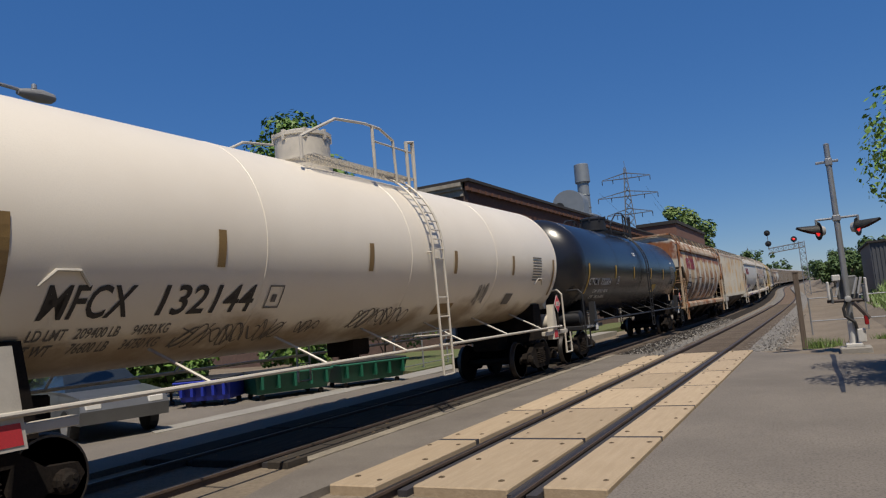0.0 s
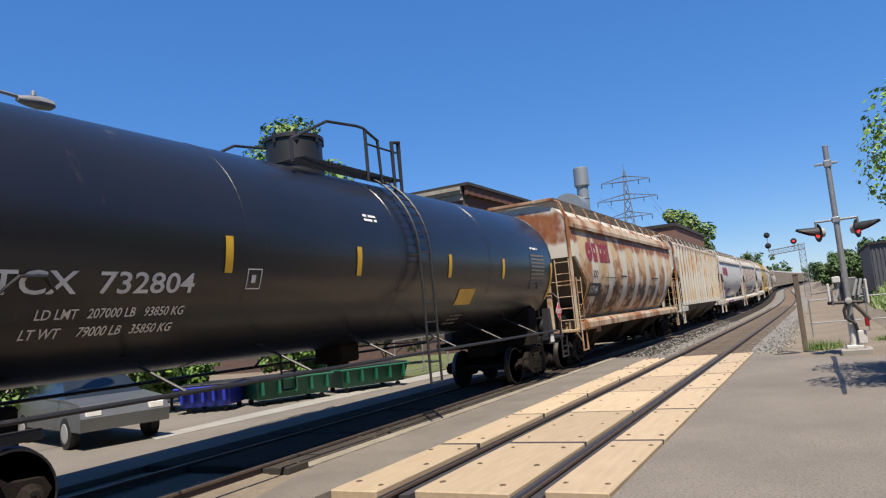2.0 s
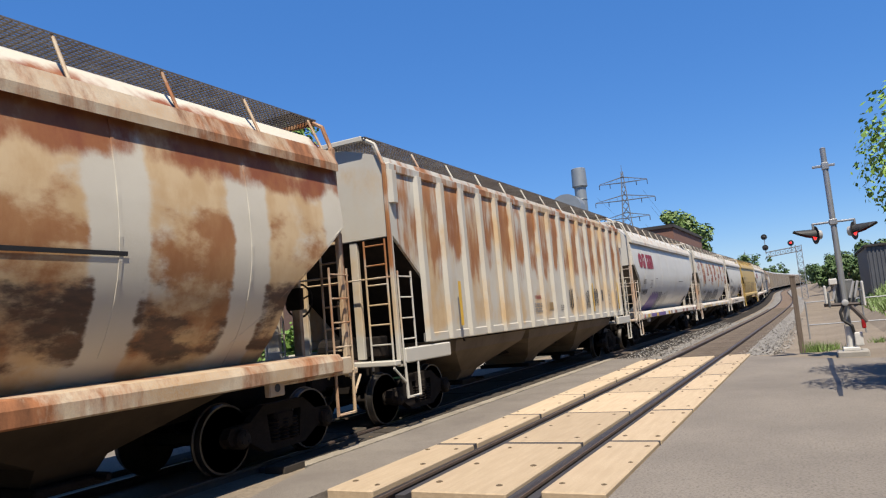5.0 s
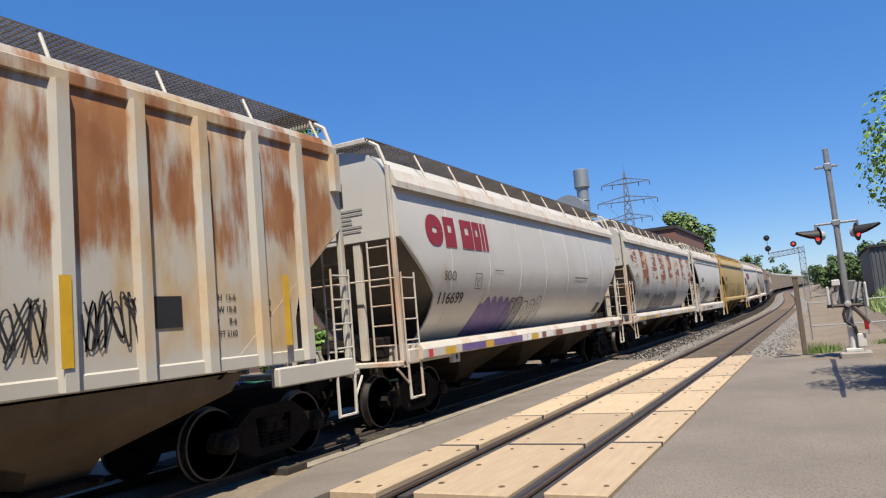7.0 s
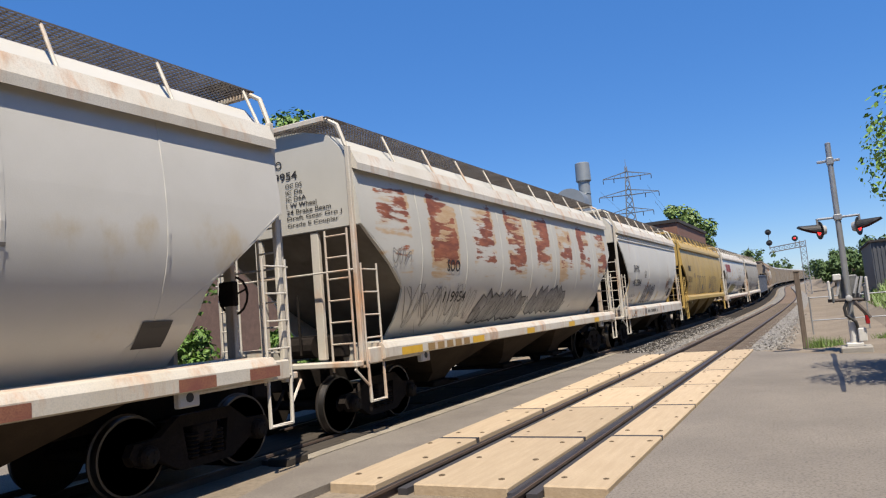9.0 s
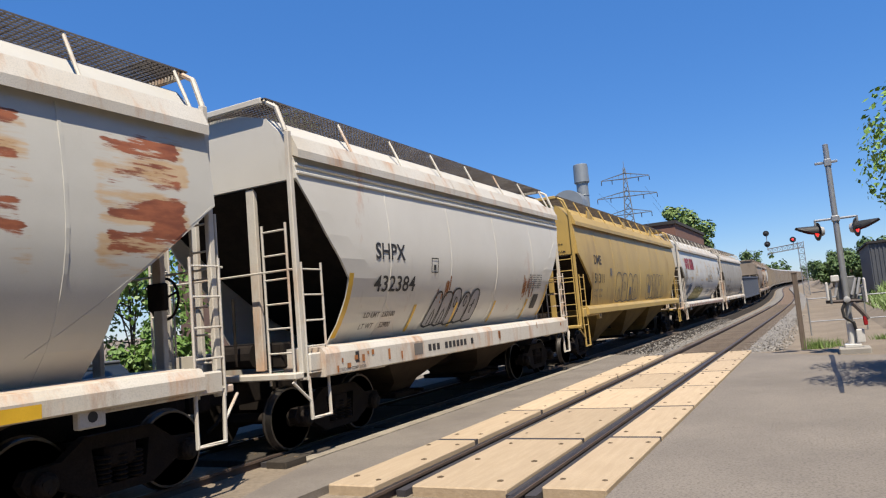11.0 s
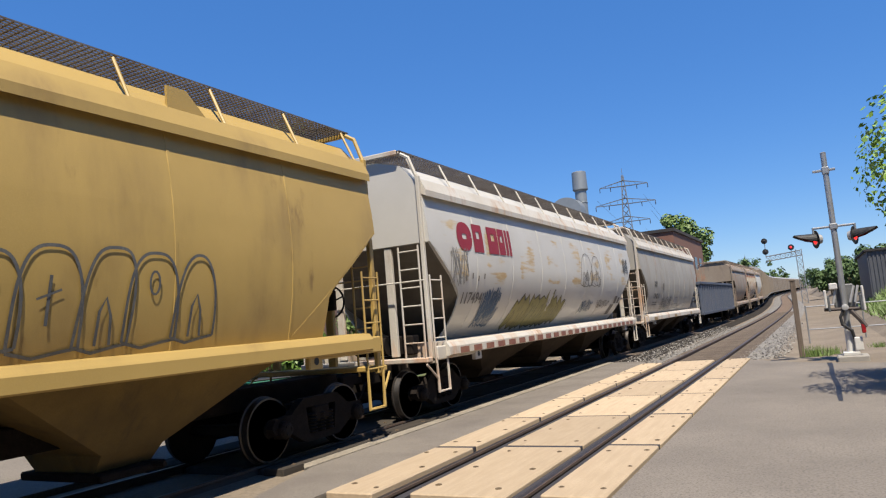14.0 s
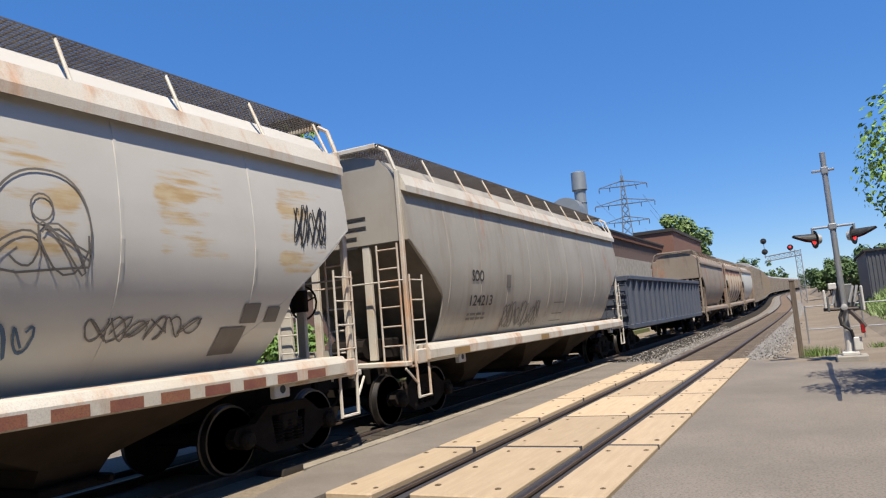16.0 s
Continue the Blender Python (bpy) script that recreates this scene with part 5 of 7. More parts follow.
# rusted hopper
car, side, y0, y1 = hopper_car("hopper_car", "cream covered hopper heavily streaked with orange rust", 17.85, PAINTS["rusty"], PAINTS["rusty_trim"], SHADED_END)
couple(car, -35.1, 17.85)
brand_bars(y0 + 1.20, 3.25, 2.75, 0.62, side, car)
lettering("SOO", y0 + 1.75, 2.72, 0.24, 0.55, side, INK, car)
bars([(y0 + 1.32, 2.12, 1.35, 0.42)], side, BLACK, car, "number_panel", 4, 0.008)
lettering("117144", y0 + 1.5, 2.22, 0.24, 0.85, lambda z: side(z) + 0.004, WHITE_INK, car)
bars([(y0 + 1.06, 1.55, 0.09, 1.0)], side, YELLOW_TAPE, car, "reflector", 6)
scribble(y0 + 1.2, 1.55, 3.2, 0.42, 11, side, INK, car, 11, 0.02)
scribble(y0 + 4.4, 2.1, 0.6, 0.6, 12, side, INK, car, 4, 0.022)
bars([(y0 + 3.2 + 0.5 * i, 2.72, 0.42, 0.03) for i in range(3)] + [(y0 + 5.3, 2.78, 0.9, 0.05), (y0 + 10.6, 2.75, 1.4, 0.05)], side, BLACK, car, "scuff")
end_lettering("17144", -0.75, 4.02, 0.2, 0.75, y0, WHITE_INK, car)
end_print(0.2, 3.85, 4, 0.6, y0, car, THIN_PAINT, 0.022)

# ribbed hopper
car, side, y0, y1 = hopper_car("hopper_car", "grey ribbed covered hopper with rust patches and black graffiti", 17.95, PAINTS["ribbed"], PAINTS["ribbed"], UNDER, ribbed=True, ribs=19, platform=0.7, bay_paint=TAN_BAY)
couple(car, -17.3, 17.95)
bars([(y1 - 1.55, 1.65, 0.13, 0.95), (y1 - 4.75, 1.65, 0.13, 0.9), (y0 + 2.2, 1.65, 0.13, 0.9)], lambda z: 1.592, YELLOW_TAPE, car, "reflector")
for i, (gy, gw) in enumerate(((-5.6, 0.75), (-4.45, 0.75), (-6.9, 0.75))):
    scribble(y1 + gy, 1.72, gw, 0.7, 20 + i, lambda z: 1.505, INK, car, 5, 0.022)
lettering("WARNING", y1 - 9.75, 2.12, 0.11, 0.5, lambda z: 1.50, RED_INK, car)
small_print(y1 - 9.85, 1.98, 4, 0.6, lambda z: 1.50, car, THIN_PAINT, 0.035)
small_print(y1 - 7.75, 1.9, 3, 0.5, lambda z: 1.50, car, THIN_PAINT, 0.03)
bars([(y1 - 8.7, 1.82, 0.3, 0.2)], lambda z: 1.50, BROWN_TAPE, car, "notice_panel")
bars([(y1 - 3.62, 1.98, 0.42, 0.36)], lambda z: 1.50, BLACK, car, "data_panel")
for i, (a, b) in enumerate((("EX H  15-6", "H 13-8"), ("EX W 10-8", "H 15-0"), ("EW      8-6", ""), ("CU FT 5160", ""))):
    lettering(a, y1 - 2.78, 2.28 - 0.15 * i, 0.08, 0.44, lambda z: 1.50, INK, car)
    if b:
        lettering(b, y1 - 2.0, 2.2 - 0.15 * i, 0.08, 0.3, lambda z: 1.50, INK, car)

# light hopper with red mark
car, side, y0, y1 = hopper_car("hopper_car", "white covered hopper with red mark and purple graffiti", 16.85, PAINTS["white"], PAINTS["trim"], SHADED_END, bulge=2.0)
couple(car, 0.65, 16.85)
brand_bars(y0 + 0.95, 3.25, 2.8, 0.62, side, car)
lettering("SOO", y0 + 1.6, 2.58, 0.2, 0.5, side, FADED_INK, car)
lettering("116699", y0 + 1.5, 2.13, 0.23, 1.05, side, INK, car)
bm = bmesh.new()
coat(bm, [(y0 + 3.3 + 2.2 * i / 44, 1.44, 1.46 + 0.80 * (1 - abs(i / 22 - 1) ** 5) ** 0.5 * (0.78 + 0.22 * abs(math.sin(i * math.pi / 7.4))), 0.0) for i in range(45)], side, 0.0105, 8)
part("sprayed_patch", bm, PURPLE, car)
throw_up(y0 + 5.0, 1.46, 2.35, 0.80, 31, side, INK, car, 5, 0.022)
throw_up(y0 + 5.0, 1.46, 0.95, 0.78, 35, side, INK, car, 2, 0.022, GREY_SPRAY)
for a, b, mt in ((0.55, 0.16, RED_PLACARD), (1.9, 1.5, PURPLE), (3.42, 1.65, PURPLE), (5.1, 0.28, WHITE_INK), (5.42, 0.26, WHITE_INK), (6.1, 0.3, WHITE_INK), (6.45, 0.25, RED_TAPE), (6.75, 0.5, WHITE_INK)):
    bars([(y0 + a, 1.172, b, 0.14)], lambda z: 1.654, mt, car, "sprayed_patch")
bars([(y0 + a, 1.165, 0.42, 0.14) for a in (1.2, 3.0, 5.72)], lambda z: 1.658, YELLOW_TAPE, car, "reflector")
bars([(y0 + 3.0, 2.42, 0.02, 0.32), (y0 + 3.3, 2.42, 0.02, 0.32), (y0 + 3.0, 2.42, 0.32, 0.02), (y0 + 3.0, 2.73, 0.32, 0.02)], side, FADED_INK, car, "class_mark")
lettering("C", y0 + 3.1, 2.47, 0.13, 0.1, side, FADED_INK, car)
bars([(y0 + 9.9, 2.72, 1.3, 0.04), (y0 + 4.0, 2.82, 0.5, 0.02)], side, FADED_INK, car, "scuff")
bars([(y0 + 0.9 + 1.1 * i, 1.165, 0.55, 0.14) for i in range(6, 13) if i % 3 != 1], lambda z: 1.652, RED_TAPE, car, "reflector")
bars([(y1 - 2.1, 1.68, 0.42, 0.3)], side, INK, car, "data_panel")
end_print(0.3, 3.95, 6, 0.55, y0, car, THIN_PAINT, 0.022)
bm = bmesh.new()
box(bm, -0.42, 0.42, y0 - 0.01, y0 - 0.004, 4.05, 4.5)
part("number_panel", bm, BLACK, car)
end_lettering("SOO", -0.32, 4.32, 0.12, 0.36, y0, FADED_INK, car)
end_lettering("116699", -0.34, 4.12, 0.13, 0.68, y0, WHITE_INK, car)

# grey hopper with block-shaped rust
car, side, y0, y1 = hopper_car("hopper_car", "pale grey covered hopper with rust blocks and black graffiti", 17.0, PAINTS["patchy"], PAINTS["trim"], SHADED_END)
couple(car, 17.5, 17.0)
lettering("SOO", y0 + 2.9, 2.62, 0.24, 0.55, side, INK, car)
lettering("119954", y0 + 2.95, 2.02, 0.22, 0.95, side, INK, car)
wild_piece(y0 + 4.5, 1.52, 2.9, 0.75, 41, side, DARK_SPRAY, INK, car, 8, 0.022)
wild_piece(y0 + 7.7, 1.58, 2.7, 0.78, 43, side, DARK_SPRAY, INK, car, 7, 0.02)
scribble(y0 + 1.4, 1.55, 3.0, 0.9, 42, side, THIN_PAINT, car, 9, 0.015)
scribble(y0 + 0.9, 2.7, 0.6, 0.35, 44, side, THIN_PAINT, car, 3, 0.015)
bars([(y0 + 0.85, 1.165, 0.7, 0.13), (y0 + 3.6, 1.165, 0.55, 0.13), (y0 + 6.6, 1.165, 0.5, 0.13), (y0 + 9.8, 1.165, 0.5, 0.13), (y0 + 12.3, 1.165, 0.5, 0.13)], lambda z: 1.652, YELLOW_TAPE, car, "reflector")
bars([(y0 + 1.75 + 0.36 * i, 1.165, 0.26, 0.13) for i in range(5)], lambda z: 1.652, BROWN_TAPE, car, "reflector")
end_lettering("SOO", -0.35, 4.52, 0.14, 0.4, y0, INK, car)
end_lettering("119954", -0.35, 4.3, 0.14, 0.72, y0, INK, car)
for i, w in enumerate(("OC D5", "IC D6", "IC D6A", "1 W Wheel", "24 Brake Beam", "Draft Gear Grp J", "Grade E Coupler")):
    end_lettering(w, 0.1, 4.16 - 0.115 * i, 0.075, 0.085 * len(w) * 0.85, y0, INK, car)

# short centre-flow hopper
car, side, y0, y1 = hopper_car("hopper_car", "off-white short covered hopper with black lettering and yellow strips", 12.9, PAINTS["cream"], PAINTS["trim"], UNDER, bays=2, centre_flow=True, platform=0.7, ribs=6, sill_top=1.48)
couple(car, 34.5, 12.9)
lettering("SHPX", y0 + 1.85, 2.82, 0.28, 0.95, side, INK, car)
lettering("432384", y0 + 1.85, 2.28, 0.27, 1.35, side, INK, car)
lettering("LD LMT  232100", y0 + 1.8, 1.86, 0.09, 0.95, side, FADED_INK, car)
lettering("LT WT     53900", y0 + 1.78, 1.68, 0.09, 0.95, side, FADED_INK, car)
bars([(y0 + 1.12, 1.58, 0.12, 1.0), (y1 - 1.32, 1.6, 0.1, 0.8)] + [(y0 + q, 1.56, 0.09, 0.48) for q in (3.35, 5.05, 7.0, 9.0)], side, YELLOW_TAPE, car, "reflector", 5)
bars([(y0 + 3.75, 2.62, 0.02, 0.28), (y0 + 4.0, 2.62, 0.02, 0.28), (y0 + 3.75, 2.62, 0.27, 0.02), (y0 + 3.75, 2.88, 0.27, 0.02), (y0 + 3.84, 2.67, 0.09, 0.1)], side, INK, car, "class_mark")
throw_up(y0 + 3.95, 1.64, 2.05, 0.68, 51, side, INK, car, 5, 0.036, GREY_SPRAY)
RUST_RUN = surface("rust_run", (0.336, 0.128, 0.032), (0.24, 0.088, 0.028), size=5, rough=0.85)
r = random.Random(7)
bars([(y0 + q + r.uniform(-0.3, 0.3), 2.0 + r.uniform(0, 0.3), r.uniform(0.02, 0.06), r.uniform(0.15, 0.5)) for q in (4.4, 4.5, 4.7, 8.7, 8.9, 9.0, 8.8) for _ in range(3)], side, RUST_RUN, car, "rust_run", 2, 0.008)
small_print(y0 + 8.9, 2.62, 7, 0.85, side, car, THIN_PAINT, 0.028)
bars([(y0 + 9.4, 1.8, 0.35, 0.35)], side, INK, car, "data_panel")
bars([(y0 + 3.25 + 0.16 * i, 1.18, 0.11, 0.12) for i in range(12) if i not in (3, 10)], lambda z: 1.652, INK, car, "maker_mark")
bars([(y0 + 2.75, 1.15, 0.3, 0.2)], lambda z: 1.652, FADED_INK, car, "maker_mark")

r = random.Random(31)
bars([(y0 + q, 1.09 + r.uniform(0, 0.2), r.uniform(0.03, 0.12), r.uniform(0.05, 0.18)) for q in (0.5, 0.62, 0.75, 0.95, 1.15, 1.3, 1.42, 1.9, 2.3, 6.4, 6.45, 8.8, 10.6)], lambda z: 1.664, RUST_RUN, car, "rust_chip", 1, 0.004)
bars([(y0 + 0.98, 1.2, 0.1, 0.16)], lambda z: 1.66, BLACK, car, "bracket_hole", 1, 0.004)
lettering("2 INCH HF COMP SHOES", y0 + 0.55, 1.1, 0.05, 0.7, lambda z: 1.655, FADED_INK, car)

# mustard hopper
car, side, y0, y1 = hopper_car("hopper_car", "mustard yellow covered hopper with black lettering and outlined graffiti", 18.4, PAINTS["yellow"], PAINTS["yellow"], UNDER, sill_top=1.72, bays=3, bay_paint=YELLOW_BAY, bulge=5.0)
couple(car, 47.4, 18.4)
lettering("DME", y0 + 1.62, 3.06, 0.31, 0.85, side, INK, car)
lettering("51311", y0 + 1.55, 2.44, 0.32, 1.15, side, INK, car)
lettering("LD LMT  223900", y0 + 1.5, 2.16, 0.09, 1.0, side, FADED_INK, car)
lettering("LT WT    63100", y0 + 1.5, 1.97, 0.09, 0.95, side, FADED_INK, car)
throw_up(y0 + 4.25, 1.82, 3.3, 1.1, 61, side, SMOKE_LINE, car, 4, 0.038)
throw_up(y0 + 9.3, 1.82, 3.6, 1.15, 62, side, SMOKE_LINE, car, 6, 0.034)
bars([(y0 + 3.5, 2.7, 0.26, 0.26)], side, FADED_INK, car, "data_panel")
bars([(y0 + 1.3, 1.8, 0.1, 1.0)], side, BROWN_TAPE, car, "reflector", 5)
bars([(y0 + 9.6, 2.05, 0.5, 0.3), (y0 + 6.3, 2.0, 0.3, 0.3)], side, FADED_INK, car, "data_panel")
end_lettering("DME", 0.05, 4.4, 0.17, 0.5, y0, INK, car)
end_lettering("51311", 0.08, 4.15, 0.17, 0.62, y0, INK, car)
for i, w in enumerate(("SPRG", "7 OC D5", "7 IC D5", "2 B-353, 2 B-354", "36 IN WHEEL", "NO. 24 BRAKE BEAM", "DRAFT GEAR MARK 50")):
    end_lettering(w, 0.1, 4.0 - 0.115 * i, 0.07, 0.065 * len(w), y0, INK, car)

for gy in (y0 + 2.6, y0 + 7.6, y0 + 12.6):
    for sg in (1, -1):
        bm = bmesh.new()
        pts = [(gy, 4.58), (gy + 0.75, 4.58), (gy + 0.3, 4.98), (gy, 4.98)]
        prism(bm, pts, sg * 1.22, sg * 1.26)
        part("roof_gusset", bm, PAINTS["yellow"], car)

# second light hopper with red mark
car, side, y0, y1 = hopper_car("hopper_car", "white covered hopper with red mark and green graffiti", 18.25, PAINTS["stained"], PAINTS["trim"], SHADED_END, bulge=2.0)
couple(car, 65.8, 18.25)
brand_bars(y0 + 1.20, 3.25, 2.9, 0.62, side, car)
lettering("117494", y0 + 1.45, 2.15, 0.24, 1.0, side, FADED_INK, car)
bars([(y0 + 1.5 + 0.3 * i, 2.62 + 0.05 * (i % 2), 0.05, 0.12) for i in range(4)], side, FADED_INK, car, "worn_lettering")
BLUE_SPRAY = surface("blue_spray", (0.04, 0.09, 0.17), rough=0.6, bump=0)
OLIVE_SPRAY = surface("olive_spray", (0.24, 0.216, 0.072), (0.2, 0.176, 0.056), rough=0.6, bump=0)
scribble(y0 + 2.5, 1.75, 0.9, 0.75, 71, side, BLUE_SPRAY, car, 8, 0.035)
wild_piece(y0 + 4.25, 1.47, 4.1, 0.95, 72, side, OLIVE_SPRAY, INK, car, 11, 0.018)
wild_piece(y0 + 2.45, 1.62, 0.95, 0.85, 78, side, None, BLUE_SPRAY, car, 7, 0.022)
for a, seed in ((9.7, 74), (10.75, 79)):
    throw_up(y0 + a, 2.6, 1.05, 1.1, seed, side, FADED_INK, car, 1, 0.024)
scribble(y0 + 9.8, 2.5, 2.0, 0.6, 80, side, FADED_INK, car, 4, 0.022)
scribble(y0 + 0.8, 2.45, 0.8, 0.9, 88, side, THIN_PAINT, car, 4, 0.022)
scribble(y0 + 10.2, 1.75, 1.2, 0.42, 75, side, BLUE_SPRAY, car, 6, 0.025)
scribble(y1 - 1.3, 3.0, 0.7, 0.7, 76, side, INK, car, 5, 0.022)
scribble(y1 - 4.4, 1.85, 1.5, 0.3, 77, side, FADED_INK, car, 6, 0.018)
bars([(y1 - 2.5, 1.62, 0.45, 0.34), (y1 - 1.75, 2.0, 0.25, 0.2), (y1 - 2.2, 2.0, 0.3, 0.25)], side, FADED_INK, car, "data_panel")
bars([(y0 + 0.8 + 0.62 * i, 1.17, 0.4, 0.12) for i in range(24)], lambda z: 1.652, RED_TAPE, car, "reflector")

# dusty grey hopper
car, side, y0, y1 = hopper_car("hopper_car", "dusty beige-grey covered hopper with black lettering", 17.0, PAINTS["grey"], PAINTS["trim"], SHADED_END, ribs=11, bulge=3.0)
couple(car, 84.05, 17.0)
lettering("SOO", y0 + 2.55, 2.62, 0.25, 0.6, side, INK, car)
lettering("124213", y0 + 2.55, 2.1, 0.23, 1.15, side, INK, car)
small_print(y0 + 2.5, 1.9, 2, 0.9, side, car, FADED_INK, 0.05)
bars([(y0 + 4.45, 2.5, 0.25, 0.3)], side, FADED_INK, car, "data_panel")
scribble(y0 + 4.5, 1.5, 2.4, 0.7, 81, side, FADED_INK, car, 7, 0.03)
bars([(y0 + 8.0, 1.6, 0.9, 0.02), (y0 + 8.0, 2.1, 0.9, 0.02), (y0 + 8.0, 1.8, 0.9, 0.02)], side, FADED_INK, car, "data_panel")
bars([(y0 + 1.3, 1.165, 0.7, 0.13), (y0 + 6.2, 1.165, 0.6, 0.13), (y0 + 11.0, 1.165, 0.6, 0.13)], lambda z: 1.652, BROWN_TAPE, car, "reflector")
end_print(0.2, 3.85, 4, 0.5, y0, car, INK)

# gondola
car = thing("gondola_car", "dark blue-grey open gondola car with ribbed sides", "gondola car")
L = 20.2
for sg in (1, -1):
    bm = bmesh.new()
    box(bm, *sorted((sg * 1.42, sg * 1.45)), -9.2, 9.2, 1.0, 2.95)
    soft_box(bm, *sorted((sg * 1.38, sg * 1.60)), -9.25, 9.25, 2.9, 3.06, 0.02)
    soft_box(bm, *sorted((sg * 1.40, sg * 1.56)), -9.25, 9.25, 0.95, 1.14, 0.02)
    part("side_wall", bm, BLUE_STEEL, car)
    for i in range(18):
        y = -9.0 + 18.0 * i / 17
        bm = bmesh.new()
        pts = [(1.45, -0.13), (1.57, -0.06), (1.57, 0.06), (1.45, 0.13)]
        skin(bm, [[bm.verts.new((sg * x, y + q, z)) for x, q in pts] for z in (1.12, 2.92)])
        part("rib", bm, BLUE_STEEL, car)
for e in (1, -1):
    bm = bmesh.new()
    box(bm, -1.45, 1.45, *sorted((e * 9.2, e * 9.26)), 1.0, 2.95)
    soft_box(bm, -1.5, 1.5, *sorted((e * 9.15, e * 9.35)), 2.85, 3.06, 0.02)
    for z in (1.5, 2.0, 2.4):
        box(bm, -1.45, 1.45, *sorted((e * 9.26, e * 9.34)), z - 0.06, z + 0.06)
    part("end_wall", bm, BLUE_STEEL, car)
    ladder("end_ladder", car, BLUE_STEEL, (1.45 * e, -e * 9.4, 0), (-0.44 * e, 0, 0), 1.0, 2.8, 1, 5, (0, -0.05 * e, 0))
bm = bmesh.new()
soft_box(bm, -1.42, 1.42, -9.2, 9.2, 0.95, 1.1, 0.02)
part("floor", bm, UNDER, car)
for s in (1, -1):
    truck(car, s * 7.9, False)
draft_gear(car, L / 2, UNDER)
couple(car, 101.05, L)

# further hoppers
at = 121.3
for i, (pt, ln, lab) in enumerate((("brown", 14.2, "brown-grey covered hopper with open end frame"), ("rusty", 14.0, "rust-stained cream covered hopper with eaves"), ("cream", 14.0, "pale off-white covered hopper car"))):
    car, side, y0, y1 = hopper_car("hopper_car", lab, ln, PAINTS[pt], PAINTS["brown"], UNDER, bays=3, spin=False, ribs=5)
    couple(car, at, ln)
    at += ln

# tall auto carriers at the tail
CARRIER = surface("weathered_carrier_panel", (0.245, 0.209, 0.166), (0.194, 0.158, 0.122), size=0.5, rough=0.7, metal=0.1, rust=0.3)
CARRIER_ROOF = surface("carrier_roof", (0.434, 0.427, 0.413), rough=0.5, metal=0.2)


def auto_carrier():
    car = thing("auto_carrier_car", "tall tan-grey enclosed auto carrier car", "auto carrier", group="auto carriers at the tail")
    for sg in (1, -1):
        bm = bmesh.new()
        for z in range(7):
            for i in range(14):
                y = -13.3 + 26.6 * i / 14
                soft_box(bm, *sorted((sg * 1.46, sg * 1.54)), y + 0.05, y + 1.85, 1.25 + z * 0.56, 1.78 + z * 0.56, 0.02)
        part("side_panels", bm, CARRIER, car)
        bm = bmesh.new()
        for i in range(15):
            y = -13.3 + 26.6 * i / 14
            box(bm, *sorted((sg * 1.42, sg * 1.58)), y - 0.05, y + 0.05, 1.0, 5.2)
        box(bm, *sorted((sg * 1.40, sg * 1.6)), -13.4, 13.4, 0.95, 1.22)
        part("post_frame", bm, CARRIER, car)
    bm = bmesh.new()
    g = [[bm.verts.new((x, y, z)) for x, z in ((-1.55, 5.15), (-1.2, 5.55), (-0.5, 5.72), (0.5, 5.72), (1.2, 5.55), (1.55, 5.15))] for y in (-13.4, 13.4)]
    skin(bm, g)
    part("roof", bm, CARRIER_ROOF, car)
    for e in (1, -1):
        bm = bmesh.new()
        for x in (-0.74, 0.74):
            soft_box(bm, x - 0.72, x + 0.72, *sorted((e * 13.3, e * 13.42)), 1.1, 5.15, 0.03)
        part("end_door", bm, CARRIER, car)
        truck(car, e * 10.2, False)
    draft_gear(car, 14.2, UNDER)
    return car


first = auto_carrier()
couple(first, at, 28.4)
for i in range(1, 13):
    couple(copy_thing(first, Matrix()), at + 28.4 * i, 28.4)


# ---- beside the line ----
def leaves(bm, centre, radii, count, size, rnd, clumps=26):
    """Leaf blades gathered in clumps round an uneven crown."""
    cs = []
    for i in range(clumps):
        d = Vector((rnd.gauss(0, 1), rnd.gauss(0, 1), rnd.gauss(0, 1))).normalized()
        q = rnd.uniform(0.45, 1.0)
        cs.append((Vector((d.x * radii[0] * q, d.y * radii[1] * q, d.z * radii[2] * q)), rnd.uniform(0.22, 0.42)))
    mean = sum(radii) / 3
    for i in range(count):
        c, r = cs[rnd.randrange(clumps)]
        d = Vector((rnd.gauss(0, 1), rnd.gauss(0, 1), rnd.gauss(0, 1))).normalized() * (rnd.random() ** 0.4) * r * mean
        p = Vector(centre) + c + d
        n = (d.normalized() + Vector((rnd.gauss(0, 0.6), rnd.gauss(0, 0.6), 0.5 + rnd.gauss(0, 0.5)))).normalized()
        u = n.orthogonal().normalized()
        u = (u * math.cos(i * 2.4) + n.cross(u) * math.sin(i * 2.4))
        v = n.cross(u)
        s = size * rnd.uniform(0.6, 1.3)
        bm.faces.new([bm.verts.new(p + u * s), bm.verts.new(p + v * s * 0.55), bm.verts.new(p - u * s * 0.8), bm.verts.new(p - v * s * 0.55)])
    return cs


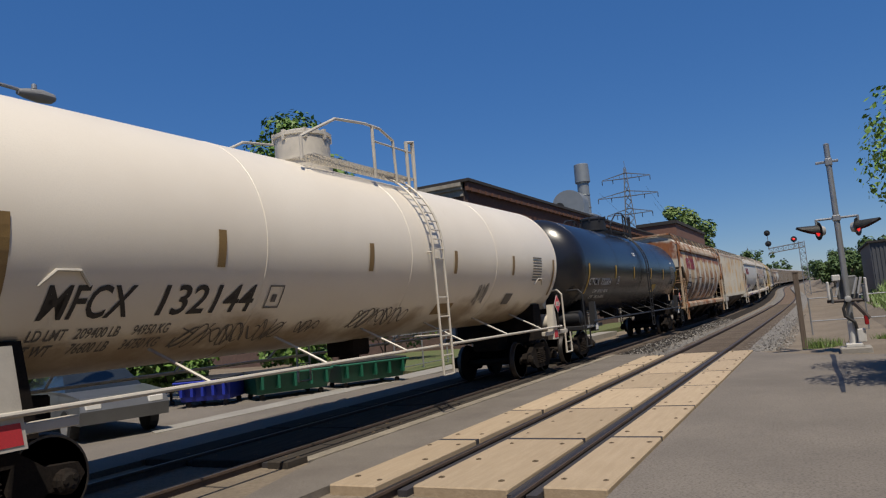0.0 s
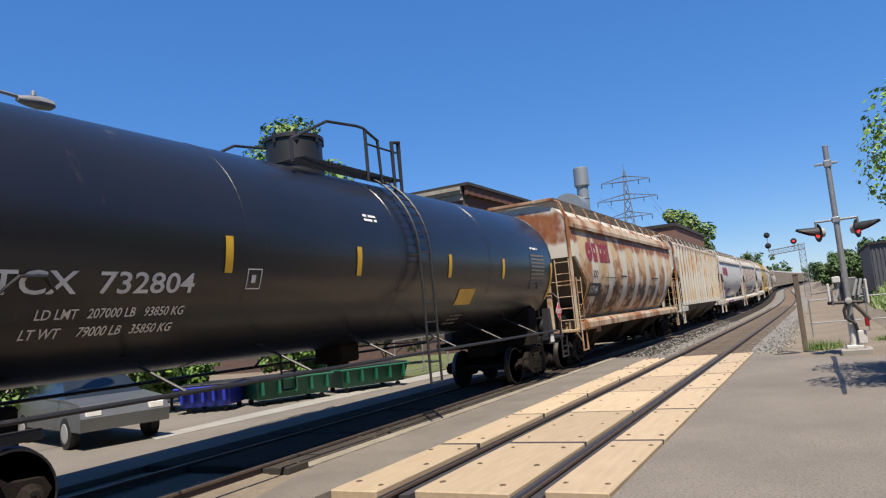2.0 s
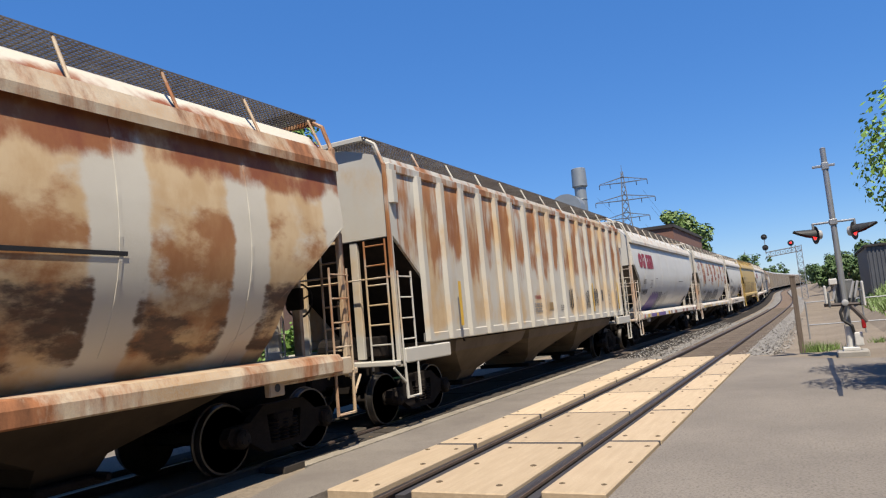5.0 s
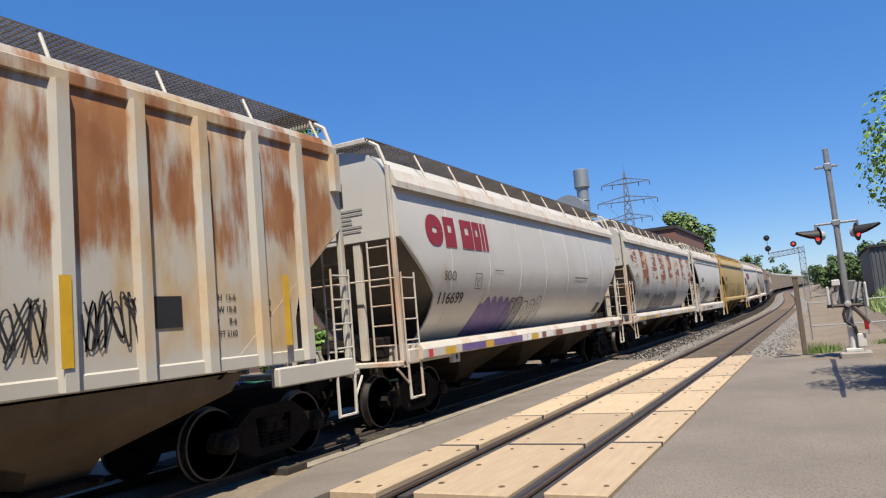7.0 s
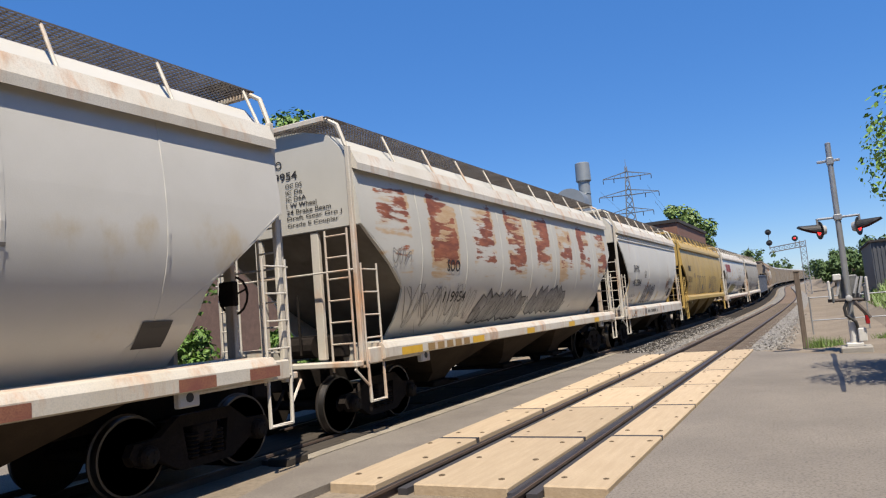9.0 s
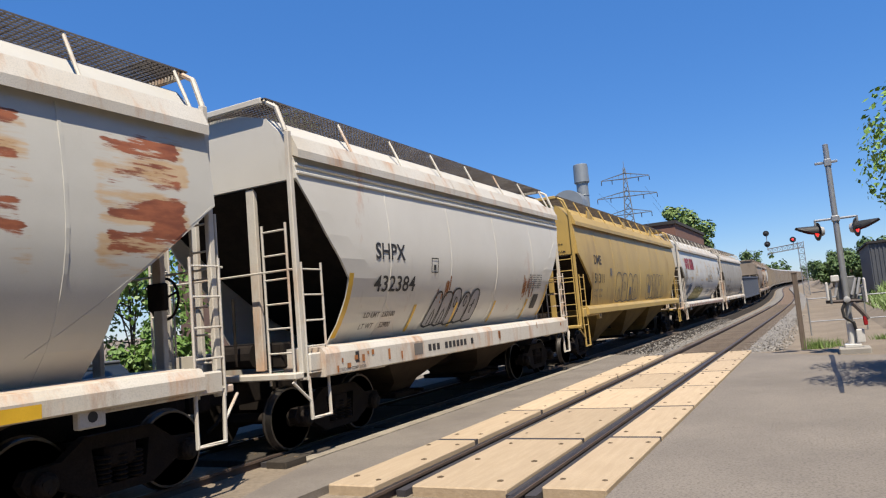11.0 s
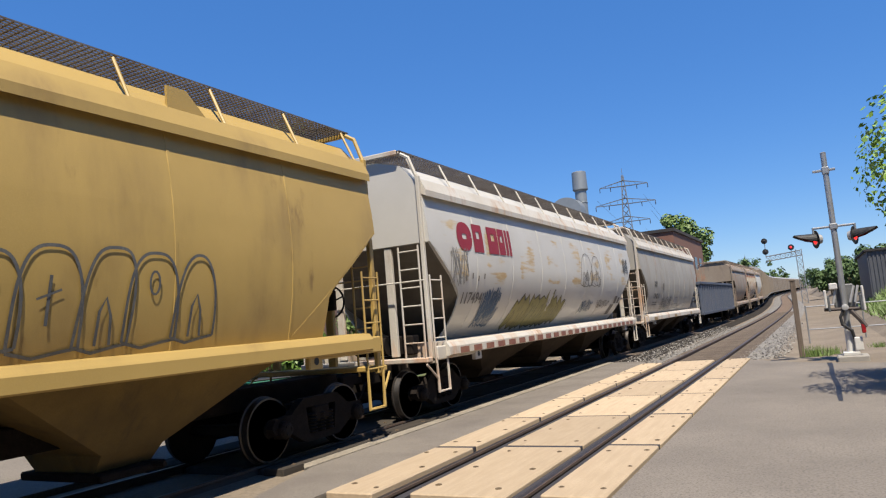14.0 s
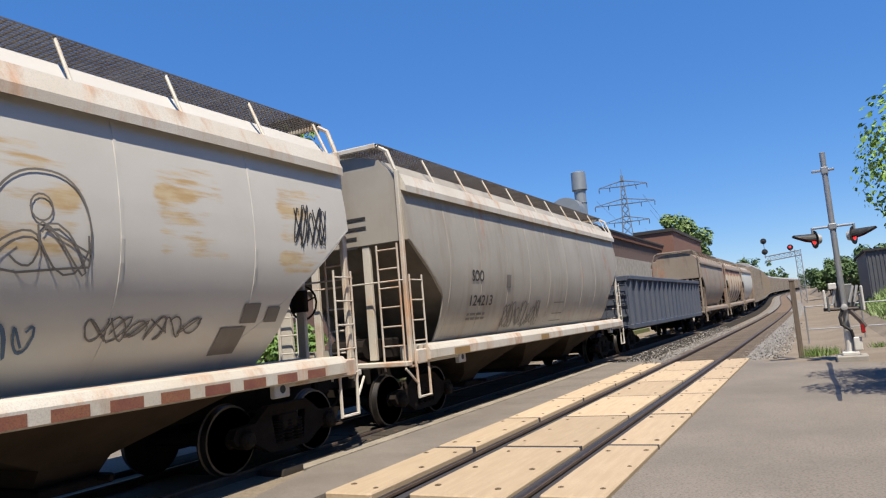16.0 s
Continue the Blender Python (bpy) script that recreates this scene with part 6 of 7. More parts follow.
def tree(label, x, y, z0, top, radius, count, size, seed, material=LEAF, bole=0.35, squash=1.0, trunk_r=0.22):
    t = thing("tree", label, "tree", pose(x, y, z0))
    rnd = random.Random(seed)
    h = top - z0
    rz = h * (1 - bole) / 2
    centre = Vector((0, 0, h - rz))
    bm = bmesh.new()
    cs = leaves(bm, centre, (radius * 0.85, radius * 0.85 * squash, rz * 0.85), count, size, rnd, 30 if count < 20000 else 60)
    part("crown", bm, material, t)
    bm = bmesh.new()
    pts = [Vector((0, 0, -0.1)), Vector((0.05, 0.02, h * bole * 0.6)), Vector((-0.04, 0.05, h * bole * 1.1)), Vector((0.03, 0, h * 0.62))]
    for i, (a, b) in enumerate(zip(pts, pts[1:])):
        rod(bm, a, b, trunk_r * (1 - 0.25 * i), trunk_r * (0.75 - 0.25 * i), 10)
    part("trunk", bm, BARK, t)
    bm = bmesh.new()
    for c, r in cs[::2]:
        a = pts[2].lerp(pts[3], rnd.uniform(0, 0.8))
        m = a.lerp(centre + c, 0.5) + Vector((0, 0, -0.15))
        rod(bm, a, m, trunk_r * 0.32, trunk_r * 0.2, 6)
        rod(bm, m, centre + c, trunk_r * 0.2, trunk_r * 0.06, 6)
    part("branchwork", bm, BARK, t)
    return t


tree("leafy green maple tree beside the brick building", -16.9, 20.5, 0, 9.75, 2.75, 14000, 0.13, 1, bole=0.3)
tree("tall light green tree behind the brick building", -18.9, 121, 0.6, 17.2, 5.2, 11000, 0.34, 2, LEAF_LIGHT, bole=0.3, trunk_r=0.4)
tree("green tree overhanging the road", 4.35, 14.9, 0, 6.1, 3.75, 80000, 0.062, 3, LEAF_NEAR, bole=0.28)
# shrubs past the tracks; the last two are unseen, added to block light
for i, (x, y, top, r) in enumerate(((-17.2, 10.5, 2.6, 1.6), (-16.6, 14.2, 2.4, 1.5), (-15.6, 18.6, 2.3, 1.5), (-16.8, 7.0, 2.5, 1.6), (-20.5, 6.5, 7.2, 3.2), (-21.5, 11.5, 7.0, 3.2), (-20.4, 16.0, 6.4, 3.0), (-17.6, 27, 5.0, 2.6), (-24.0, 2.0, 7.2, 3.4), (-23, -4, 7.2, 3.4))):
    tree("bushy green shrub past the tracks", x, y, 0, top, r, 5200, 0.11, 20 + i, LEAF_LIGHT if i in (5, 7) else LEAF, bole=0.02, trunk_r=0.08)
for i, (x, y, top, r) in enumerate(((3.4, 95, 5.6, 2.5), (5.6, 88, 7.0, 2.8), (1.9, 130, 6.3, 3.4), (4.9, 150, 9.0, 4.0), (1.2, 190, 7.5, 4.0))):
    tree("green trackside tree by the sheds", x, y, rise(y), top, r, 3500, 0.28, 40 + i, LEAF_FAR, bole=0.12, trunk_r=0.15)
# distant woods
bm = bmesh.new()
rw = random.Random(77)
for i in range(60):
    if i < 16:
        x, y, h, r = -38 + i * 1.7 + rw.uniform(-2, 2), 330 + rw.uniform(-10, 20), 7 + 9 * math.sin(math.pi * (i + 0.5) / 16) + rw.uniform(-1, 1), 4.5
    else:
        x, y, h, r = rw.uniform(-130, -22) if i % 2 else rw.uniform(-8, 70), rw.uniform(430, 560), rw.uniform(6, 13), 7
    leaves(bm, (x, y, rise(y) - 1 + h * 0.5), (r, r, h * 0.55), 420, 0.8, rw, 10)
tagged(part("distant_woods", bm, LEAF_FAR), "distant green woods along the horizon", "woods", kind="stuff")
# Tree belt out of view, added to screen off low sky light.
bm = bmesh.new()
for i in range(46):
    if i < 26:
        x, y, h = 13.5 + rw.uniform(-1, 3), -38 + i * 2.7, rw.uniform(10, 13.5)
    else:
        x, y, h = -46 + (i - 26) * 3.3, -30 + rw.uniform(-2, 3), rw.uniform(7, 10)
    leaves(bm, (x, y, h * 0.48), (2.6, 2.6, h * 0.52), 1300, 0.42, rw, 18)
tagged(part("tree_belt", bm, LEAF_FAR), "unseen green tree belt added round the crossing to cut light", "woods", kind="stuff")
# grass tufts
bm = bmesh.new()
for cx, cy, n, hh in ((-0.35, 24.6, 160, 0.35), (0.1, 25.4, 120, 0.25), (-0.2, 25.0, 90, 0.3), (1.6, 27, 120, 0.2)):
    for i in range(n):
        x, y, a = cx + rw.gauss(0, 0.16), cy + rw.gauss(0, 0.2), rw.uniform(0, 6.28)
        h = hh * rw.uniform(0.4, 1)
        bm.faces.new([bm.verts.new((x - 0.012 * math.cos(a), y - 0.012 * math.sin(a), -0.2)), bm.verts.new((x + 0.012 * math.cos(a), y + 0.012 * math.sin(a), -0.2)), bm.verts.new((x + rw.gauss(0, 0.08), y + rw.gauss(0, 0.08), h - 0.14))])
for i in range(2600):
    x, y = rw.uniform(2.6, 9), rw.uniform(38, 66)
    h = rw.uniform(0.2, 0.6)
    z = soil(x, y)
    bm.faces.new([bm.verts.new((x - 0.04, y, z)), bm.verts.new((x + 0.04, y, z)), bm.verts.new((x + rw.gauss(0, 0.2), y + rw.gauss(0, 0.2), z + h))])
tagged(part("grass", bm, LEAF_LIGHT), "rough green and dry trackside grass", "grass", kind="stuff")


# ---- crossing signal ----
def crossing_signal(x, y):
    s = thing("crossing_signal", "galvanised level-crossing signal mast with two red hooded lamps", "crossing signal", pose(x, y, 0))
    bm = bmesh.new()
    rod(bm, (0, 0, 0.2), (0, 0, 5.52), 0.08, 0.072, 16)
    lathe(bm, [(0, 0.07), (0.05, 0.075), (0.07, 0.04)], (0, 0, 5.5), (0, 0, 1), 16)
    part("mast", bm, GALV, s, smooth=True)
    bm = bmesh.new()
    soft_box(bm, -0.32, 0.24, -0.05, 0.05, 5.03, 5.09, 0.01)
    soft_box(bm, -0.09, 0.09, -0.09, 0.09, 4.95, 5.15, 0.02)
    part("bracket", bm, GALV, s)
    bm = bmesh.new()
    rod(bm, (-0.5, 0, 3.5), (0.5, 0, 3.5), 0.032, n=10)
    soft_box(bm, -0.1, 0.1, -0.1, 0.1, 3.42, 3.58, 0.02)
    for sg in (-1, 1):
        rod(bm, (sg * 0.5, 0, 3.52), (sg * 0.5, 0, 3.28), 0.03, n=8)
    part("crossarm", bm, GALV, s)
    for sg in (-1, 1):
        c = (sg * 0.46, 0, 3.2)
        ax = Vector((sg * 0.92, -0.38, 0)).normalized()
        bm = bmesh.new()
        lathe(bm, [(-0.16, 0.05), (-0.14, 0.12), (-0.03, 0.155), (0.02, 0.16)], c, ax, 20)
        lamp = part("lamp_housing", bm, ALU, s, smooth=True)
        bm = bmesh.new()
        lathe(bm, [(0.0, 0.25), (0.012, 0.25)], c, ax, 24)
        part("backing_disc", bm, BLACK, lamp)
        bm = bmesh.new()
        lathe(bm, [(0.014, 0.145), (0.03, 0.12), (0.04, 0.05)], c, ax, 20)
        part("lens", bm, RED_LENS, lamp)
        bm = bmesh.new()
        u = Vector((0, 0, 1))
        v = ax.cross(u)
        rows = []
        for d, lo in ((0.0, -0.5), (0.2, -0.2), (0.42, 0.35), (0.56, 0.8)):
            rows.append([bm.verts.new(Vector(c) + ax * d + (u * math.sin(a) + v * math.cos(a)) * rr) for rr in (0.165, 0.155) for a in ([lo + (math.pi - 2 * lo) * i / 12 for i in range(13)] if rr > 0.16 else [math.pi - lo - (math.pi - 2 * lo) * i / 12 for i in range(13)])])
        skin(bm, rows)
        part("hood", bm, BLACK, lamp)
    bm = bmesh.new()
    soft_box(bm, -0.24, 0.27, 0.09, 0.38, 1.28, 1.92, 0.03)
    part("gate_mechanism", bm, surface("dark_grey_casing", (0.10, 0.105, 0.11), (0.17, 0.17, 0.17), size=5, rough=0.5), s)
    for a, b, z0, z1, nm in ((-0.47, -0.40, 1.30, 1.80, "counterweight"), (0.42, 0.48, 1.18, 1.84, "counterweight"), (-0.32, -0.12, 1.80, 1.97, "junction_box")):
        bm = bmesh.new()
        soft_box(bm, a, b, -0.16, 0.16, z0, z1, 0.02)
        part(nm, bm, WHITE_CASING, s)
    for a, b in ((-0.24, -0.15), (0.15, 0.27), (0.27, 0.36)):
        bm = bmesh.new()
        pipe(bm, [(a - 0.02, -0.06, 1.42), (b, -0.04, 1.86)], 0.035, 6)
        part("strut", bm, ALU, s)
    for a in (-0.40, 0.36):
        bm = bmesh.new()
        soft_box(bm, a, a + 0.06, -0.14, 0.1, 1.2, 1.62, 0.02)
        part("bracket_plate", bm, DARK_STEEL, s)
    bm = bmesh.new()
    lathe(bm, [(-0.1, 0.085), (0.1, 0.085), (0.11, 0.06)], (0, -0.10, 1.30), (0, -1, 0), 14)
    part("hub", bm, ALU, s, smooth=True)
    bm = bmesh.new()
    rod(bm, (-0.5, -0.05, 1.27), (0.5, -0.05, 1.24), 0.045)
    pipe(bm, [(0.12, -0.22, 1.2), (0.3, -0.25, 0.95), (0.42, -0.25, 0.75)], 0.06)
    part("gate_arm_stub", bm, surface("dark_rusty_casing", (0.07, 0.055, 0.05), rough=0.7), s)
    bm = bmesh.new()
    soft_box(bm, 0.3, 0.4, -0.3, -0.2, 0.6, 0.85, 0.02)
    part("red_tip_lamp", bm, DARK_LENS, s)
    bm = bmesh.new()
    pipe(bm, [(-0.02, -0.12, 1.3), (-0.14, -0.16, 1.05), (-0.12, -0.18, 0.85), (0.08, -0.16, 0.68), (0.12, -0.12, 0.45)], 0.04, 8)
    part("cable", bm, BLACK, s)
    bm = bmesh.new()
    rod(bm, (0, 0, 0.1), (0, 0, 0.72), 0.10, n=14)
    soft_box(bm, -0.2, 0.2, -0.2, 0.2, 0.02, 0.12, 0.02)
    soft_box(bm, 0.1, 0.3, -0.2, 0.02, 0.15, 0.5, 0.02)
    part("base", bm, surface("white_base_paint", (0.58, 0.57, 0.54), rough=0.6, rust=0.12), s)
    bm = bmesh.new()
    soft_box(bm, -0.35, 0.4, -0.4, 0.35, -0.3, 0.03, 0.03)
    part("footing", bm, CONCRETE, s)


crossing_signal(0.58, 21.9)

post = thing("wooden_post", "weathered brown wooden post beside the track", "post", pose(-0.68, 24.7, -0.25))
bm = bmesh.new()
soft_box(bm, -0.075, 0.075, -0.075, 0.075, -0.1, 2.42, 0.012)
part("shaft", bm, WOOD_POST, post)
bm = bmesh.new()
soft_box(bm, -0.09, 0.09, -0.09, 0.09, 2.42, 2.46, 0.01)
part("cap", bm, WOOD_POST, post)

fence = thing("pipe_fence", "low grey pipe railing along the gravel lot", "fence", pose(0, 32.6, 0))
for i in range(7):
    bm = bmesh.new()
    rod(bm, (-0.55 + 2.0 * i, 0, -0.5), (-0.55 + 2.0 * i, 0, 1.25), 0.03, n=8)
    part("fence_post", bm, GALV, fence)
for z in (0.28, 1.2):
    bm = bmesh.new()
    rod(bm, (-0.55, 0, z), (11.5, 0, z + 0.05), 0.024, n=8)
    part("fence_rail", bm, GALV, fence)

# sheds on the bank
shed = thing("trackside_shed", "dark grey corrugated metal shed on the bank", "shed", pose(3.55, 62, 1.0))
SHED = surface("dark_corrugated_metal", (0.10, 0.105, 0.115), (0.075, 0.08, 0.09), rough=0.6, metal=0.3, size=1)
bm = bmesh.new()
box(bm, 0.0, 9, 0, 14, -0.4, 3.5)
for i in range(34):
    box(bm, 0.1 + i * 0.26, 0.22 + i * 0.26, -0.05, 0.0, -0.3, 3.4)
part("wall", bm, SHED, shed)
bm = bmesh.new()
box(bm, -0.15, 9.2, -0.2, 14.2, 3.5, 3.65)
part("roof", bm, ROOFING, shed)
bm = bmesh.new()
box(bm, 2.6, 3.8, 4, 6, 3.65, 4.8)
part("roof_unit", bm, SHED, shed)

# ---- signal bridge ----
bridge = thing("signal_bridge", "steel lattice signal gantry over the tracks", "signal gantry", pose(-1.75, 112, rise(112) - 0.1))


def truss(bm, a, b, w, n, r=0.035, axis=Vector((0, 1, 0))):
    """A square lattice girder from a to b."""
    a, b = Vector(a), Vector(b)
    d = (b - a).normalized()
    u = axis
    v = d.cross(u).normalized()
    cs = [u * w / 2 * p + v * w / 2 * q for p, q in ((-1, -1), (1, -1), (1, 1), (-1, 1))]
    for c in cs:
        rod(bm, a + c, b + c, r, n=5)
    for i in range(n):
        p, q = a.lerp(b, i / n), a.lerp(b, (i + 1) / n)
        for j in range(4):
            rod(bm, p + cs[j], q + cs[(j + 1) % 4], r * 0.6, n=4)
            rod(bm, p + cs[j], p + cs[(j + 1) % 4], r * 0.6, n=4)


bm = bmesh.new()
truss(bm, (0, 0, 0), (0, 0, 7.6), 0.75, 9, 0.05)
part("mast", bm, GALV, bridge)
bm = bmesh.new()
truss(bm, (0.2, 0, 7.1), (-4.3, 0, 6.7), 0.7, 7, 0.05)
part("arm", bm, GALV, bridge)
for x, zs, mt in ((-4.25, (9.3, 7.75), BLACK), (-0.9, (8.0,), RED_LENS)):
    bm = bmesh.new()
    rod(bm, (x, 0, 6.8), (x, 0, zs[0] + 0.2), 0.05)
    stem = part("signal_stem", bm, GALV, bridge)
    for z in zs:
        bm = bmesh.new()
        lathe(bm, [(0, 0.42), (0.04, 0.42)], (x, -0.1, z), (0, -1, 0), 18)
        lathe(bm, [(0.04, 0.2), (0.4, 0.17)], (x, -0.1, z), (0, -1, 0), 12)
        part("signal_head", bm, BLACK, stem)
        bm = bmesh.new()
        lathe(bm, [(0.40, 0.15), (0.43, 0.1)], (x, -0.1, z), (0, -1, 0), 12)
        part("lens", bm, mt, stem)


# ---- power pylons ----
def pylon(x, y, z0, h, turn, label):
    p = thing("power_pylon", label, "pylon", pose(x, y, z0, 0, 0, turn), group="power pylons")
    bm = bmesh.new()
    w = lambda z: 3.4 * (1 - z / (h * 0.62)) + 1.1 if z < h * 0.62 else 1.1 * (1 - (z - h * 0.62) / (h * 0.40)) + 0.15
    lv = [h * f for f in (0, 0.14, 0.27, 0.38, 0.48, 0.56, 0.63, 0.69, 0.75, 0.81, 0.87, 0.93, 1.0)]
    for a, b in zip(lv, lv[1:]):
        for i in range(4):
            s, t = ((-1, -1), (1, -1), (1, 1), (-1, 1))[i], ((-1, -1), (1, -1), (1, 1), (-1, 1))[(i + 1) % 4]
            rod(bm, (s[0] * w(a), s[1] * w(a), a), (s[0] * w(b), s[1] * w(b), b), 0.17, n=4)
            rod(bm, (s[0] * w(a), s[1] * w(a), a), (t[0] * w(b), t[1] * w(b), b), 0.09, n=4)
            rod(bm, (t[0] * w(a), t[1] * w(a), a), (s[0] * w(b), s[1] * w(b), b), 0.06, n=4)
    rod(bm, (0, 0, h), (0, 0, h * 1.05), 0.08, n=4)
    part("tower", bm, DARK_STEEL, p)
    for z, l in ((h * 0.66, 6.2), (h * 0.79, 8.2), (h * 0.92, 6.6)):
        bm = bmesh.new()
        for sg in (-1, 1):
            for q in (-0.5, 0.5):
                rod(bm, (0, q, z), (sg * l, 0, z + 0.1), 0.11, n=4)
                rod(bm, (0, q, z + 1.6), (sg * l, 0, z + 0.2), 0.1, n=4)
            for f in (0.25, 0.5, 0.75):
                rod(bm, (sg * l * f, 0, z), (sg * l * f, 0, z + 1.6 * (1 - f) + 0.2), 0.05, n=4)
        arm = part("crossarm", bm, DARK_STEEL, p)
        bm = bmesh.new()
        for sg in (-1, 1):
            lathe(bm, [(0.15 * i, 0.16 if i % 2 else 0.06) for i in range(9)], (sg * l, 0, z - 1.2), (0, 0, 1), 6)
            lathe(bm, [(0.15 * i, 0.16 if i % 2 else 0.06) for i in range(9)], (sg * l * 0.55, 0, z - 1.2), (0, 0, 1), 6)
        part("insulator", bm, BLACK, arm)


pylon(-45.0, 200, 0, 39.4, 12, "tall grey lattice power pylon behind the factory")
pylon(-62, 460, 2, 36, 12, "far grey lattice power pylon on the skyline")
pylon(-60, 760, 5, 38, 12, "far grey lattice power pylon on the skyline")
bm = bmesh.new()
for z, l in ((23.5, 6.2), (28.4, 8.2), (33.2, 6.6)):
    for sg in (-1, 1):
        prev = None
        for i in range(17):
            f = i / 16
            q = Vector((-46.3 + (-62 + 46.3) * f + sg * l, 200 + 260 * f, z + 2 * f - 7 * 4 * f * (1 - f)))
            if prev:
                rod(bm, prev, q, 0.03, n=4)
            prev = q
tagged(part("power_cables", bm, BLACK), "thin dark power cables between the pylons", "power cables", kind="structure")

# ---- factory ----
factory = thing("brick_factory", "old dark brown brick factory with pale cornice", "factory building", pose(0, 0, 0))
bm = bmesh.new()
box(bm, -38, -16, 33.7, 88, -0.3, 8.55)
part("wall", bm, MORTAR, factory)
# brick courses stand proud of the mortar on the two faces in view
bm = bmesh.new()
rb = random.Random(3)
for k in range(40):
    z = 5.6 + k * 0.075
    y = 33.75 + (0.11 if k % 2 else 0)
    while y < 60:
        if rb.random() > 0.02:
            box(bm, -16.0, -15.985 + rb.uniform(-0.004, 0.006), y, y + 0.205, z, z + 0.063)
        y += 0.22
brick = part("bricks", bm, BRICK, factory)
tagged(brick, kind="stuff")
for z0, z1, out, mt in ((8.1, 8.22, 0.12, CORNICE), (8.22, 8.45, 0.06, CORNICE), (8.45, 8.62, 0.22, CORNICE), (8.62, 8.82, 0.34, CORNICE), (8.82, 8.98, 0.3, ROOFING)):
    bm = bmesh.new()
    box(bm, -38, -16 + out, 33.7 - out, 88 + out, z0, z1) if mt is ROOFING else box(bm, -38, -16.2, 33.7 - out, 33.7, z0, z1)
    part("cornice", bm, mt, factory)
bm = bmesh.new()
box(bm, -16.0, -15.8, 33.5, 88, 8.35, 8.82)
for i in range(60):
    box(bm, -15.8, -15.72, 33.8 + i * 0.9, 34.1 + i * 0.9, 8.3, 8.5)
part("parapet", bm, BRICK, factory)
for i in range(9):
    y = 38 + i * 5.4
    bm = bmesh.new()
    box(bm, -16.0, -15.94, y, y + 2.6, 2.4, 5.3)
    wdw = part("window", bm, surface("dirty_glass", (0.04, 0.05, 0.055), rough=0.2), factory)
    bm = bmesh.new()
    for q in range(5):
        box(bm, -15.95, -15.92, y + 0.65 * q - 0.03, y + 0.65 * q + 0.03, 2.4, 5.3)
    for q in range(4):
        box(bm, -15.95, -15.925, y, y + 2.6, 2.4 + 0.97 * q - 0.03, 2.4 + 0.97 * q + 0.03)
    part("window_frame", bm, CORNICE, wdw)
    bm = bmesh.new()
    box(bm, -16.0, -15.85, y - 0.1, y + 2.7, 2.25, 2.4)
    part("sill", bm, CORNICE, wdw)
bm = bmesh.new()
box(bm, -16.2, -15.9, 62, 88, 0, 6.6)
part("rendered_wall", bm, CORNICE, factory)

block = thing("brick_block", "taller brown brick block of the factory", "factory building", pose(0, 0, 0))
bm = bmesh.new()
box(bm, -19.4, -14.85, 90, 114, -0.3, 10.75)
part("wall", bm, surface("far_brick", (0.20, 0.10, 0.07), (0.14, 0.07, 0.05), size=3, rough=0.9, stretch=(1, 1, 5), fine=16, bump=0.5), block)
bm = bmesh.new()
box(bm, -19.6, -14.65, 89.8, 114.2, 10.75, 11.15)
part("parapet", bm, ROOFING, block)
for i in range(5):
    bm = bmesh.new()
    box(bm, -14.85, -14.8, 92 + i * 4.3, 94.2 + i * 4.3, 5.5, 8.2)
    part("window", bm, surface("dark_pane", (0.05, 0.055, 0.06), rough=0.25), block)

# roof plant
stack = thing("exhaust_stack", "grey-blue sheet-metal exhaust stack on the factory roof", "chimney", pose(-17.25, 60, 8.9))
bm = bmesh.new()
lathe(bm, [(0, 0.5), (3.35, 0.5), (3.5, 0.66), (5.05, 0.62), (5.1, 0.55)], (0, 0, 0), (0, 0, 1), 24)
part("flue", bm, DUCT, stack, smooth=True)
for z in (1.2, 2.3, 3.42):
    bm = bmesh.new()
    lathe(bm, [(0, 0.53), (0.03, 0.55), (0.06, 0.53)], (0, 0, z), (0, 0, 1), 24)
    part("band", bm, DUCT, stack)
fan = thing("roof_fan", "rounded grey metal fan housing on the factory roof", "ventilation unit", pose(-18.1, 58.6, 8.9))
bm = bmesh.new()
rows = []
for y in (-0.75, 0.75):
    pr = [(1.35 * math.cos(a), 1.55 + 1.15 * math.sin(a)) for a in [math.pi * i / 14 for i in range(15)]]
    rows.append([bm.verts.new((px, y, pz)) for px, pz in [(1.35, 0.3)] + pr + [(-1.35, 0.9), (-0.6, 0.3)]])
skin(bm, rows)
part("housing", bm, DUCT, fan)
bm = bmesh.new()
lathe(bm, [(0, 0.42), (0.05, 0.42), (0.05, 0.3)], (-0.75, -0.75, 1.3), (0, -1, 0), 20)
part("inlet", bm, BLACK, fan)
bm = bmesh.new()
soft_box(bm, -1.5, 2.2, -1.2, 1.2, 0, 0.35, 0.04)
part("curb", bm, DUCT, fan)

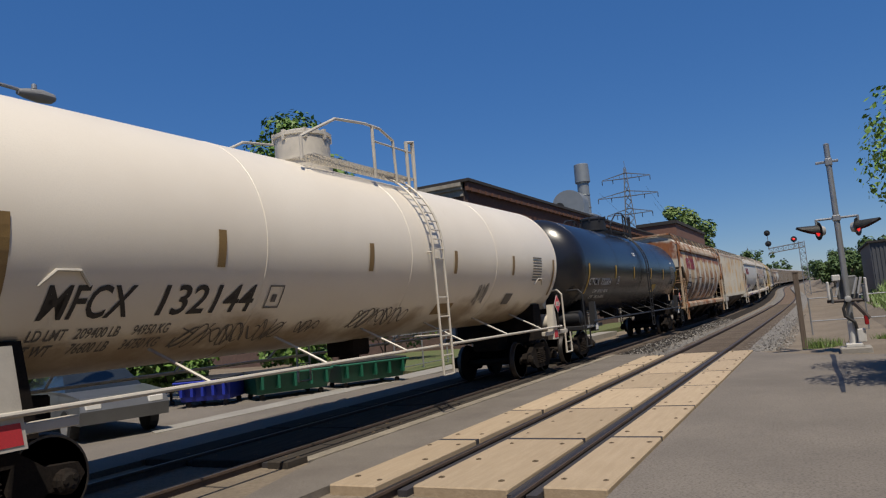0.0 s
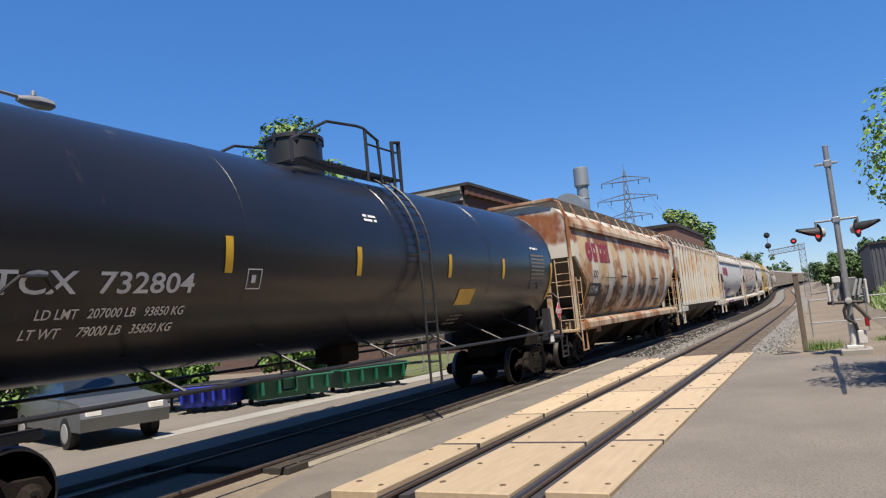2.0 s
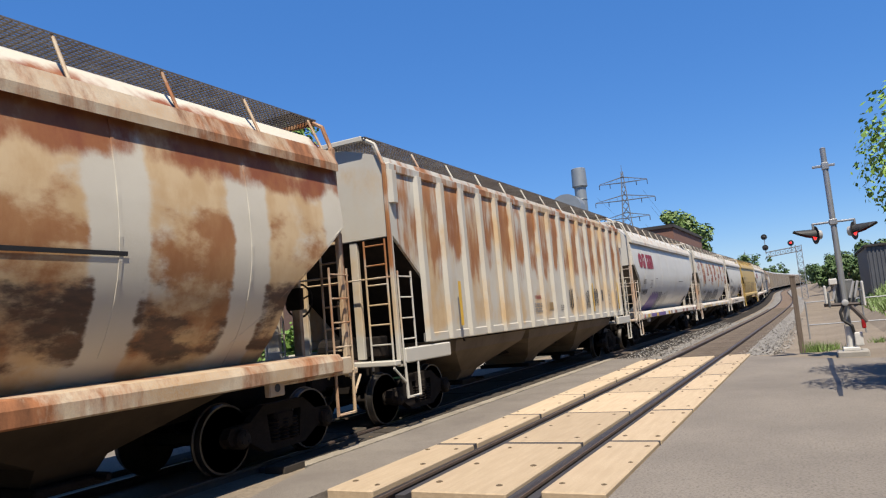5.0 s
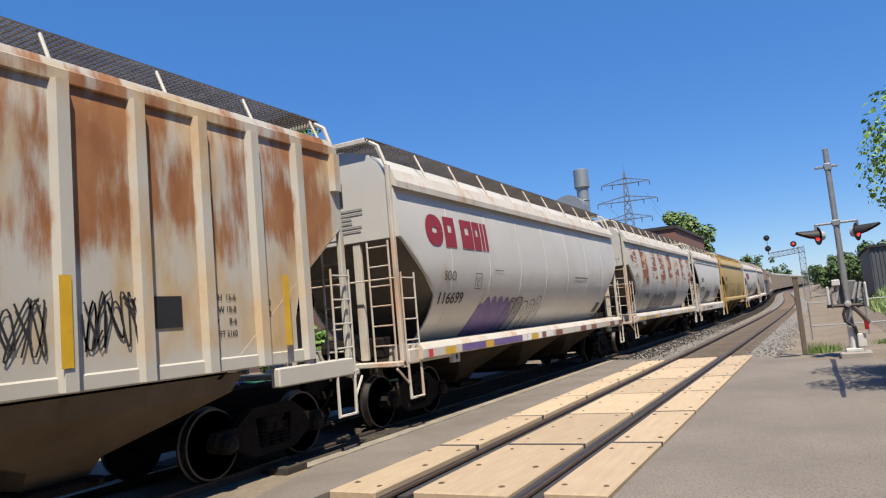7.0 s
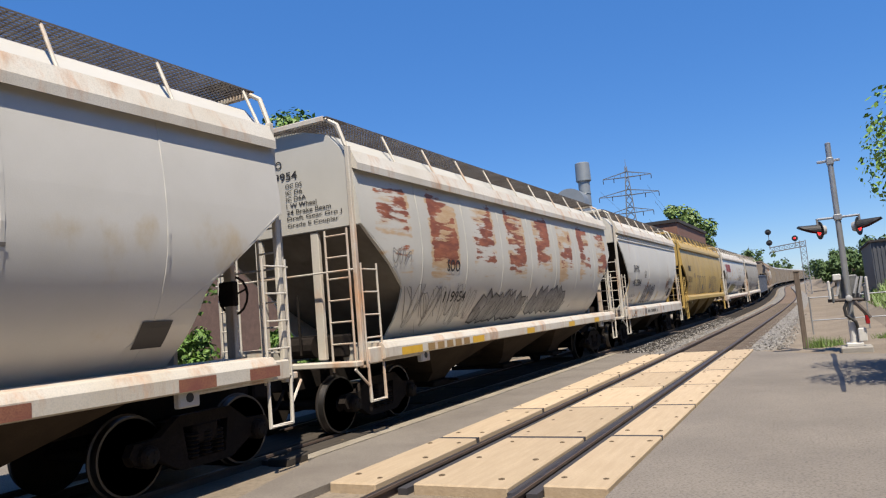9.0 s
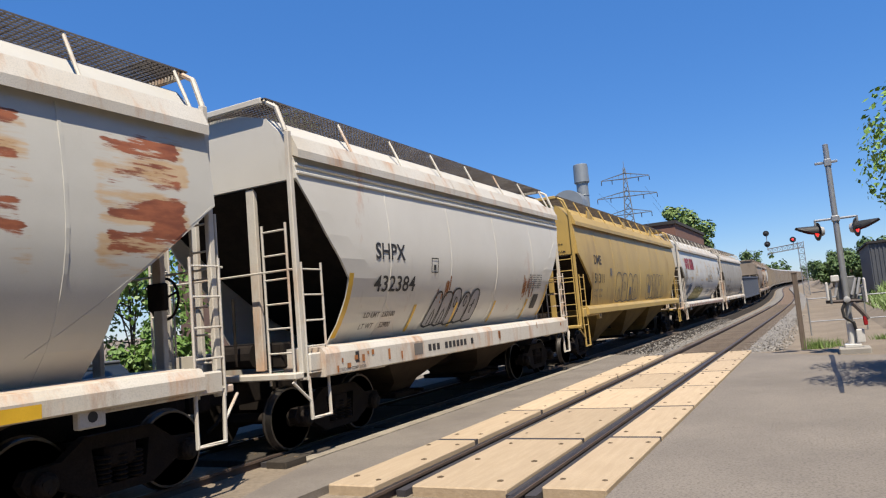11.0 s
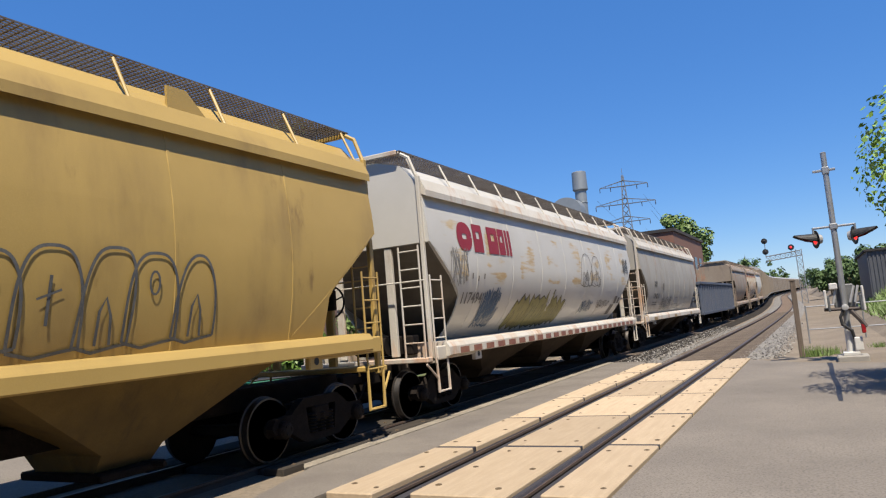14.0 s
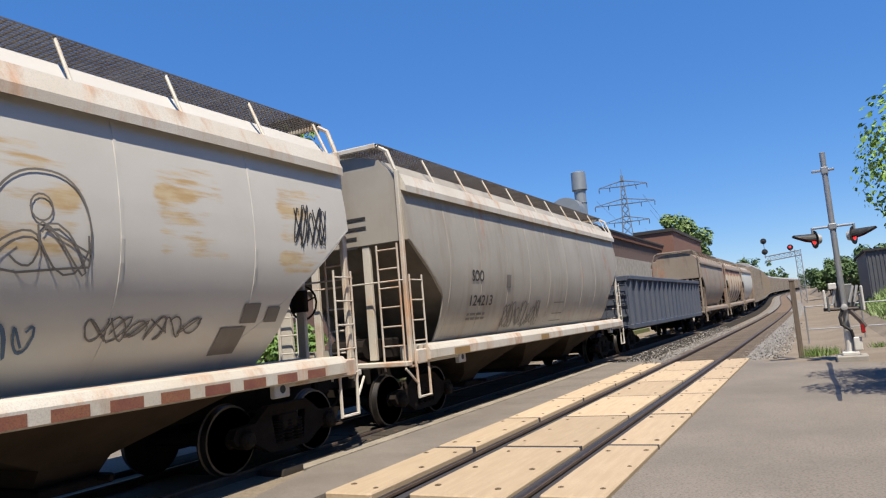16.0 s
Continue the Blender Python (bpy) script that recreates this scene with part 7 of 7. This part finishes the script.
# ---- past the tracks ----
def dumpster(x, y, turn, material, label, l=2.0):
    d = thing("dumpster", label, "dumpster", pose(x, y, -0.03, 0, 0, turn))
    bm = bmesh.new()
    g = [[bm.verts.new(p) for p in ((-a, -b, z), (a, -b, z), (a, b, z), (-a, b, z))] for z, a, b in ((0.16, l / 2 - 0.1, 0.6), (0.68, l / 2, 0.78), (0.68, l / 2 - 0.05, 0.73), (0.3, l / 2 - 0.14, 0.55))]
    skin(bm, g)
    part("bin", bm, material, d)
    bm = bmesh.new()
    for i in range(5):
        box(bm, -l / 2 + 0.15 + i * (l - 0.36) / 4, -l / 2 + 0.22 + i * (l - 0.36) / 4, -0.83, -0.62, 0.3, 0.66)
    soft_box(bm, -l / 2 - 0.04, l / 2 + 0.04, -0.84, 0.84, 0.64, 0.7, 0.02)
    part("rim", bm, material, d)
    for sx in (-1, 1):
        bm = bmesh.new()
        soft_box(bm, sx * l / 4 - l / 4 + 0.02, sx * l / 4 + l / 4 - 0.02, -0.8, 0.8, 0.7, 0.75, 0.02)
        part("lid", bm, BLACK, d)
        for sy in (-1, 1):
            bm = bmesh.new()
            lathe(bm, [(0, 0.075), (0.05, 0.075)], (sx * (l / 2 - 0.25), sy * 0.5 - 0.025, 0.075), (0, 1, 0), 10)
            part("wheel", bm, BLACK, d)


dumpster(-13.6, 15.6, 61, GREEN_BIN, "green steel dumpster beside the kerb", 2.2)
dumpster(-12.5, 17.9, 61, GREEN_BIN, "green steel dumpster beside the kerb", 2.2)
dumpster(-14.9, 14.2, 25, BLUE_BIN, "bright blue dumpster beside the kerb", 1.5)
f2 = thing("chain_fence", "dark metal fence beside the grass verge", "fence", pose(-13.0, 0, 0.02))
for i in range(14):
    bm = bmesh.new()
    rod(bm, (0, 20.5 + i * 1.9, 0), (0, 20.5 + i * 1.9, 1.3), 0.03, n=6)
    part("fence_post", bm, GALV, f2)
for z in (0.15, 0.7, 1.25):
    bm = bmesh.new()
    rod(bm, (0, 20.5, z), (0, 45.2, z), 0.018, n=6)
    part("fence_rail", bm, GALV, f2)
bollard = thing("orange_post", "orange marker post on the verge", "marker post", pose(-11.9, 27.2, 0.0))
bm = bmesh.new()
lathe(bm, [(0, 0.12), (0.05, 0.12), (0.06, 0.06), (0.95, 0.05), (1.0, 0.03)], (0, 0, 0), (0, 0, 1), 12)
part("shaft", bm, ORANGE, bollard, smooth=True)
bm = bmesh.new()
lathe(bm, [(0, 0.062), (0.12, 0.062)], (0, 0, 0.7), (0, 0, 1), 12)
part("band", bm, WHITE_INK, bollard)

lamp = thing("street_lamp", "grey cobra-head street lamp on a curved arm", "street lamp", pose(-12.0, 4.0, -0.06))
bm = bmesh.new()
rod(bm, (0, 0, -0.1), (0, 0, 6.3), 0.10, 0.07, 12)
part("pole", bm, GALV, lamp)
bm = bmesh.new()
pipe(bm, [(0, 0, 6.0), (0, 0.8, 6.4), (0, 2.2, 6.52), (0, 3.4, 6.46)], 0.035, 8)
part("arm", bm, GALV, lamp)
bm = bmesh.new()
g = []
for d, w, h in ((3.3, 0.06, 0.06), (3.45, 0.12, 0.1), (3.7, 0.17, 0.13), (3.92, 0.14, 0.10), (3.98, 0.06, 0.04)):
    g.append([bm.verts.new((w * math.cos(a), d, 6.42 + (h if math.sin(a) > 0 else h * 0.8) * math.sin(a))) for a in [math.pi * 2 * i / 12 for i in range(12)]])
skin(bm, g)
part("head", bm, surface("lamp_head_grey", (0.20, 0.20, 0.20), rough=0.5), lamp, smooth=True)
bm = bmesh.new()
lathe(bm, [(0, 0.05), (0.08, 0.045), (0.1, 0.02)], (0, 3.6, 6.54), (0, 0, 1), 10)
part("photocell", bm, GALV, lamp)
# ---- parked car past the crossing ----
CAR_PAINT = surface("grey_car_paint", (0.17, 0.175, 0.18), rough=0.3, metal=0.5, grain=0.02, bump=0)
GLASS = surface("car_glass", (0.02, 0.025, 0.03), rough=0.08, grain=0, bump=0)


def parked_car(x, y, turn, label):
    c = thing("waiting_car", label, "car", pose(x, y, -0.03, 0, 0, turn))
    bm = bmesh.new()
    prof = [(-2.2, 0.35), (-2.25, 0.6), (-2.1, 0.85), (-1.2, 0.95), (1.3, 0.98), (2.05, 0.92), (2.2, 0.65), (2.15, 0.35)]
    rows = [[bm.verts.new((px * 1.0, yy * (1 if pz < 0.8 else 0.94), pz)) for px, pz in prof] for yy in (-0.86, -0.8, 0.8, 0.86)]
    skin(bm, rows)
    body = part("body", bm, CAR_PAINT, c)
    bm = bmesh.new()
    lo = [bm.verts.new(p) for p in ((-1.15, -0.76, 0.95), (1.6, -0.76, 0.97), (1.6, 0.76, 0.97), (-1.15, 0.76, 0.95))]
    hi = [bm.verts.new(p) for p in ((-0.45, -0.6, 1.42), (1.0, -0.6, 1.43), (1.0, 0.6, 1.43), (-0.45, 0.6, 1.42))]
    skin(bm, [lo, hi])
    part("window", bm, GLASS, c)
    bm = bmesh.new()
    soft_box(bm, -0.5, 1.05, -0.62, 0.62, 1.41, 1.47, 0.02)
    part("roof", bm, CAR_PAINT, c)
    for wx in (-1.4, 1.4):
        for s in (-1, 1):
            bm = bmesh.new()
            lathe(bm, [(0, 0.2), (0.01, 0.31), (0.19, 0.31), (0.2, 0.2)], (wx, s * 0.78 - 0.1, 0.31), (0, 1, 0), 20)
            w = part("wheel", bm, BLACK, c)
            bm = bmesh.new()
            lathe(bm, [(0, 0.2), (0.012, 0.18), (0.016, 0.05)], (wx, s * 0.88, 0.31), (0, s, 0), 14)
            part("rim", bm, ALU, w)
    for s in (-1, 1):
        bm = bmesh.new()
        soft_box(bm, -2.24, -2.15, s * 0.6 - 0.15, s * 0.6 + 0.15, 0.62, 0.76, 0.02)
        part("headlight", bm, WHITE_INK, c)
        bm = bmesh.new()
        soft_box(bm, 2.12, 2.2, s * 0.6 - 0.15, s * 0.6 + 0.15, 0.65, 0.8, 0.02)
        part("taillight", bm, DARK_LENS, c)


parked_car(-14.44, 10.07, 163.5, "dull grey car waiting on the road at the crossing")
# low house out of view, added to block light from beyond the train
house = thing("brick_house", "unseen low brick house added past the crossing to block light", "house", pose(-30, 2, -0.1))
bm = bmesh.new()
box(bm, -8, 4, -16, 6, 0, 4.6)
part("wall", bm, MORTAR, house)
bm = bmesh.new()
prism(bm, [(-16.4, 4.6), (6.4, 4.6), (-5, 6.2)], -8.4, 4.4)
part("roof", bm, ROOFING, house)
for i in range(4):
    bm = bmesh.new()
    box(bm, 4.0, 4.06, -14 + i * 5, -12.4 + i * 5, 1.2, 2.9)
    part("window", bm, CORNICE, house)


# ---- what moves ----
def on_line(y):
    return Vector((FAR_X - drift(y), y, rise(y)))


def car_pose(mid, t):
    y = mid - run(t)
    a, b = on_line(y - 6.5), on_line(y + 6.5)
    d = (b - a).normalized()
    c = (a + b) / 2
    return pose(c.x, c.y, c.z, math.degrees(math.asin(d.z)), 0, math.degrees(math.atan2(-d.x, d.y)))


def motions():
    beats = [i * 0.5 for i in range(33)]
    for car, mid in TRAIN:
        walk(car, [(t, car_pose(mid, t)) for t in beats])
    turns = [i / 15 for i in range(241)]
    angles = [math.degrees(run(t) / 0.46) for t in turns]
    for wheel, a in SPINNING:
        walk(wheel, [(t, pose(0, a, 0.46, q % 360, 0, 0)) for t, q in zip(turns, angles)])


motions()
